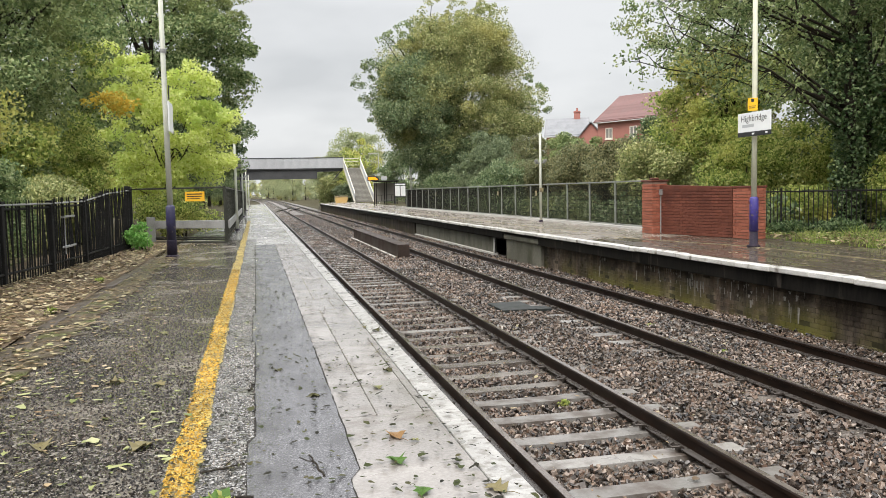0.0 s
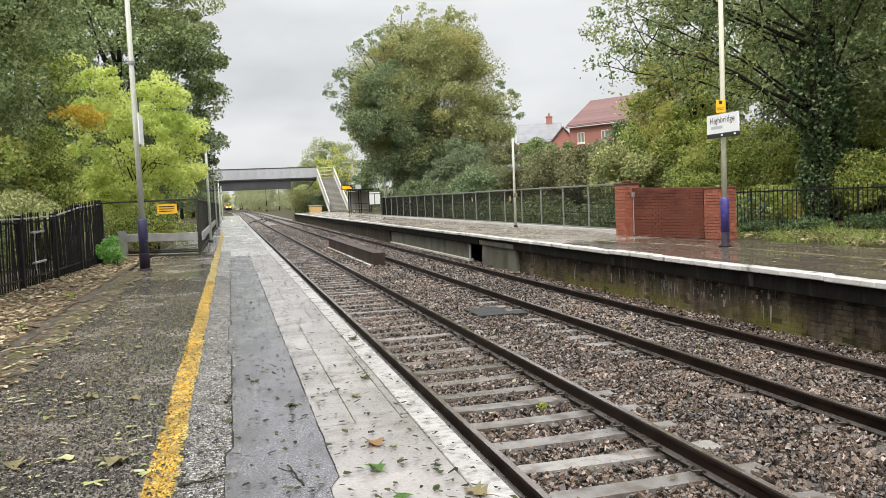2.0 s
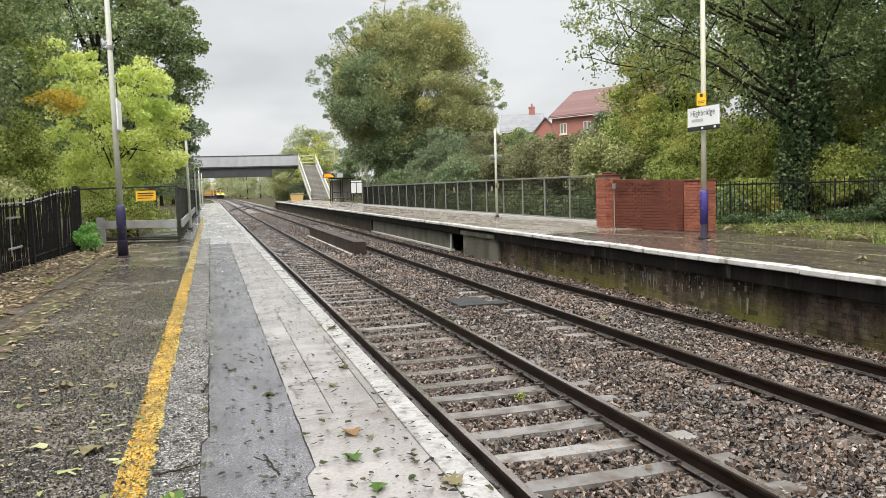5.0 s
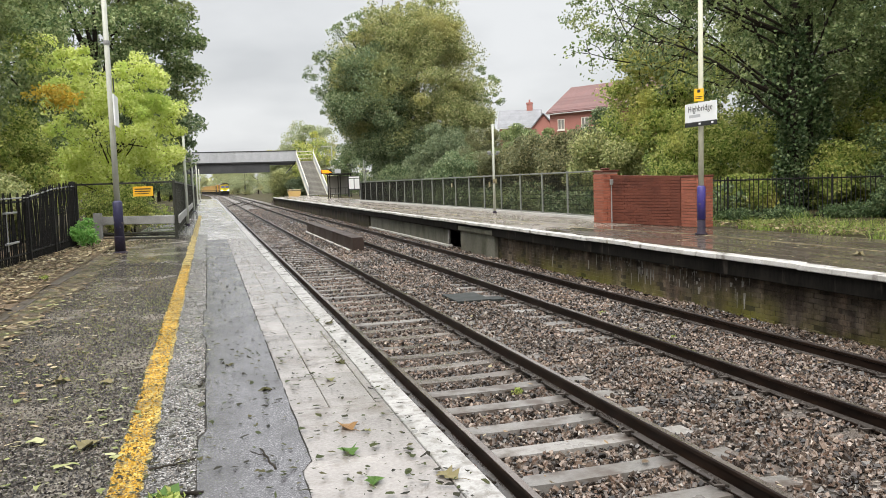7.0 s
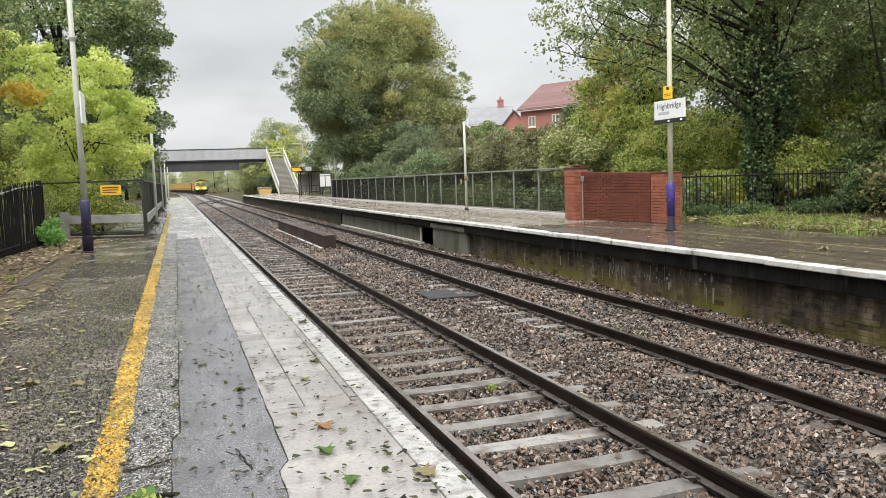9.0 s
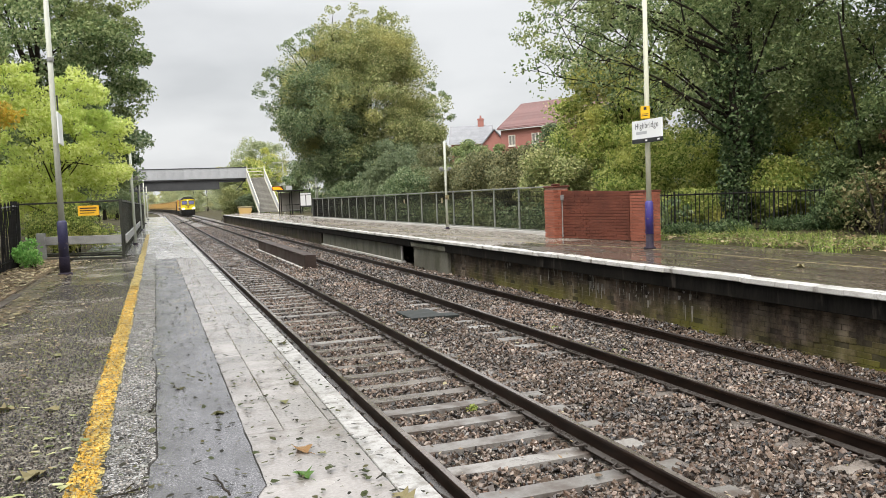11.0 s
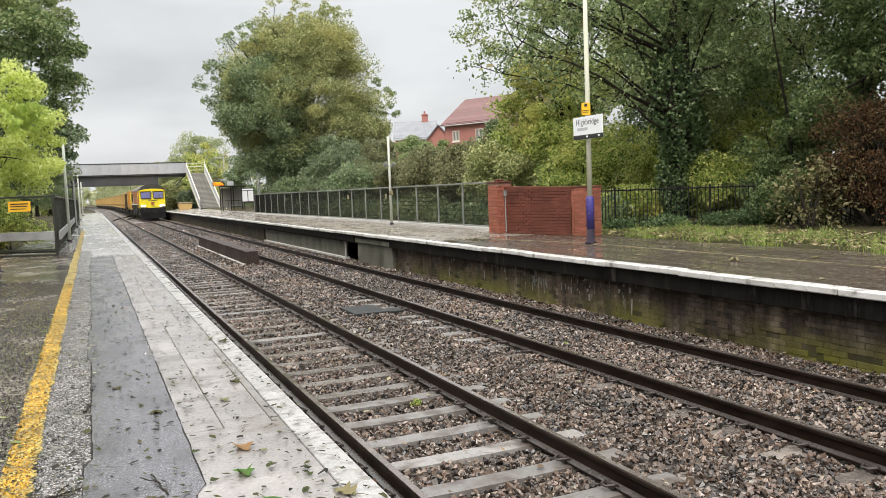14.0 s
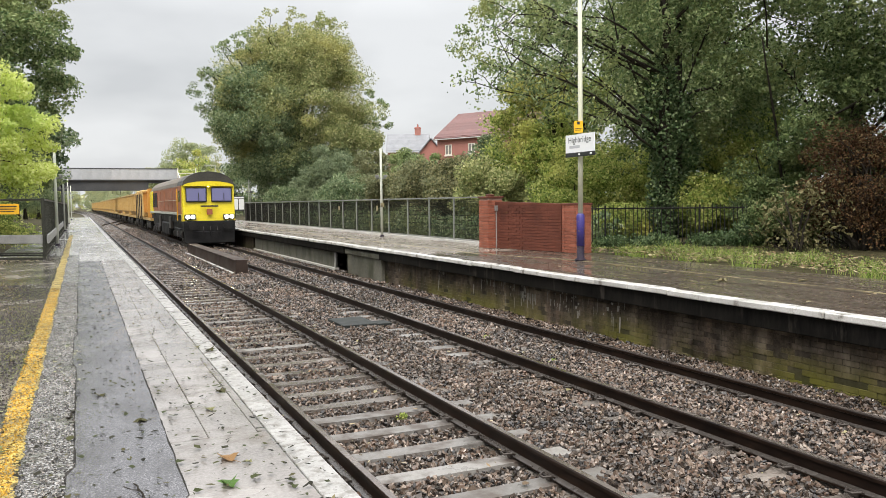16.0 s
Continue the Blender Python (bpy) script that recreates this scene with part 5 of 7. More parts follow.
    tree("roadside_tree", 26, 30, 0, [((0, 0, 6.5), (5.5, 5.5, 6.2), 80, 200, 1.3)], "leaf_olive", 0.24, 0.26, 6, 108, "tall olive green tree behind the fence")
    for i, (x, y, rx, h, lf) in enumerate(((14.8, 21.5, 1.7, 1.9, "leaf_mid"), (17.2, 20.8, 1.6, 1.8, "leaf_mid"), (17.6, 16.0, 1.5, 1.7, "leaf_deep"), (18.2, 13.0, 1.5, 1.8, "leaf_deep"), (16.5, 23.6, 1.9, 2.4, "leaf_mid"), (19.6, 18.6, 2.3, 2.6, "leaf_mid"), (15.0, 19.3, 1.0, 0.8, "leaf_mid"), (16.9, 17.9, 1.2, 1.2, "leaf_mid"))):
        shrub("fence_bush", x, y, 0, (rx, rx, h), lf, 0.13, 40, 230, 0.6, 110 + i, "leafy green bush behind the iron fence", group="fence bushes")
    for i, (x, y, r, h) in enumerate(((15.3, 15.8, 0.9, 0.3), (14.2, 17.0, 0.7, 0.2), (15.6, 15.0, 0.7, 0.5), (13.2, 17.7, 0.6, 0.16))):
        shrub("ivy_mound", x, y, 0, (r, r, h), "leaf_ivy", 0.085, 26, 130, 0.3, 120 + i, "low mound of glossy ivy and leaf litter at the fence", 3, "ivy", "ivy mounds")
    shrub("creeper_bush", 15.7, 14.1, 0, (0.9, 1.0, 1.0), "leaf_deep", 0.09, 36, 110, 0.4, 132, "leafy green bush with creeper beside the bramble", 14)
    shrub("dead_bramble", 16.1, 12.0, 0, (1.3, 2.1, 1.95), "leaf_brown", 0.085, 120, 100, 0.5, 130, "tangled brown dead bramble beside the platform", 110)
    shrub("pale_creeper", 15.0, 13.0, 0, (0.8, 1.6, 1.05), "seed_head", 0.125, 90, 7, 0.3, 131, "creeper with pale seed heads beside the bramble", 12, "creeper")


def build_trees_far():
    for i in range(17):
        y = 128 + i * 17
        s = track_shift(y)
        pr = random.Random(200 + i)
        for side, off in ((-1, 10.5), (1, 11.5)):
            h = pr.uniform(4.0, 5.5) * (1.0 if side < 0 else 1.4)
            # beyond the first three pairs the leaf colour carries the haze
            k = tree("distant_tree", 4.4 + s + side * (off + pr.uniform(-1, 1.5)) + (0 if y < 250 else side * -3), y + pr.uniform(-3, 3), -0.9, [((0, 0, h * 0.9), (4.2, 6.0, h), 34, 90, 1.4)], "leaf_haze_tint" if i > 2 else "leaf_mid", 0.42, 0.2, 3, 210 + i * 2 + (side > 0), "distant green tree beside the railway, further ones paled for haze", group="distant trees")
    # paled leaf colour stands in for haze here too
    tree("pale_tree", 19.0, 150, -0.5, [((0, 0, 8.2), (6.5, 6, 6.2), 70, 130, 1.6), ((-5.5, 0, 5.5), (4.0, 4, 4.2), 36, 120, 1.4)], "leaf_haze_tint", 0.42, 0.3, 6, 260, "tall green tree behind the footbridge, paled for haze")
    shrub("yellowing_bush", 11.2, 124, -1.0, (2.3, 2.0, 3.1), "leaf_turning", 0.3, 36, 120, 1.0, 261, "bush with yellowing leaves beneath the footbridge")
    shrub("green_bush", 13.6, 122, -1.0, (2.6, 2.4, 2.2), "leaf_grey", 0.3, 36, 120, 1.0, 262, "rounded green bush beside the platform end")
    shrub("tall_bush", 16.4, 86.5, 0, (4.4, 2.4, 4.2), "leaf_dark", 0.22, 60, 200, 0.9, 264, "tall dark green bush behind the waiting shelter")
    shrub("green_bush", 19.6, 112, -0.5, (3.0, 3.0, 2.6), "leaf_dark", 0.3, 36, 120, 1.0, 263, "rounded green bush beside the stairs")
    for i, (x, y) in enumerate(((26, 52), (31, 60), (36, 62), (24, 72), (44, 66), (30, 95), (42, 110), (28, 120))):
        shrub("field_bush", x, y, 0.6, (4.0, 4.0, 2.4), "leaf_olive", 0.3, 36, 110, 1.1, 270 + i, "olive green bush in front of the houses", group="field bushes")
    # belt of woods that closes the horizon, with haze put into its pale leaf colour
    rng = np.random.default_rng(290)
    pts = []
    for a in np.arange(0, 360, 1.2):
        d = rng.uniform(420, 520)
        c = np.array([math.cos(radians(a)) * d, math.sin(radians(a)) * d, 4])
        pts.append(c + rng.normal(size=(60, 3)) * (6, 6, 3.2))
    pts = np.concatenate(pts)
    ob = new("distant_woods", leaf_mesh("distant_woods", pts, 3.4, M["leaf_haze_tint"], rng))
    tagged(ob, "belt of distant woods on the horizon, paled for haze", "woods", kind="stuff")


build_trees_west()
build_trees_centre()
build_trees_east()
build_trees_far()

# ---------------------------------------------------------------- posts, signs, fences


def build_lamp_posts():
    p = empty("lamp_post", -1.775, 17.55, 0, label="tall galvanised lamp post with a chipped blue base", category="lamp post", group="lamp posts")
    part("base_plate", lathe([(0.14, 0), (0.14, 0.03), (0.115, 0.05)], 16), M["pole_foot"], p)
    part("foot", lathe([(0.105, 0.03), (0.105, 0.36), (0.10, 0.37)], 16), M["pole_foot"], p, "scuffed dark steel foot", True)
    part("sleeve", lathe([(0.096, 0.36), (0.096, 1.06), (0.07, 1.10)], 16), M["navy"], p, "chipped dark blue painted sleeve", True)
    bm = bmesh.new()
    tube(bm, [(0, 0, 1.08), (-0.005, 0, 3.0), (-0.01, 0, 7.2)], [0.062, 0.056, 0.045], 14)
    part("shaft", bm, M["pole"], p, smooth=True)
    part("band", lathe([(0.066, 4.26), (0.066, 4.34)], 14), M["fence_grey"], p)
    part("lantern", boxes((-0.13, 0.13, -0.6, 0.1, 7.15, 7.28), bev=0.03), M["pole"], p)
    s = part("platform_sign", boxes((0.075, 0.105, -0.36, 0.36, 2.62, 3.24), bev=0.004), M["sign_white"], p, "white platform sign plate seen nearly edge-on")
    part("sign_bracket", boxes((0.03, 0.076, -0.03, 0.03, 2.7, 2.74), (0.03, 0.076, -0.03, 0.03, 3.12, 3.16)), M["fence_grey"], s)
    part("conduit", boxes((0.06, 0.085, -0.02, 0.02, 3.3, 3.6), bev=0.004), M["sign_dark"], p)

    q = empty("sign_post", 9.95, 14.36, 0, label="tall cream lamp post with blue base carrying station signs", category="lamp post", group="lamp posts")
    part("foot", lathe([(0.13, 0), (0.13, 0.03), (0.085, 0.05), (0.085, 0.33)], 16), M["pole_foot"], q, "scuffed dark steel foot", True)
    part("sleeve", lathe([(0.088, 0.32), (0.088, 0.99), (0.06, 1.03)], 16), M["purple"], q, "chipped blue painted sleeve", True)
    bm = bmesh.new()
    tube(bm, [(0, 0, 1.0), (0, 0, 3.0), (-0.01, 0, 7.2)], [0.056, 0.052, 0.042], 14)
    part("shaft", bm, M["pole_cream"], q, smooth=True)
    part("lantern", boxes((-0.13, 0.13, -0.6, 0.1, 7.15, 7.28), bev=0.03), M["pole"], q)
    sg = part("name_board", boxes((-0.52, 0.52, -0.095, -0.065, 2.35, 2.74), bev=0.003), M["sign_white"], q, "white station name board with black lettering")
    sg.matrix_basis = pose(-0.02, -0.13, 0, 0, 0, -89)
    part("board_edge", boxes((-0.52, 0.52, -0.099, -0.062, 2.26, 2.352), bev=0.003), M["sign_dark"], sg, "dark lower band of the board")
    for x in (-0.04, 0.38):
        part("bolt_cover", boxes((x, x + 0.07, -0.104, -0.098, 2.29, 2.325), bev=0.002), M["sign_white"], sg)
    txt = bpy.data.curves.new("lettering", "FONT")
    txt.body, txt.size, txt.extrude = "Highbridge", 0.178, 0.0005
    txt.space_character = 1.06
    txt.align_x = "CENTER"
    txt.materials.append(M["sign_dark"])
    o = new("lettering", txt)
    o.parent = sg
    o.matrix_basis = pose(0.0, -0.0975, 2.565, 90, 0, 0)
    for i, (w, z) in enumerate(((0.38, 2.475),)):
        part("small_print", boxes((-0.37, -0.37 + w, -0.0975, -0.0955, z - 0.03, z + 0.03)), M["sign_grey"], sg, "faded grey line of small print")
    y = part("warning_plate", boxes((-0.095, 0.095, -0.085, -0.065, 2.77, 3.03), bev=0.004), M["sign_yellow"], q, "yellow warning plate")
    y.matrix_basis = pose(-0.03, 0, 0, 0, 0, -45)
    part("plate_symbol", boxes((-0.03, 0.03, -0.089, -0.0855, 2.95, 3.01), bev=0.001), M["sign_dark"], y)
    part("plate_print", boxes((-0.07, 0.07, -0.089, -0.0855, 2.86, 2.872), (-0.07, 0.05, -0.089, -0.0855, 2.825, 2.837)), M["sign_dark"], y)

    c = empty("camera_post", 0, 0, 0, label="slim grey post with small cross arms", category="post", group="slim posts")
    bm = bmesh.new()
    tube(bm, [(0, 0, 0), (0, 0, 3.42)], [0.05, 0.045], 12)
    part("shaft", bm, M["pole"], c, smooth=True)
    part("cross_arm", boxes((-0.2, 0.2, -0.03, 0.03, 2.25, 2.30), bev=0.005), M["fence_grey"], c)
    for s in (-1, 1):
        part("speaker", boxes((s * 0.17 - 0.06, s * 0.17 + 0.06, -0.09, 0.06, 2.30, 2.40), bev=0.015), M["fence_grey"], c)
    part("base_collar", lathe([(0.08, 0), (0.08, 0.04), (0.055, 0.08)], 12), M["pole_foot"], c)
    c.matrix_basis = pose(-0.70, 29.5, 0)
    d = copy_thing(c, pose(10.69, 28.9, 0))
    part("small_plate", boxes((-0.06, 0.09, -0.06, -0.045, 1.15, 1.32), bev=0.003), M["yellow_thin"], d, "small faded yellow notice")
    for x, y in ((-0.75, 47), (-0.75, 66), (-0.75, 88), (-0.9, 103), (12.35, 64), (12.6, 64.6)):
        copy_thing(c, pose(x, y, 0))


def mesh_panel(w, h, step=0.055, t=0.0022):
    """Woven wire in a steel frame, as thin crossed rods."""
    v, f = [], []

    def rod(x0, x1, z0, z1, t):
        k = len(v)
        for y in (-t, t):
            v.extend([(x0, y, z0), (x1, y, z0), (x1, y, z1), (x0, y, z1)])
        f.extend([(k, k + 1, k + 2, k + 3), (k + 7, k + 6, k + 5, k + 4), (k, k + 3, k + 7, k + 4), (k + 1, k + 5, k + 6, k + 2)])
    x = 0.0
    while x <= w:
        rod(x - t, x + t, 0, h, t)
        x += step
    z = 0.0
    while z <= h:
        rod(0, w, z - t, z + t, t)
        z += 0.15
    return raw_mesh("mesh_panel", v, f, M["mesh_wire"])


def railing(name, pts, h, label, post_mat, top_mat, spacing=2.03, lift=0.1, wire=0.0022):
    """A run of steel posts with top and bottom rails and wire mesh between."""
    base = empty(name, pts[0][0], pts[0][1], 0, label=label, category="railing")
    o = Vector((*pts[0], 0))
    for a, b in zip(pts, pts[1:]):
        a, b = Vector((*a, 0)) - o, Vector((*b, 0)) - o
        d = b - a
        k = max(1, round(d.length / spacing))
        ang = math.degrees(math.atan2(d.y, d.x))
        w = d.length / k
        panel = mesh_panel(w - 0.06, h - lift - 0.09, 0.055, wire)
        post = bm_mesh("post", boxes((-0.03, 0.03, -0.03, 0.03, -0.1, h + 0.02), (-0.05, 0.05, -0.05, 0.05, -0.002, 0.012), bev=0.006), post_mat)
        low = bm_mesh("bottom_rail", boxes((0.03, w - 0.03, -0.02, 0.02, lift - 0.02, lift + 0.02), bev=0.004), top_mat)
        up = bm_mesh("top_rail", boxes((0, w, -0.03, 0.03, h - 0.045, h), bev=0.006), top_mat)
        for i in range(k + 1):
            p = a + d * i / k
            part("post", post, None, base).matrix_basis = pose(p.x, p.y, 0, 0, 0, ang)
            if i < k:
                part("top_rail", up, None, base).matrix_basis = pose(p.x, p.y, 0.004, 0, 0, ang)
                part("bottom_rail", low, None, base).matrix_basis = pose(p.x, p.y, 0, 0, 0, ang)
                q = p + d.normalized() * 0.03
                part("mesh_panel", panel, None, base).matrix_basis = pose(q.x, q.y, lift + 0.02, 0, 0, ang)
    return base


def build_railings():
    far = railing("platform_railing", [(11.3, 21.6), (11.3, 60.2)], 1.47, "long dark steel railing with wire mesh panels", M["frame_light"], M["frame_light"], wire=0.0046)
    part("kerb_beam", boxes((-0.14, 0.1, -0.2, 38.7, -0.02, 0.07), bev=0.01), M["ledge"], far, "pale concrete kerb under the railing")
    for y in (9.3, 14.6, 28.0):
        part("notice", boxes((-0.05, -0.035, y, y + 0.18, 1.0, 1.2), bev=0.002), M["yellow_thin"], far, "small faded yellow notice")
    part("end_panel", boxes((-0.06, -0.045, 37.6, 38.3, 0.15, 1.4), bev=0.002), M["black_iron"], far)
    near = railing("bridge_railing", [(-3.42, 23.55), (-0.83, 22.1), (-0.78, 60.5)], 1.52, "dark steel railing with mesh and a grey guard board", M["frame_green"], M["frame_green"], wire=0.001)
    ang = math.degrees(math.atan2(22.1 - 23.55, 2.59))
    b = part("guard_board", boxes((0.75, 2.97, -0.085, -0.035, 0.40, 0.62), bev=0.008), M["fence_grey"], near, "grey metal guard board")
    b.matrix_basis = pose(0, 0, 0, 0, 0, ang)
    b = part("guard_board", boxes((2.66, 2.71, -1.5, 18, 0.40, 0.62), bev=0.008), M["fence_grey"], near, "grey metal guard board")
    s = part("warning_sign", boxes((1.78, 2.38, -0.05, -0.036, 1.14, 1.40), bev=0.003), M["sign_orange"], near, "amber warning sign with dark print")
    s.matrix_basis = pose(0, 0, 0, 0, 0, ang)
    part("sign_print", boxes((1.84, 2.32, -0.054, -0.0505, 1.32, 1.35), (1.84, 2.3, -0.054, -0.0505, 1.26, 1.285), (1.84, 2.25, -0.054, -0.0505, 1.20, 1.22)), M["sign_dark"], s)
    k = part("kick_rail", boxes((0.8, 2.97, -0.06, -0.01, 0.13, 0.18), (0.8, 2.97, -0.10, -0.02, 0.0, 0.05), bev=0.006), M["frame_green"], near, "dark steel rails along the foot of the railing")
    k.matrix_basis = pose(0, 0, 0, 0, 0, ang)
    upright = bm_mesh("upright", boxes((-0.012, 0.012, -0.02, 0.02, 0.05, 1.50)), M["frame_green"])
    for i in range(34):
        part("upright", upright, None, near).matrix_basis = pose(2.605, -1.2 + 0.36 * i, 0)
    g = part("grey_panel", boxes((0.55, 0.8, -0.10, -0.04, 0.02, 0.72), bev=0.005), M["fence_grey"], near)
    g.matrix_basis = pose(0, 0, 0, 0, 0, ang)


def bar_fence(name, pts, label, spacing=0.125, bar=0.011, rails=(0.18, 0.9), light_rail=None, spike=0.12, post=0.045, seed=0, lean=1.5, close=()):
    """Iron bar railings along points (x, y, height); heights blend along the run, and bars stand closer from the named points on."""
    rng = random.Random(seed)
    base = empty(name, pts[0][0], pts[0][1], 0, label=label, category="fence")
    o = Vector((pts[0][0], pts[0][1], 0))
    bars = {}
    for seg, ((x0, y0, h0), (x1, y1, h1)) in enumerate(zip(pts, pts[1:])):
        a, b = Vector((x0, y0, 0)) - o, Vector((x1, y1, 0)) - o
        d = b - a
        n = int(d.length / (spacing * (0.6 if seg in close else 1.0)))
        ang = math.degrees(math.atan2(d.y, d.x))
        for i in range(n):
            t = i / n
            h = round((h0 + (h1 - h0) * t) / 0.04) * 0.04
            if h not in bars:
                bm = bmesh.new()
                tube(bm, [(0, 0, -0.05), (0, 0, h - spike), (0, 0, h)], [bar, bar, bar * 0.25], 5)
                bars[h] = bm_mesh("bar", bm, M["black_iron"])
            p = a + d * t
            part("bar", bars[h], None, base).matrix_basis = pose(p.x, p.y, 0, rng.uniform(-lean, lean), rng.uniform(-lean, lean), 0)
        for r in rails:
            bm = bmesh.new()
            k = 6
            tube(bm, [a + d * (i / k) + Vector((rng.uniform(-.01, .01), rng.uniform(-.01, .01), (h0 + (h1 - h0) * i / k) * r)) for i in range(k + 1)], 0.02, 6)
            part("cross_rail", bm, M["black_iron"], base)
        if light_rail:
            bm = bmesh.new()
            tube(bm, [a + d * (i / 6) + Vector((0.03, -0.03, (h0 + (h1 - h0) * i / 6) * light_rail)) for i in range(7)], 0.016, 6)
            part("pale_rail", bm, M["fence_grey"], base, "pale galvanised pipe along the railings")
        bm = boxes((-post, post, -post, post, -0.1, h0 * 0.97), bev=0.008)
        part("post", bm, M["black_iron"], base).matrix_basis = pose(a.x, a.y, 0, 0, 0, ang)
    return base


def build_fences():
    f = bar_fence("iron_railings", [(-3.85, 4.0, 1.3), (-3.75, 9.0, 1.3), (-3.62, 12.6, 1.3), (-3.38, 14.4, 1.3), (-3.25, 16.4, 1.32), (-3.12, 18.2, 1.48), (-3.0, 20.0, 1.55), (-3.3, 22.6, 1.55)], "old black iron bar railings leaning beside the platform", 0.098, 0.0135, (0.15, 0.88), 0.93, 0.1, seed=4, lean=2.5, close=(4, 5, 6))
    for y, z in ((15.3, 0.95), (15.3, 0.42)):
        part("repair_bar", boxes((0.52, 0.58, y - 4.0 - 0.4, y - 4.0 + 0.45, z, z + 0.035), bev=0.004), M["fence_grey"], f, "pale metal repair bar")
    part("repair_plank", boxes((0.5, 0.53, 11.1, 11.2, 0.3, 0.98), bev=0.004), M["fence_grey"], f, "pale metal repair bar")
    bar_fence("iron_fence", [(11.5, 17.9, 1.2), (13.2, 17.9, 1.2), (15.0, 16.2, 1.2), (16.6, 14.2, 1.2), (17.6, 9.0, 1.2), (18.0, 2.0, 1.2)], "black iron bar fence overgrown with ivy", 0.105, 0.012, (0.12, 0.9), None, 0.09, post=0.024, seed=6, lean=0.6)


# ---------------------------------------------------------------- brick shelter wall


def brick_block(base, x0, x1, y0, y1, h, mat, faces, rng, name="brick", step=0.225, course=0.075):
    """Stretcher courses laid on the named faces of a core."""
    mes = {}
    n = int(h / course)

    def lay(px, py, ang, length, c):
        length = round(length, 2)
        if (length, mat.name) not in mes:
            mes[(length, mat.name)] = bm_mesh(name, boxes((0.004, length - 0.004, -0.012, 0.02, 0.005, course - 0.005), bev=0.003), mat)
        o = part(name, mes[(length, mat.name)], None, base)
        o.matrix_basis = pose(px, py, c * course + 0.0, 0, 0, ang)
    for face in faces:
        L = (y1 - y0) if face in "we" else (x1 - x0)
        for c in range(n):
            s = -step / 2 if c % 2 else 0.0
            while s < L - 0.01:
                a, b = max(s, 0), min(s + step, L)
                if b - a > 0.03:
                    if face == "w":
                        lay(x0, y1 - a, -90, b - a, c)
                    elif face == "s":
                        lay(x0 + a, y0, 0, b - a, c)
                s += step


def build_brick_wall():
    rng = random.Random(31)
    w = empty("brick_wall", 10.42, 20.1, 0, -0, label="red brick parapet wall with two piers and a stained panel", category="brick wall", kind="structure")
    # pier by the railing
    part("pier_core", boxes((0.015, 0.44, -0.55, -0.015, -0.1, 1.41)), M["mortar"], w)
    brick_block(w, 0, 0.45, -0.5625, 0, 1.41, M["red_brick"], "ws", rng)
    part("pier_cap", boxes((-0.03, 0.48, -0.6, 0.03, 1.41, 1.46), bev=0.012), M["dark_brick"], w)
    part("cap_stump", boxes((0.1, 0.3, -0.4, -0.2, 1.46, 1.52), bev=0.02), M["dark_brick"], w)
    # panel between the piers, set back and turned a little
    p = part("panel_core", boxes((0.0, 0.22, -2.6, 0, -0.1, 1.20)), M["dark_mortar"], w, "dark stained brick panel")
    p.matrix_basis = pose(0.24, -0.56, 0, 0, 0, 12.2)
    brick_block(p, -0.016, 0.22, -2.6, 0, 1.2, M["dark_brick"], "w", rng)
    cap = boxes((-0.03, 0.26, -2.6, 0.0, 1.2, 1.31))
    for v in cap.verts:
        if v.co.y < -1 and v.co.z > 1.25:
            v.co.z = 1.235
    part("panel_cap", cap, M["dark_brick"], p, "sloping brick-on-edge coping")
    q = part("end_pier_core", boxes((0.0, 0.4, -0.62, 0, -0.1, 1.20)), M["mortar"], w)
    q.matrix_basis = pose(0.76, -3.16, 0, 0, 0, 4)
    brick_block(q, -0.016, 0.4, -0.64, 0, 1.2, M["red_brick"], "ws", rng)
    part("end_cap", boxes((-0.04, 0.43, -0.66, 0.0, 1.2, 1.25), bev=0.01), M["dark_brick"], q)
    pipe = bmesh.new()
    tube(pipe, [(0.22, -0.62, 0.02), (0.22, -0.62, 1.05)], 0.018, 8)
    part("conduit_pipe", pipe, M["fence_grey"], w)
    part("junction_box", boxes((0.17, 0.27, -0.68, -0.6, 1.05, 1.2), bev=0.008), M["fence_grey"], w)


# ---------------------------------------------------------------- trackside things


def build_trackside():
    g = empty("bridge_girder", 4.80, 26.3, -0.98, label="rust-brown steel girder standing between the tracks", category="girder")
    prof = [(-0.25, 0), (0.25, 0), (0.25, 0.035), (0.205, 0.06), (0.185, 0.42), (0.205, 0.44), (0.205, 0.475), (-0.205, 0.475), (-0.205, 0.44), (-0.185, 0.42), (-0.205, 0.06), (-0.25, 0.035)]
    part("web", prism(prof, 0, 12.6), M["girder"], g)
    part("side_ledge", boxes((-0.34, -0.252, 0.05, 12.5, 0.0, 0.075), bev=0.01), M["ledge"], g, "pale concrete ledge")
    c = empty("cover_board", 4.60, 14.05, -0.93, 0, label="dark square cover board lying on the ballast", category="cover board")
    b = part("board", boxes((-0.33, 0.33, -0.5, 0.5, -0.02, 0.035), bev=0.008), M["cover"], c)
    part("board_lip", boxes((0.30, 0.62, -0.48, -0.1, -0.03, 0.02), bev=0.006), M["cover"], c)
    h = empty("cable_trough", 8.5, 27, -0.98)
    tagged(h, "rusty pipe lying along the foot of the platform", "pipe")
    bm = bmesh.new()
    tube(bm, [(-0.25, -0.6, 0.16), (-0.25, 6, 0.16), (-0.25, 13, 0.16)], 0.05, 8)
    part("pipe", bm, M["rail"], h)


# ---------------------------------------------------------------- footbridge


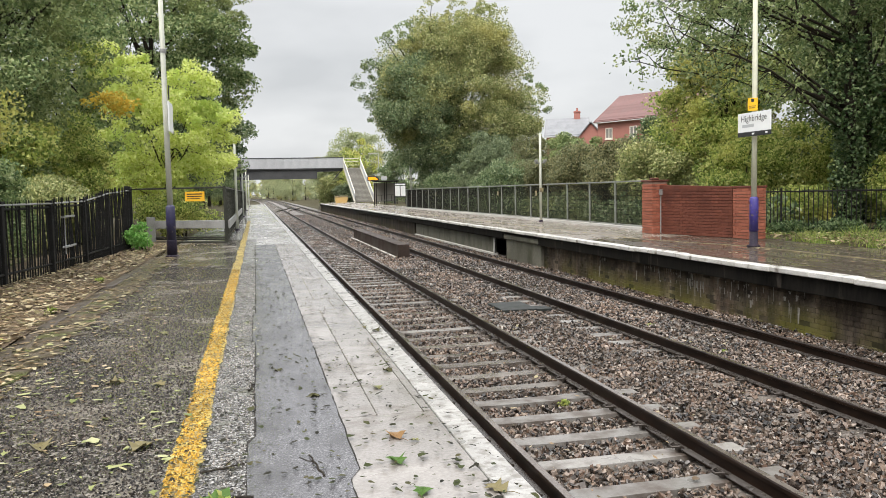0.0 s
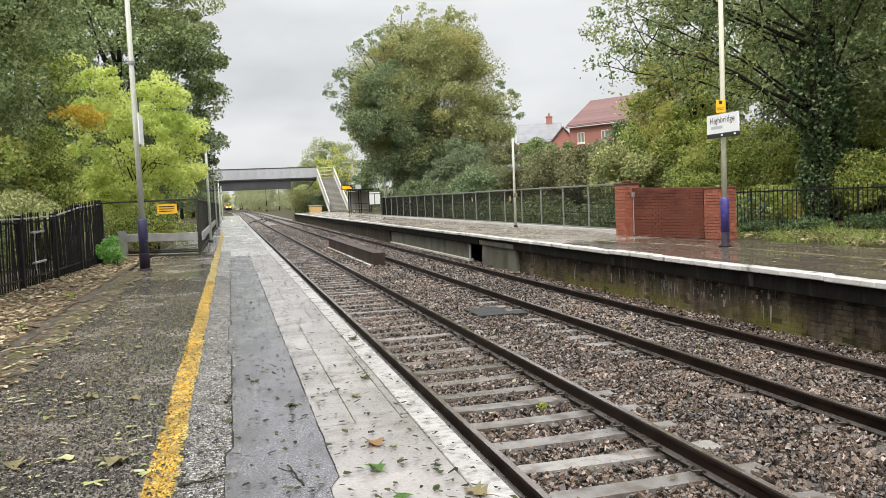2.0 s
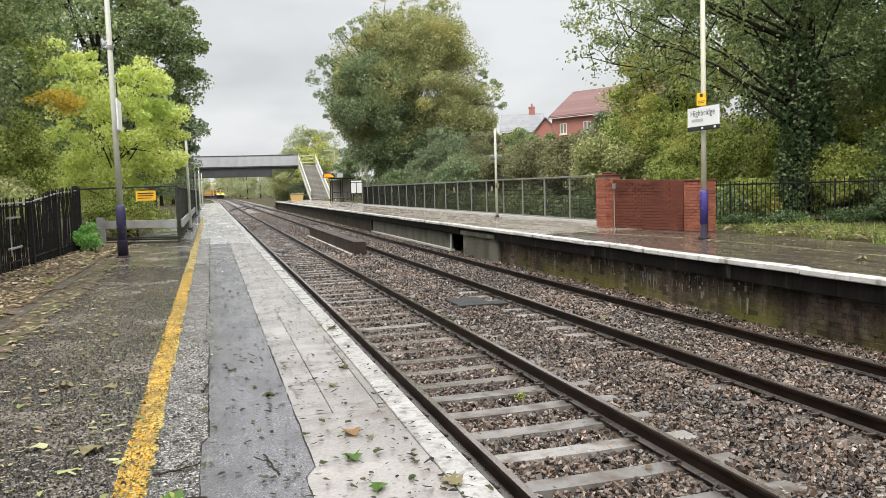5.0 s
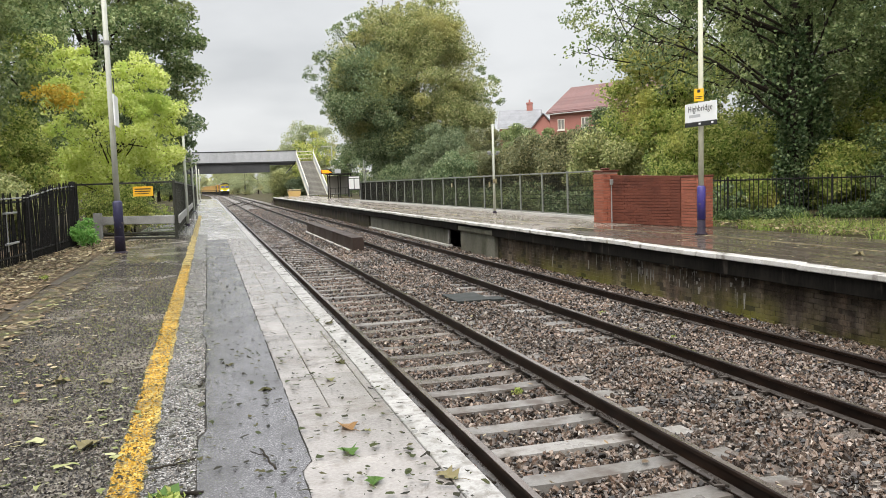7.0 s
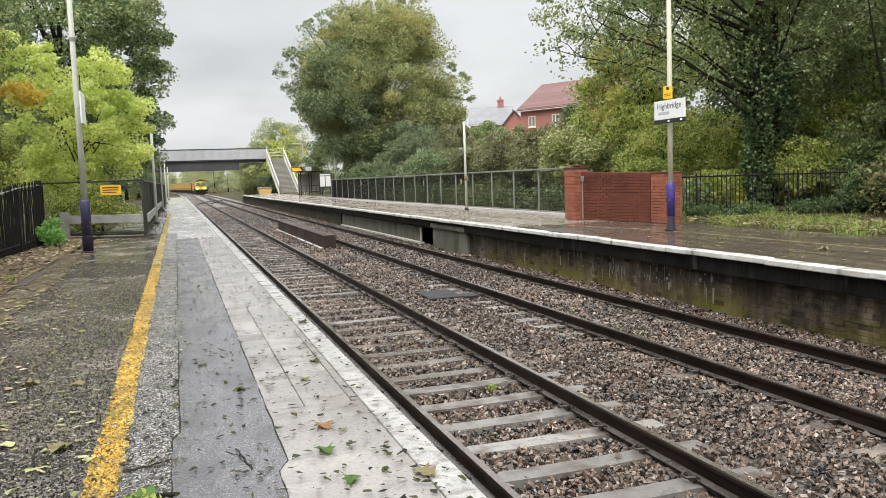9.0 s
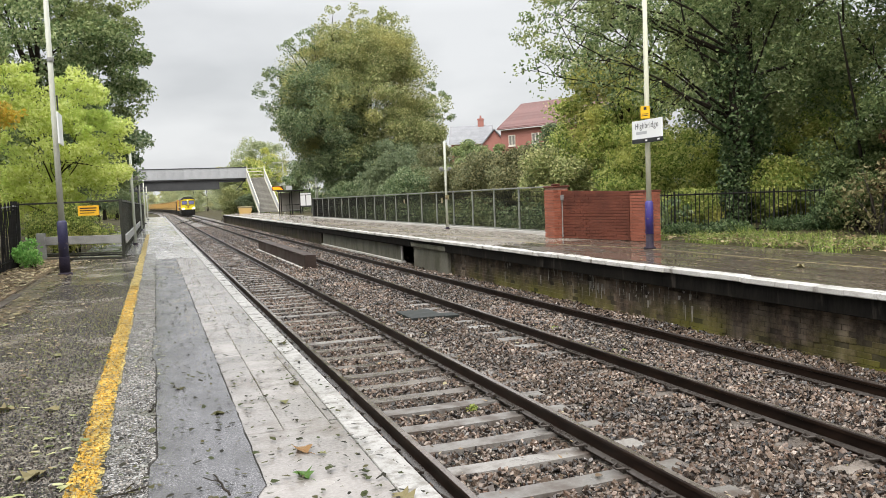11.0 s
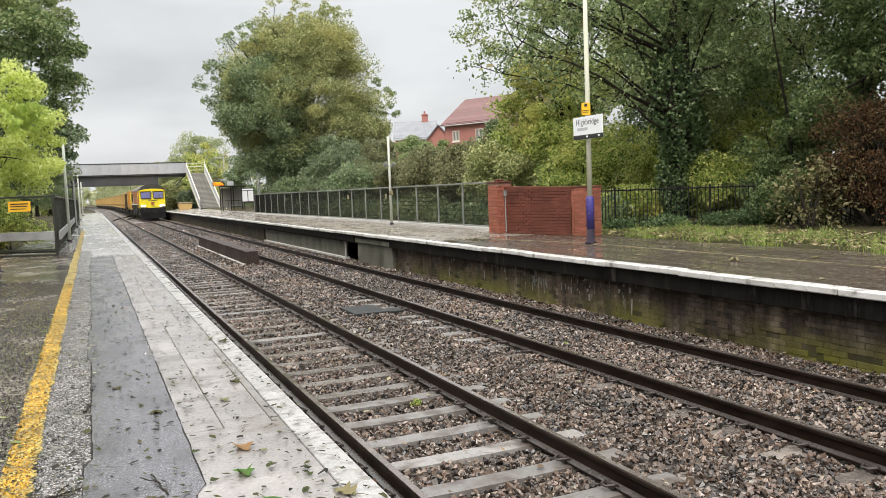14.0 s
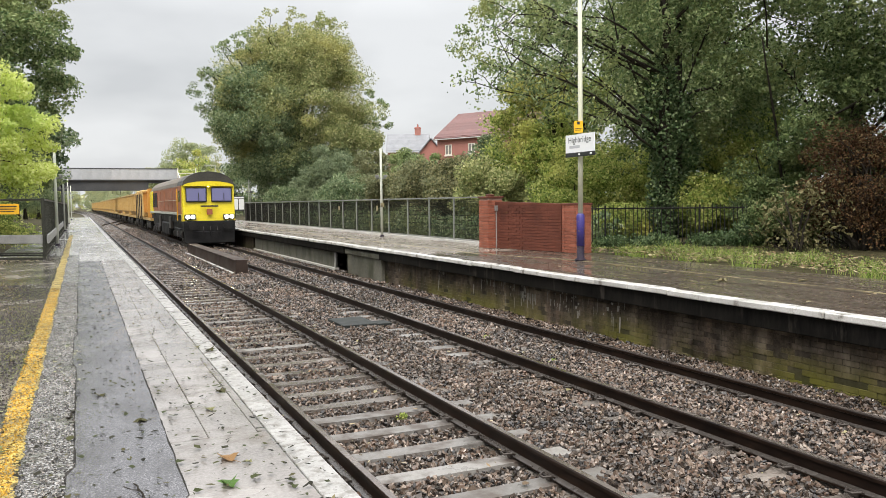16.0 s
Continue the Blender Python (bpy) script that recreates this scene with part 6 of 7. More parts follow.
def build_footbridge():
    y0 = 118.0
    b = empty("footbridge", 0, y0, 0, label="grey panelled footbridge with cream stairs over the tracks", category="footbridge")
    n = 13
    x0, x1 = -3.2, 12.75
    w = (x1 - x0) / n
    me = bm_mesh("parapet_panel", boxes((0.01, w - 0.01, -0.02, 0.02, 4.98, 6.42), (0.0, 0.05, -0.05, 0.02, 4.95, 6.44), bev=0.004), M["bridge_panel"])
    for yy in (0, 2.2):
        for i in range(n):
            part("parapet_panel", me, None, b).matrix_basis = pose(x0 + i * w, yy, 0)
        part("parapet_rail", boxes((x0, x1, yy - 0.06, yy + 0.06, 6.42, 6.55), bev=0.01), M["bridge_dark"], b)
    part("deck", boxes((x0, x1, 0.05, 2.15, 4.8, 4.97)), M["bridge_dark"], b)
    part("girder", boxes((-3.2, 8.9, 0.3, 0.42, 3.5, 4.8), (-3.2, 8.9, 0.2, 0.52, 3.46, 3.52), (-3.2, 8.9, 1.8, 1.92, 3.5, 4.8), (-3.2, 8.9, 1.7, 2.02, 3.46, 3.52), (8.9, 12.6, 0.3, 0.42, 4.45, 4.8)), M["bridge_dark"], b, "deep dark steel girder")
    for x in (-2.2, 14.2):
        for yy in (0.3, 1.8):
            part("leg", boxes((x, x + 0.3, yy, yy + 0.3, -1.2, 4.8)), M["bridge_dark"], b)
    br = prism([(0, 0), (0.18, 0), (1.6, 1.55), (1.42, 1.55)], 0.3, 0.45)
    part("brace", br, M["bridge_dark"], b).matrix_basis = pose(11.1, 0, 3.2)
    # stairs descend towards the camera side along the platform
    sx0, sx1, run, rise = 12.75, 15.35, 12.6, 4.97
    k = 28
    st = part("staircase", boxes((sx0, sx1, -0.1, 2.2, 4.85, 4.97)), M["stair"], b, "cream and grey staircase")
    tread = bm_mesh("tread", boxes((sx0 + 0.05, sx1 - 0.05, 0, 0.46, -0.16, 0), bev=0.006), M["stair"])
    riser = bm_mesh("riser", boxes((sx0 + 0.06, sx1 - 0.06, -0.012, -0.002, -0.17, -0.04)), M["riser"])
    for i in range(k):
        zt = 4.97 - rise * (i + 1) / (k + 1)
        part("tread", tread, None, st).matrix_basis = pose(0, -0.45 * (i + 1), zt)
        part("riser", riser, None, st).matrix_basis = pose(0, -0.45 * (i + 1), zt)
    slope = math.degrees(math.atan2(rise, run))
    for x in (sx0, sx1 - 0.12):
        s = prism([(0, -0.35), (0.12, -0.35), (0.12, 0.1), (0, 0.1)], 0, 13.6, pose(0, 0, 0))
        part("stringer", s, M["bridge_cream"], st).matrix_basis = Matrix.Translation((x, -12.7, 0.05)) @ pose(0, 0, 0, slope)
        s = prism([(0, 0), (0.1, 0), (0.1, 0.1), (0, 0.1)], 0, 13.6)
        part("handrail", s, M["bridge_cream"], st).matrix_basis = Matrix.Translation((x, -12.7, 1.15)) @ pose(0, 0, 0, slope)
        s = prism([(0.03, 0), (0.07, 0), (0.07, 0.9), (0.03, 0.9)], 0, 13.6)
        part("side_sheet", s, M["bridge_panel"], st).matrix_basis = Matrix.Translation((x, -12.7, 0.2)) @ pose(0, 0, 0, slope)
    for z in (5.4, 5.9, 6.4):
        part("landing_rail", boxes((sx0, sx1, 2.1, 2.2, z, z + 0.08)), M["bridge_cream"], st)
    for x in (sx0, sx1 - 0.1):
        part("landing_post", boxes((x, x + 0.12, -0.1, 0.05, 4.9, 6.6)), M["bridge_cream"], st)
    # display and shelter on the far platform
    d = empty("departure_display", 12.9, 88, 0, label="amber departure display on a slim post", category="display")
    part("post", boxes((0.5, 0.6, 0, 0.1, 0, 5.6), bev=0.01), M["pole"], d)
    part("lamp_arm", boxes((-0.6, 0.6, 0, 0.08, 5.55, 5.63)), M["pole"], d)
    part("case", boxes((-0.75, 0.5, -0.1, 0.2, 2.55, 3.05), bev=0.02), M["sign_dark"], d)
    for z in (2.63, 2.75, 2.87):
        part("screen_line", boxes((-0.68, 0.42 - (z - 2.6), -0.112, -0.1, z, z + 0.085)), M["led"], d, "glowing amber line of text")
    nb = empty("notice_board", 13.86, 77.2, 0, label="white notice board with two poster panels on posts", category="notice board")
    for x in (-0.5, 0.5):
        part("post", boxes((x - 0.03, x + 0.03, -0.03, 0.03, -0.1, 2.1), bev=0.005), M["bridge_dark"], nb)
    fr = part("board_frame", boxes((-0.56, 0.56, -0.07, -0.031, 0.72, 2.12), bev=0.01), M["bridge_dark"], nb)
    for x in (-0.28, 0.28):
        part("poster", boxes((x - 0.24, x + 0.24, -0.08, -0.0705, 0.85, 1.85)), M["sign_white"], fr, "white poster panel")
    part("header_band", boxes((-0.52, 0.52, -0.08, -0.0705, 1.92, 2.06)), M["sign_white"], fr)
    s = empty("waiting_shelter", 11.75, 79.2, 0, label="small dark framed waiting shelter with glass sides", category="shelter")
    for x in (0, 1.05, 2.1):
        for y in (0, 1.4):
            part("post", boxes((x, x + 0.08, y, y + 0.08, 0, 2.3)), M["black_iron"], s)
    part("roof", boxes((-0.15, 2.33, -0.15, 1.6, 2.3, 2.42), bev=0.02), M["black_iron"], s)
    part("glass_panel", boxes((0.08, 2.1, 1.42, 1.44, 0.3, 2.2)), M["house_glass"], s)
    part("bench", boxes((0.2, 2.0, 0.9, 1.3, 0.42, 0.48)), M["fence_grey"], s)
    part("low_rail", boxes((0.08, 2.1, 0.02, 0.06, 0.95, 1.0), (0.08, 2.1, 0.02, 0.06, 0.35, 0.39), (0.55, 0.58, 0.02, 0.06, 0.39, 0.95), (1.55, 1.58, 0.02, 0.06, 0.39, 0.95)), M["black_iron"], s)
    part("shelter_sign", boxes((0.55, 1.15, -0.1, -0.06, 2.45, 2.85), bev=0.01), M["sign_grey"], s, "pale sign standing on the roof edge")
    gb = empty("grit_bin", 10.75, 103, 0, label="yellow plastic grit bin on the platform", category="grit bin")
    part("bin", prism([(-0.7, 0), (0.7, 0), (0.85, 0.7), (-0.85, 0.7)], 0, 0.8), M["wagon"], gb)
    part("lid", boxes((-0.9, 0.9, -0.05, 0.85, 0.7, 0.9), bev=0.04), M["yellow_thin"], gb)


# ---------------------------------------------------------------- houses


def house(name, x, y, z, w, d, eave, ridge, rz, wall, roof, label, wins, chimney=None):
    """A gabled house; ridge along local x, front to -y."""
    h = empty(name, x, y, z, rz, label=label, category="house")
    bm = bmesh.new()
    prof = [(0, 0), (d, 0), (d, eave), (d / 2, ridge - 0.1), (0, eave)]
    prism([(a, b) for a, b in prof], 0, w, Matrix(((0, 1, 0, 0), (1, 0, 0, 0), (0, 0, 1, 0), (0, 0, 0, 1))), bm)
    part("wall", bm, wall, h)
    ang = math.degrees(math.atan2(ridge - eave, d / 2))
    L = math.hypot(ridge - eave, d / 2) + 0.35
    for side in (0, 1):
        rf = part("roof", boxes((-0.3, w + 0.3, 0, L, 0, 0.08)), roof, h)
        m = pose(0, 0, ridge, 0, 0, 0) @ Matrix.Translation((0, d / 2, 0))
        rf.matrix_basis = m @ (pose(0, 0, 0, 180 + ang, 0, 0) @ Matrix.Diagonal((1, 1, -1, 1)) if side == 0 else pose(0, 0, 0, -ang, 0, 0))
        n = int(L / 0.32)
        for i in range(n):
            part("tile_course", boxes((-0.3, w + 0.3, i * 0.32, i * 0.32 + 0.33, 0.08, 0.105 + 0.012), bev=0.0), roof, rf)
    part("gutter", boxes((-0.25, w + 0.25, -0.42, -0.28, eave - 0.30, eave - 0.20), bev=0.02), M["ledge"], h)
    for wx, wz, ww, wh in wins:
        wn = part("window", boxes((wx, wx + ww, -0.03, 0.05, wz, wz + wh)), M["house_glass"], h)
        part("frame", boxes((wx - 0.07, wx, -0.06, 0.02, wz, wz + wh), (wx + ww, wx + ww + 0.07, -0.06, 0.02, wz, wz + wh), (wx, wx + ww, -0.06, 0.02, wz + wh - 0.07, wz + wh), (wx, wx + ww, -0.06, 0.02, wz, wz + 0.07), (wx + ww / 2 - 0.04, wx + ww / 2 + 0.04, -0.06, 0.02, wz + 0.07, wz + wh - 0.07)), M["window_white"], wn)
        part("sill", boxes((wx - 0.12, wx + ww + 0.12, -0.12, 0.0, wz - 0.14, wz), bev=0.01), M["window_white"], wn)
    if chimney:
        cx, cy = chimney
        c = part("chimney", boxes((cx, cx + 0.8, cy, cy + 0.6, ridge - 1.2, ridge + 1.0), (cx - 0.06, cx + 0.86, cy - 0.06, cy + 0.66, ridge + 0.8, ridge + 0.92)), wall, h)
        part("chimney_pot", lathe([(0.14, 0), (0.11, 0.4)], 10), wall, c).matrix_basis = pose(cx + 0.4, cy + 0.3, ridge + 1.0)
    return h


def build_houses():
    house("brick_house", 34.0, 75.2, 0.0, 12.5, 8.4, 8.0, 10.7, -62, M["house_brick"], M["roof_red"], "red brick house with a red tiled roof",
          [(1.1, 6.15, 0.7, 1.05), (4.0, 6.15, 0.7, 1.05), (7.4, 6.15, 0.7, 1.05), (10.4, 6.15, 0.7, 1.05), (1.1, 3.2, 0.85, 1.3), (4.0, 3.2, 0.85, 1.3)])
    house("brick_house", 37.9, 100, 0.0, 5.2, 5, 8.3, 10.6, -26, M["house_brick"], M["roof_grey"], "red brick house with a grey slate roof and chimney", [], chimney=(3.5, 2.2))
    house("brick_house", 43.0, 93, 0.0, 4.0, 3.4, 7.5, 9.5, 66, M["house_brick"], M["roof_grey"], "small brick gable wing with a grey slate roof", [])


build_lamp_posts()
build_railings()
build_fences()
build_trackside()
build_footbridge()
build_houses()

# ---------------------------------------------------------------- litter and markings


def build_yellow_far():
    strip("far_yellow_line", 9.9, 9.97, -5, 14.6, 0.001, M["yellow_thin"], "faded thin yellow line on the far platform", 0.01, 0.01, 0.4, seed=12, thick=0.004)
    strip("far_yellow_line", 9.12, 9.20, 17.6, 60, 0.001, M["yellow_thin"], "faded thin yellow line on the far platform", 0.01, 0.01, 0.4, seed=13, thick=0.004)
    ob = strip("far_yellow_line", -0.035, 0.035, 0, 3.2, 0.001, M["yellow_thin"], "faded thin yellow line on the far platform", 0.01, 0.01, 0.4, seed=14, thick=0.004)
    ob.matrix_basis = pose(9.93, 14.6, 0, 0, 0, 13.5)


def build_litter():
    rng = np.random.default_rng(55)

    def scatter(name, k, xr, yr, z, size, mat, label, flat=0.92, power=1.0):
        x = rng.uniform(*xr, k)
        y = yr[0] + (yr[1] - yr[0]) * rng.uniform(size=k) ** power
        pts = np.stack([x, y, z + rng.uniform(0.002, 0.014, k)], 1)
        # curled six-sided scraps
        s = size * rng.uniform(0.35, 1.5, k)
        an = np.sort(rng.uniform(0, 2 * np.pi, (k, 6)), 1) * 0.4 + np.arange(6) * (np.pi / 3) * 0.6
        th = rng.uniform(0, 2 * np.pi, k)[:, None]
        rad = s[:, None] * rng.uniform(0.15, 0.75, (k, 6))
        u, w = rad * np.cos(an), rad * np.sin(an) * rng.uniform(0.3, 0.85, k)[:, None]
        lift = (1 - flat) * (rng.uniform(0, 1.3, (k, 1)) * u + rng.uniform(0, 1.5, (k, 1)) * np.abs(w))
        vx, vy = pts[:, :1] + u * np.cos(th) - w * np.sin(th), pts[:, 1:2] + u * np.sin(th) + w * np.cos(th)
        vv = np.stack([vx, vy, np.maximum(pts[:, 2:] + lift, z + 0.002)], -1).reshape(-1, 3)
        ob = new(name, raw_mesh(name, vv, np.arange(k * 6).reshape(-1, 6), mat))
        tagged(ob, label, "leaf litter", kind="stuff")
    scatter("leaf_litter", 12000, (-3.9, -2.15), (4, 22), 0.05, 0.078, M["litter"], "brown and yellow leaves fallen on the soil strip", 0.75)
    scatter("leaf_litter", 2600, (-2.15, -1.65), (3, 22), 0.010, 0.06, M["litter"], "brown and yellow leaves fallen on asphalt", 0.85)
    scatter("leaf_litter", 1300, (-1.65, -0.9), (3, 22), 0.006, 0.045, M["litter"], "scattered brown leaves on asphalt", 0.85)
    scatter("leaf_litter", 620, (-1.9, -0.4), (2.4, 22), 0.004, 0.04, M["litter_green"], "green and yellow leaves fallen on asphalt", 0.88, 1.4)
    scatter("leaf_litter", 1250, (-0.33, 0.42), (2.6, 22), 0.013, 0.034, M["litter_dark"], "small dark wet leaves on the tarmac", 0.75, 1.3)
    scatter("leaf_litter", 1500, (0.42, 1.08), (2.6, 22), 0.012, 0.034, M["litter_dark"], "small dark wet leaves on the paving slabs", 0.75, 1.3)
    scatter("twig_litter", 700, (-1.9, 0.0), (2.6, 18), 0.005, 0.03, M["litter_dark"], "scraps of twig and leaf on asphalt", 0.9, 1.3)
    scatter("leaf_litter", 600, (8.1, 11.4), (4, 22), 0.004, 0.075, M["litter"], "leaves fallen on the far platform", 0.9)
    scatter("leaf_litter", 500, (1.3, 8.0), (4, 16), -0.95, 0.05, M["litter"], "leaves fallen between the stones", 0.6)
    scatter("leaf_litter", 5200, (11.6, 16.4), (5, 18), 0.05, 0.09, M["litter"], "leaves fallen on the grass verge", 0.6)
    scatter("leaf_litter", 120, (-1.9, -0.42), (3.2, 6.2), 0.006, 0.058, M["sprig"], "pale green sprigs torn off by the wind", 0.8)
    scatter("leaf_litter", 60, (-0.4, 0.0), (6.4, 8.2), 0.006, 0.035, M["sprig"], "pale green sprigs torn off by the wind", 0.8)
    scatter("leaf_litter", 90, (-2.0, -1.2), (5.0, 11.0), 0.008, 0.06, M["sprig"], "pale green sprigs torn off by the wind", 0.8)
    scatter("leaf_litter", 420, (-0.47, -0.29), (2.8, 18), 0.009, 0.03, M["litter_dark"], "dark scraps on the yellow line", 0.9, 1.3)
    # loose grit standing proud of the asphalt
    for nm, k, xr, yr, sz, mat, lab in (("asphalt_grit", 52000, (-2.03, -0.47), (2.3, 15.0), 0.0085, M["grit"], "coarse stone grit of the worn asphalt"), ("asphalt_grit", 26000, (-2.03, -0.47), (2.3, -5.0), 0.0095, M["grit"], "coarse stone grit of the worn asphalt"), ("strip_grit", 13000, (-0.33, -0.05), (2.3, 15.0), 0.0075, M["grit_pale"], "pale grit of the worn strip"), ("paint_grit", 8000, (-0.455, -0.325), (2.3, 14.0), 0.008, M["paint_grit"], "yellow painted grit of the safety line")):
        px = rng.uniform(*xr, k)
        py = yr[0] + (yr[1] - yr[0]) * rng.uniform(size=k) ** 2.3
        tet = np.array([(-0.9, -0.6, -0.2), (0.9, -0.6, -0.2), (0.0, 1.0, -0.2), (0.0, 0.0, 0.75)])
        sc = sz * rng.uniform(0.5, 1.4, k)
        an = rng.uniform(0, 2 * np.pi, k)
        jit = tet[None] * (1 + rng.uniform(-0.4, 0.4, (k, 4, 3)))
        jit[:, 3, :2] += rng.uniform(-0.5, 0.5, (k, 2))
        rx = jit[..., 0] * np.cos(an)[:, None] - jit[..., 1] * np.sin(an)[:, None]
        ry = jit[..., 0] * np.sin(an)[:, None] + jit[..., 1] * np.cos(an)[:, None]
        vv = np.stack([px[:, None] + rx * sc[:, None], py[:, None] + ry * sc[:, None], (0.006 if nm == "paint_grit" else 0.001) + jit[..., 2] * sc[:, None]], -1)
        ff = (np.arange(k)[:, None, None] * 4 + np.array([(0, 1, 3), (1, 2, 3), (2, 0, 3)])[None]).reshape(-1, 3)
        tagged(new(nm, raw_mesh(nm, vv.reshape(-1, 3), ff, mat)), lab, "grit", kind="stuff")
    # larger single leaves
    spots = ((-1.14, 4.35, 0.17, "litter", 20), (-0.62, 4.2, 0.15, "litter", -30), (-1.0, 5.75, 0.13, "litter", 80), (0.60, 3.62, 0.125, "leaf_torn", 10), (0.74, 3.9, 0.06, "litter_green", 60), (0.86, 5.5, 0.09, "litter_dark", 40), (0.64, 3.2, 0.11, "leaf_torn", -20), (0.95, 3.15, 0.13, "litter", 30), (0.10, 5.78, 0.10, "litter_dark", 15), (0.30, 4.95, 0.10, "litter_dark", 100), (1.03, 7.18, 0.12, "litter_dark", 10), (0.95, 7.4, 0.08, "litter_green", 0), (0.72, 5.05, 0.10, "litter_green", 10), (0.66, 4.0, 0.13, "leaf_crisp", 15), (-0.22, 3.35, 0.16, "leaf_torn", 70), (-1.35, 6.6, 0.12, "litter", 12), (-0.7, 5.6, 0.11, "litter", 50), (9.2, 9.4, 0.2, "litter", 30), (10.3, 8.8, 0.16, "litter", 80), (-1.5, 8.2, 0.13, "litter", 10), (-1.2, 9.4, 0.12, "litter", 50), (-0.9, 7.7, 0.10, "litter_green", 66))
    for i, (x, y, s, mt, rz) in enumerate(spots):
        bm = bmesh.new()
        rim = [(0, -0.5), (0.16, -0.36), (0.36, -0.26), (0.22, -0.05), (0.42, 0.14), (0.18, 0.2), (0.0, 0.55), (-0.18, 0.2), (-0.42, 0.14), (-0.22, -0.05), (-0.36, -0.26), (-0.16, -0.36)]
        pr = random.Random(i)
        c = bm.verts.new((0, 0, 0.02 * s))
        vs = [bm.verts.new((a * s, b * s, abs(a) * s * pr.uniform(0.2, 0.9))) for a, b in rim]
        for k in range(len(vs)):
            bm.faces.new((c, vs[k], vs[(k + 1) % len(vs)]))
        tube(bm, [(0, -0.45 * s, 0.004), (0.05 * s, -0.75 * s, 0.01), (0.12 * s, -0.95 * s, 0.006)], 0.012 * s, 4)
        ob = new("fallen_leaf", bm_mesh("fallen_leaf", bm, M[mt]))
        ob.matrix_basis = pose(x, y, 0.008, 0, 0, rz)
        tagged(ob, {"litter": "pale yellowing leaf lying on the wet platform", "litter_green": "torn green leaf lying on the wet platform", "litter_dark": "small dark wet leaf lying on the platform", "leaf_crisp": "crumpled brown leaf lying on a paving slab", "leaf_torn": "fresh torn green leaf on the wet platform"}[mt], "leaf", "fallen leaves")
    # fallen twigs
    for i, (x, y, L, rz) in enumerate(((-2.18, 8.03, 0.87, 42), (-0.1, 5.2, 0.3, 80), (5.0, 8.3, 0.5, 60), (0.25, 3.5, 0.3, 100), (-0.3, 3.7, 0.22, 20))):
        pr = random.Random(i + 70)
        bm = bmesh.new()
        tube(bm, limb_path((0, 0, 0), (L, 0, 0.0), pr, 0.05), [k * (1.8 if i == 0 else 1.0) for k in (0.006, 0.006, 0.0055, 0.005, 0.0045, 0.004, 0.003)], 5)
        tube(bm, limb_path((L * 0.5, 0, 0.01), (L * 0.8, L * 0.2, 0.02), pr, 0.05), 0.0025, 4)
        ob = new("fallen_twig", bm_mesh("fallen_twig", bm, M["twig_pale"] if i == 0 else M["bark"]))
        ob.matrix_basis = pose(x, y, 0.012 if x < 2 else -0.93, 0, 0, rz)
        tagged(ob, "bare brown twig blown on to the ground", "twig", "fallen twigs")
    # verge grass
    k = 17000
    x = rng.uniform(11.5, 16.5, k)
    y = rng.uniform(4.5, 19, k)
    keep = x < 15.2 - (y - 12) * 0.12 + rng.normal(0, 0.4, k)
    keep &= x > 11.75 - np.clip(9 - y, 0, 4) * 0.25 + 0.2 * np.sin(y * 2.1)
    x, y = x[keep], y[keep]
    tuft = np.array([noise.noise(Vector((a * 1.1, b * 1.1, 7))) for a, b in zip(x, y)])
    sel = tuft > rng.uniform(-0.35, 0.25, len(x))
    x, y, tuft = x[sel], y[sel], tuft[sel]
    h = rng.uniform(0.04, 0.2, len(x)) * (0.7 + 1.6 * np.clip(tuft, 0, 1))
    bx, by = rng.normal(0, 0.5, len(x)) * h, rng.normal(0, 0.5, len(x)) * h
    a = rng.uniform(0, np.pi, len(x))
    wx, wy = np.cos(a) * 0.009, np.sin(a) * 0.009
    z0 = np.full(len(x), -0.06)
    v = np.stack([np.stack([x - wx, y - wy, z0], 1), np.stack([x + wx, y + wy, z0], 1), np.stack([x + bx, y + by, h], 1)], 1).reshape(-1, 3)
    ob = new("verge_grass", raw_mesh("verge_grass", v, np.arange(len(v)).reshape(-1, 3), M["grass"]))
    tagged(ob, "rough green grass on the verge beside the fence", "grass", kind="stuff")
    # low weeds and ivy that creep over the verge
    k = 30000
    x, y = rng.uniform(11.6, 17.5, k), rng.uniform(4.0, 18.0, k)
    tuft = np.array([noise.noise(Vector((a * 0.9, b * 0.9, 21))) for a, b in zip(x, y)])
    sel = (tuft > rng.uniform(-0.4, 0.3, k)) & (x > 11.9 - np.clip(9 - y, 0, 4) * 0.25)
    x, y, tuft = x[sel], y[sel], tuft[sel]
    pts = np.stack([x, y, 0.02 + rng.uniform(0, 1, len(x)) * (0.05 + 0.22 * np.clip(tuft, 0, 1))], 1)
    ob = new("verge_weeds", leaf_mesh("verge_weeds", pts, 0.052, M["leaf_weed"], rng, flat=0.45, spread=0.5))
    tagged(ob, "low green weeds and creeping ivy on the verge", "weeds", kind="stuff")
    # undergrowth that fills the foot of the far railing
    k = 22000
    x, y = rng.uniform(11.7, 14.2, k), rng.uniform(18.2, 62, k)
    top = 0.25 + 1.0 * np.clip(np.array([noise.noise(Vector((a, b * 0.6, 33))) for a, b in zip(x, y)]) + 0.45, 0, 1)
    pts = np.stack([x, y, rng.uniform(0, 1, k) * top], 1)
    ob = new("railing_undergrowth", leaf_mesh("railing_undergrowth", pts, 0.15, M["leaf_dark"], rng, spread=0.5))
    tagged(ob, "dark green undergrowth at the foot of the railing", "undergrowth", kind="stuff")
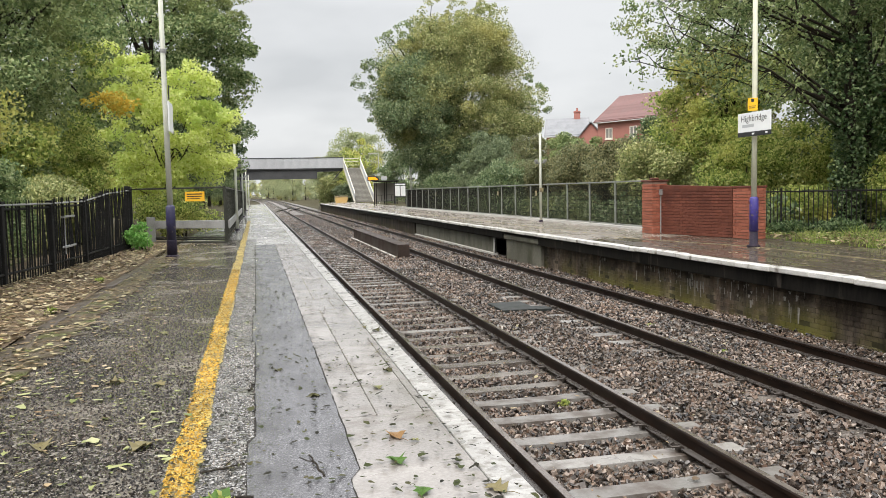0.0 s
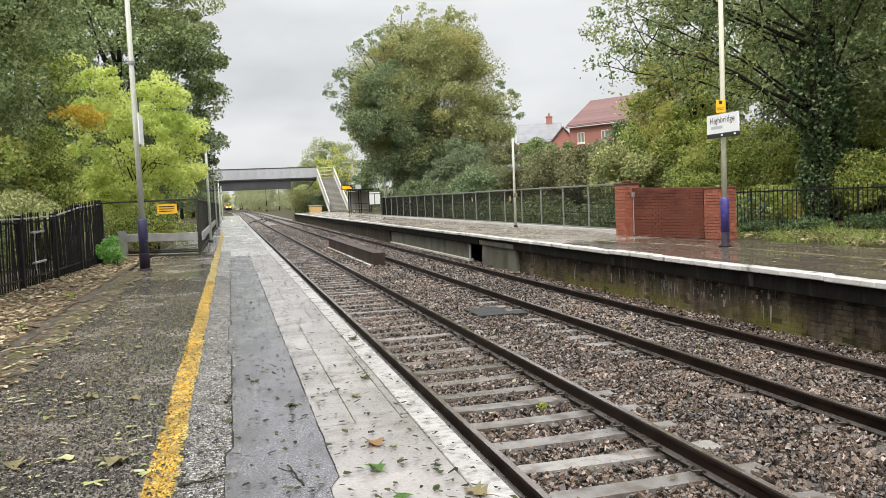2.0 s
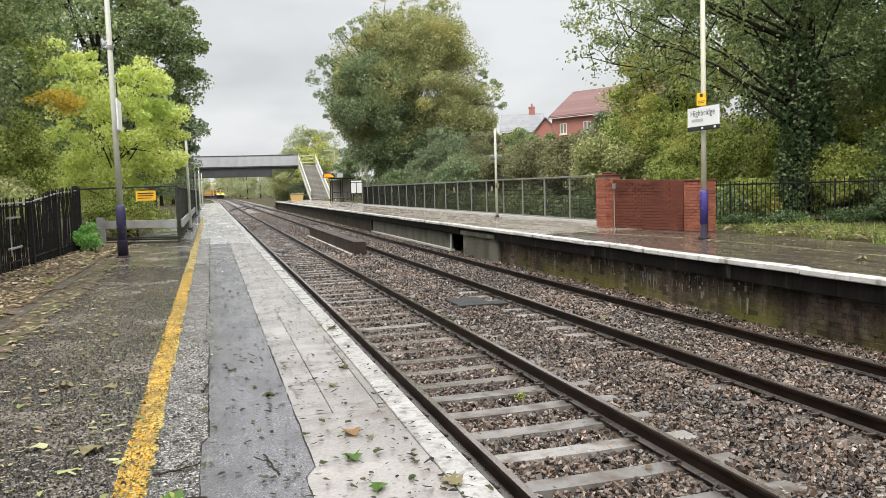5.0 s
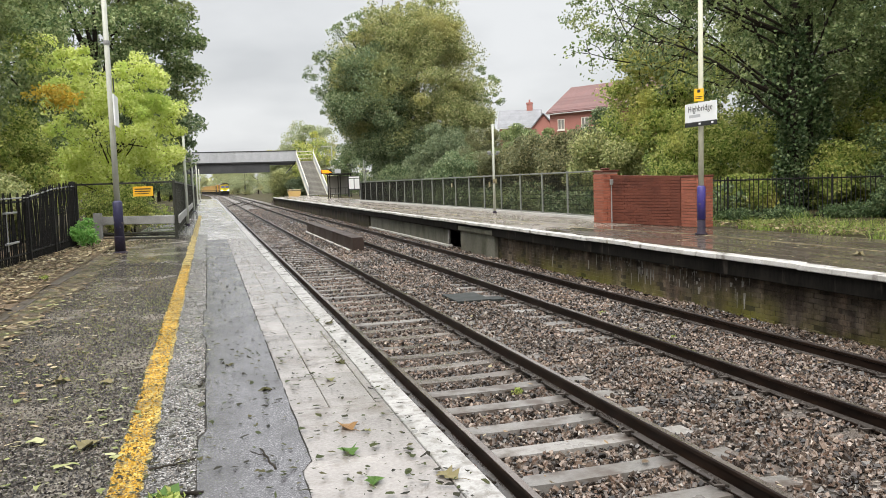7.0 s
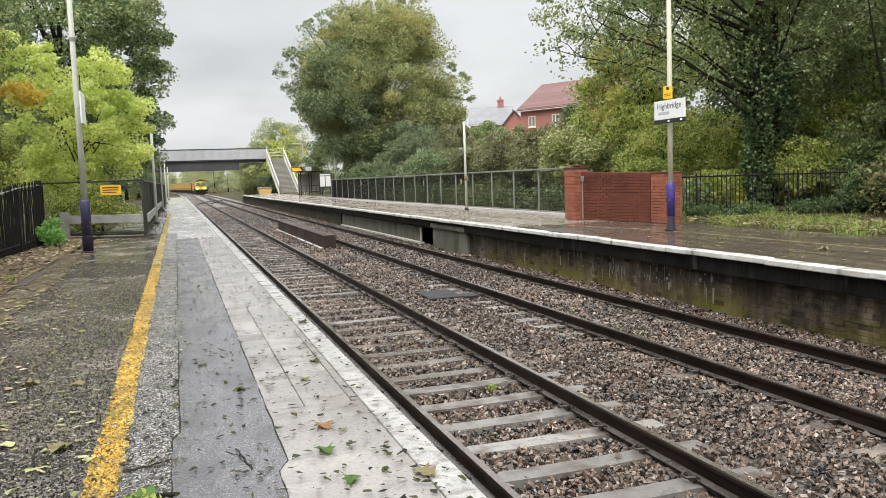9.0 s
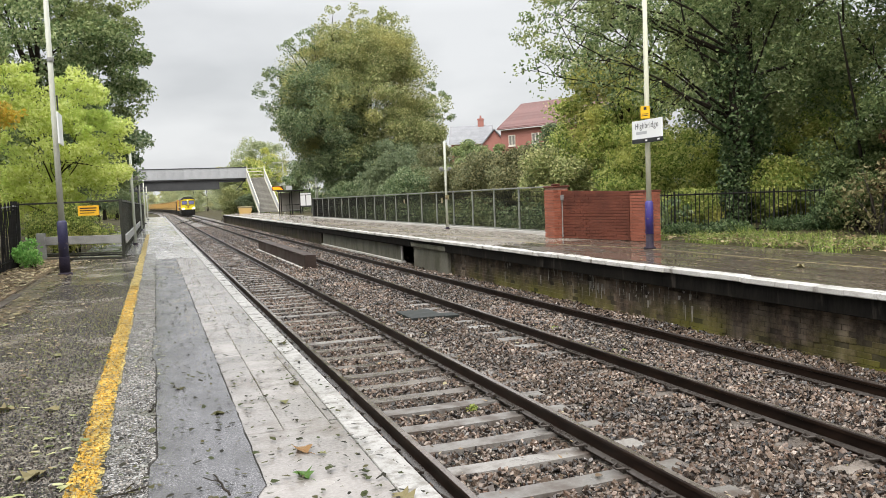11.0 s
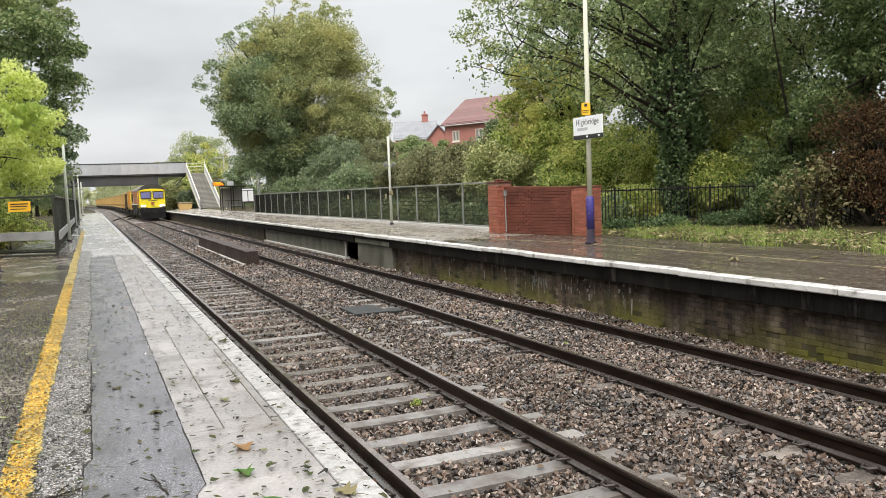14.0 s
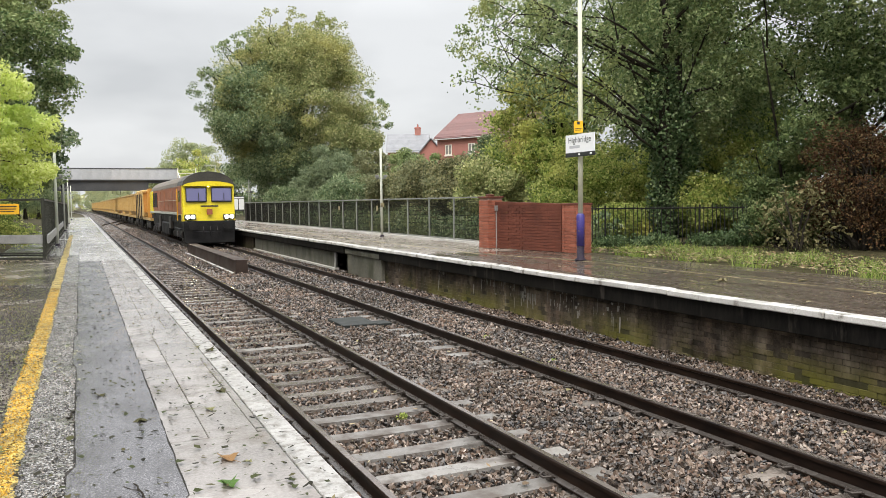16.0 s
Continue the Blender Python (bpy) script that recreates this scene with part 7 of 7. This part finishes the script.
    # weeds on the edges and in the track
    for i, (x, y, z, r) in enumerate(((-2.2, 7.1, 0.02, 0.14), (-0.2, 3.2, 0.0, 0.07), (3.05, 7.6, -0.98, 0.06), (6.0, 9.3, -0.98, 0.06), (6.1, 11.5, -0.98, 0.06), (-2.25, 9.4, 0.02, 0.07), (-2.3, 12.5, 0.02, 0.08))):
        shrub("small_weed", x, y, z, (r, r, r * 0.7), "leaf_mid", 0.04, 8, 8, 0.06, 150 + i, "small green weed sprouting from the ground", 3, "weed", "small weeds")


# ---------------------------------------------------------------- the train


def bogie(parent, y, axles, gauge=1.5):
    b = part("bogie", boxes((-1.15, -1.0, y - 1.9, y + 1.9, 0.35, 0.85), (1.0, 1.15, y - 1.9, y + 1.9, 0.35, 0.85), (-1.0, 1.0, y - 0.3, y + 0.3, 0.5, 0.9), bev=0.03), M["loco_black"], parent)
    w = bpy.data.meshes.get("wheel")
    if w is None:
        bm = bmesh.new()
        tube(bm, [(-0.75, 0, 0), (-0.72, 0, 0), (-0.64, 0, 0), (-0.62, 0, 0)], [0.46, 0.52, 0.5, 0.46], 18)
        tube(bm, [(0.62, 0, 0), (0.64, 0, 0), (0.72, 0, 0), (0.75, 0, 0)], [0.46, 0.5, 0.52, 0.46], 18)
        tube(bm, [(-0.62, 0, 0), (0.62, 0, 0)], 0.09, 8)
        w = bm_mesh("wheel", bm, M["wheel"], False)
    for a in axles:
        o = part("wheelset", w, None, b)
        o.matrix_basis = pose(0, y + a, 0.5)
        for s in (-1, 1):
            part("axle_box", boxes((s * 1.17 - 0.05, s * 1.17 + 0.05, y + a - 0.16, y + a + 0.16, 0.35, 0.68), bev=0.03), M["wheel"], b)
    return b


def build_loco():
    L = empty("diesel_locomotive", 0, 0, 0, label="orange diesel locomotive with a yellow front and lit headlamps", category="locomotive")
    roof_c = [(-1.32, 3.15), (-1.25, 3.38), (-1.0, 3.62), (-0.6, 3.80), (0, 3.87), (0.6, 3.80), (1.0, 3.62), (1.25, 3.38), (1.32, 3.15)]
    # cab: front leans back slightly
    cab = bmesh.new()
    box(cab, -1.32, 1.32, 0.12, 1.0, 1.25, 3.16, bev=0.04)
    for v in cab.verts:
        if v.co.y < 1 and v.co.z > 2.2:
            v.co.y += 0.16
        if v.co.y < 1 and abs(v.co.x) > 1.2:
            v.co.y += 0.12
    part("cab_front", cab, M["loco_yellow"], L, "bright yellow cab front")
    part("cab_side", boxes((-1.335, 1.335, 0.85, 2.62, 1.66, 3.15)), M["loco_orange"], L, "orange cab side")
    for s in (-1, 1):
        w = part("windscreen", boxes((s * 0.64 - 0.49, s * 0.64 + 0.49, 0.20, 0.27, 2.32, 2.98), bev=0.03), M["cab_glass"], L, "blue tinted windscreen")
        w.matrix_basis = pose(0, 0.0, 0, 0, 0, 0)
        part("windscreen_rim", boxes((s * 0.64 - 0.53, s * 0.64 + 0.53, 0.225, 0.26, 2.27, 3.03), bev=0.03), M["sign_dark"], w)
        part("wiper", boxes((s * 0.64 + 0.1, s * 0.64 + 0.13, 0.18, 0.2, 2.3, 2.75)), M["sign_dark"], w)
        h = part("headlamp_cluster", boxes((s * 0.98 - 0.29, s * 0.98 + 0.29, 0.06, 0.3, 1.36, 1.64), bev=0.04), M["sign_dark"], L)
        for dx in (-0.13, 0.13):
            bm = bmesh.new()
            tube(bm, [(s * 0.98 + dx, 0.035, 1.50), (s * 0.98 + dx, 0.07, 1.50)], 0.095, 14)
            part("headlamp", bm, M["lamp_on"], h, "lit headlamp")
        part("cab_side_window", boxes((s * 1.325 - 0.015, s * 1.325 + 0.015, 1.3, 2.1, 2.3, 2.9), bev=0.005), M["glass"], L)
        part("grab_rail", boxes((s * 1.36 - 0.02, s * 1.36 + 0.02, 2.45, 2.5, 1.3, 3.0)), M["sign_yellow"], L)
        bu = bmesh.new()
        tube(bu, [(s * 0.87, 0.3, 1.05), (s * 0.87, -0.15, 1.05), (s * 0.87, -0.16, 1.05), (s * 0.87, -0.2, 1.05)], [0.11, 0.11, 0.23, 0.23], 14)
        part("buffer", bu, M["loco_black"], L)
    part("nose_band", boxes((-0.45, 0.45, 0.10, 0.14, 2.02, 2.10)), M["sign_dark"], L)
    part("nose_badge", boxes((-0.14, 0.14, 0.09, 0.14, 1.62, 1.92)), M["loco_orange"], L)
    top = part("top_lamp_housing", boxes((-0.16, 0.16, 0.3, 0.5, 3.04, 3.26), bev=0.03), M["loco_yellow"], L)
    bm = bmesh.new()
    tube(bm, [(0, 0.27, 3.15), (0, 0.31, 3.15)], 0.07, 14)
    part("top_lamp", bm, M["lamp_on"], top, "lit top headlamp")
    part("cab_brow", prism([(x * 0.985, 3.1 if z < 3.2 else 3.1 + (z - 3.15) * 0.36) for x, z in roof_c], 0.17, 0.4), M["loco_yellow"], L)
    part("cab_roof", prism(roof_c, 0.24, 2.7), M["cab_dome"], L, "dark sooty domed roof")
    part("engine_body", boxes((-1.25, 1.25, 2.62, 20.6, 1.74, 3.16), bev=0.03), M["loco_orange"], L, "faded red-orange engine casing")
    part("engine_roof", prism([(x * 0.95, z) for x, z in roof_c], 2.7, 20.7), M["loco_roof"], L)
    for i in range(7):
        part("body_door", boxes((-1.262, 1.262, 3.4 + i * 2.4, 5.5 + i * 2.4, 1.85, 3.0)), M["loco_orange"], L)
    for i in range(2):
        part("grille", boxes((-1.27, 1.27, 15.5 + i * 2.3, 17.4 + i * 2.3, 2.0, 3.0)), M["loco_black"], L)
    part("rear_cab", boxes((-1.31, 1.31, 19.0, 21.2, 1.5, 3.16), bev=0.05), M["loco_yellow"], L)
    part("sole_bar", boxes((-1.33, 1.33, 1.1, 21.1, 1.60, 1.72), bev=0.01), M["pole"], L, "pale stripe along the frame")
    part("underframe", boxes((-1.1, 1.1, 0.6, 21.0, 0.75, 1.2), (-1.2, 1.2, 1.0, 21.0, 1.2, 1.6)), M["loco_black"], L)
    part("fuel_tank", boxes((-1.25, 1.25, 8.2, 13.0, 0.3, 1.1), bev=0.08), M["loco_black"], L)
    part("buffer_beam", boxes((-1.3, 1.3, 0.12, 0.5, 0.72, 1.30), bev=0.04), M["loco_black"], L)
    plough = bmesh.new()
    box(plough, -1.25, 1.25, 0.1, 0.6, 0.14, 0.76, bev=0.03)
    part("snow_plough", plough, M["loco_black"], L)
    bm = bmesh.new()
    for x in (-0.35, 0.0, 0.35):
        tube(bm, [(x, 0.1, 1.0), (x, -0.05, 0.8), (x, -0.02, 0.5)], 0.03, 6)
    part("brake_hoses", bm, M["loco_black"], L)
    bogie(L, 4.1, (-1.8, 0, 1.8))
    bogie(L, 17.2, (-1.8, 0, 1.8))
    for s in (-1, 1):
        rl = bmesh.new()
        tube(rl, [(s * 1.3, 2.8, 1.72), (s * 1.3, 2.8, 2.4), (s * 1.3, 8, 2.4), (s * 1.3, 14, 2.4), (s * 1.3, 14, 1.72)], 0.018, 5)
        part("handrail", rl, M["pole"], L)
        st = boxes((s * 1.15 - 0.1, s * 1.15 + 0.1, 2.45, 2.95, 0.45, 0.5), (s * 1.15 - 0.1, s * 1.15 + 0.1, 2.45, 2.95, 0.8, 0.85), bev=0.005)
        part("step", st, M["loco_black"], L)
        part("equipment_box", boxes((s * 1.2 - 0.08, s * 1.2 + 0.08, 6.9, 8.0, 0.75, 1.45), (s * 1.2 - 0.08, s * 1.2 + 0.08, 13.3, 14.4, 0.75, 1.45), bev=0.02), M["wheel"], L)
    return L


def build_wagon(first=False):
    W = empty("ballast_wagon", 0, 0, 0, label="orange bogie ballast wagon with a flat end and machinery" if first else "ochre yellow ribbed bogie ballast hopper wagon", category="wagon", group="train wagons")
    mt = M["wagon_orange"] if first else M["wagon"]
    body = bmesh.new()
    prof = [(-0.9, 1.15), (0.9, 1.15), (1.33, 1.7), (1.33, 3.15), (1.25, 3.2), (-1.25, 3.2), (-1.33, 3.15), (-1.33, 1.7)]
    prism(prof, 0.15 if first else 1.0, 13.0, None, body)
    part("hopper_body", body, mt, W)
    for i in range(12):
        y = 1.1 + i * 1.05
        part("side_rib", prism([(-1.40, 1.6), (1.40, 1.6), (1.40, 3.2), (-1.40, 3.2)], y, y + 0.12), mt, W)
    part("top_rim", boxes((-1.42, 1.42, 0.9, 13.05, 3.14, 3.28), bev=0.02), mt, W)
    part("solebar", boxes((-1.2, 1.2, 0.1, 13.8, 0.95, 1.16), bev=0.02), M["wagon"], W)
    if first:
        part("end_plate", boxes((-1.38, 1.38, 0.1, 0.2, 1.2, 3.42), bev=0.02), mt, W)
        for y in (4.5, 6.6, 8.7, 10.8):
            part("machine_cabinet", boxes((-1.45, 1.45, y, y + 1.1, 1.2, 3.42), bev=0.06), M["wagon"], W)
            part("machine_pipe", boxes((-1.5, -1.42, y + 1.2, y + 1.5, 1.0, 3.1), bev=0.02), M["girder"], W)
    else:
        for y in (0.15, 13.2):
            part("end_platform", boxes((-1.25, 1.25, y, y + 0.8, 1.16, 1.3), (-1.2, -1.1, y + 0.3, y + 0.4, 1.3, 2.6), (1.1, 1.2, y + 0.3, y + 0.4, 1.3, 2.6), (-1.2, 1.2, y + 0.3, y + 0.4, 2.5, 2.6)), mt, W)
    bogie(W, 2.6, (-0.95, 0.95))
    bogie(W, 11.4, (-0.95, 0.95))
    return W


LOCO = build_loco()
WAGONS = [build_wagon(True), build_wagon(False)]
for _ in range(13):
    WAGONS.append(copy_thing(WAGONS[1], pose(0, 0, 0)))

SPEED, NOSE_END = 24.4, 42.4


def build_blown_leaf():
    bm = bmesh.new()
    c = bm.verts.new((0, 0, 0))
    rim = [(0, -0.05, 0.01), (0.028, -0.02, 0.014), (0.03, 0.012, 0.016), (0, 0.055, 0.0), (-0.03, 0.012, 0.016), (-0.028, -0.02, 0.014)]
    vs = [bm.verts.new(v) for v in rim]
    for k in range(6):
        bm.faces.new((c, vs[k], vs[(k + 1) % 6]))
    ob = new("blown_leaf", bm_mesh("blown_leaf", bm, M["seed_head"]))
    return tagged(ob, "pale leaf blown through the air over the track", "leaf")


BLOWN = build_blown_leaf()


def build_motion_rows():
    """The train runs in along the far line; crowns sway in the wind."""
    off = 0.0
    for ob, length in [(LOCO, 22.3)] + [(w, 14.4) for w in WAGONS]:
        rows = []
        for i in range(0, 17):
            t = float(i)
            y = NOSE_END + SPEED * (16 - t) + off
            a, b = track_shift(y), track_shift(y + length)
            rows.append((t, pose(TRACKS[1] + a, y, RAIL_Z, 0, 0, -math.degrees(math.atan2(b - a, length)))))
        walk(ob, rows)
        off += length
    # the leaf hangs on a twig high up, then falls across the tracks
    rows = [(0.0, pose(3.1, 8.1, 5.6, 30, 20, 0)), (13.2, pose(3.1, 8.1, 5.6, 30, 20, 0))]
    for i in range(10):
        t = 13.5 + i * 0.15
        u = t - 14.5
        rows.append((t, pose(4.6 + 1.1 * u, 7.65 + 0.1 * u, 0.95 - 3.4 * u, 40 + 60 * math.sin(u * 4), 60 * math.cos(u * 5), 30 * i)))
    rows += [(15.05, pose(5.2, 7.7, -0.93, 5, 8, 300)), (16.0, pose(5.2, 7.7, -0.93, 5, 8, 300))]
    walk(BLOWN, rows)
    for ob, amp, freq, ph in SWAY:
        for k, c in enumerate([o for o in ob.children if o.name.startswith("crown")]):
            rows = []
            for i in range(0, 33):
                t = i * 0.5
                u = 2 * math.pi * freq * 0.45 * t + ph + k * 0.9
                rows.append((t, pose(0, 0, 0, amp * 0.5 * math.sin(u * 1.31), amp * (0.6 * math.sin(u) + 0.4 * math.sin(u * 2.17 + 1)), amp * 0.5 * math.sin(u * 0.77))))
            walk(c, rows)

# ---------------------------------------------------------------- fine pieces last
build_wall_bricks()
build_brick_wall()
build_slabs()
build_yellow_far()
build_litter()


def motions():
    build_motion_rows()


motions()
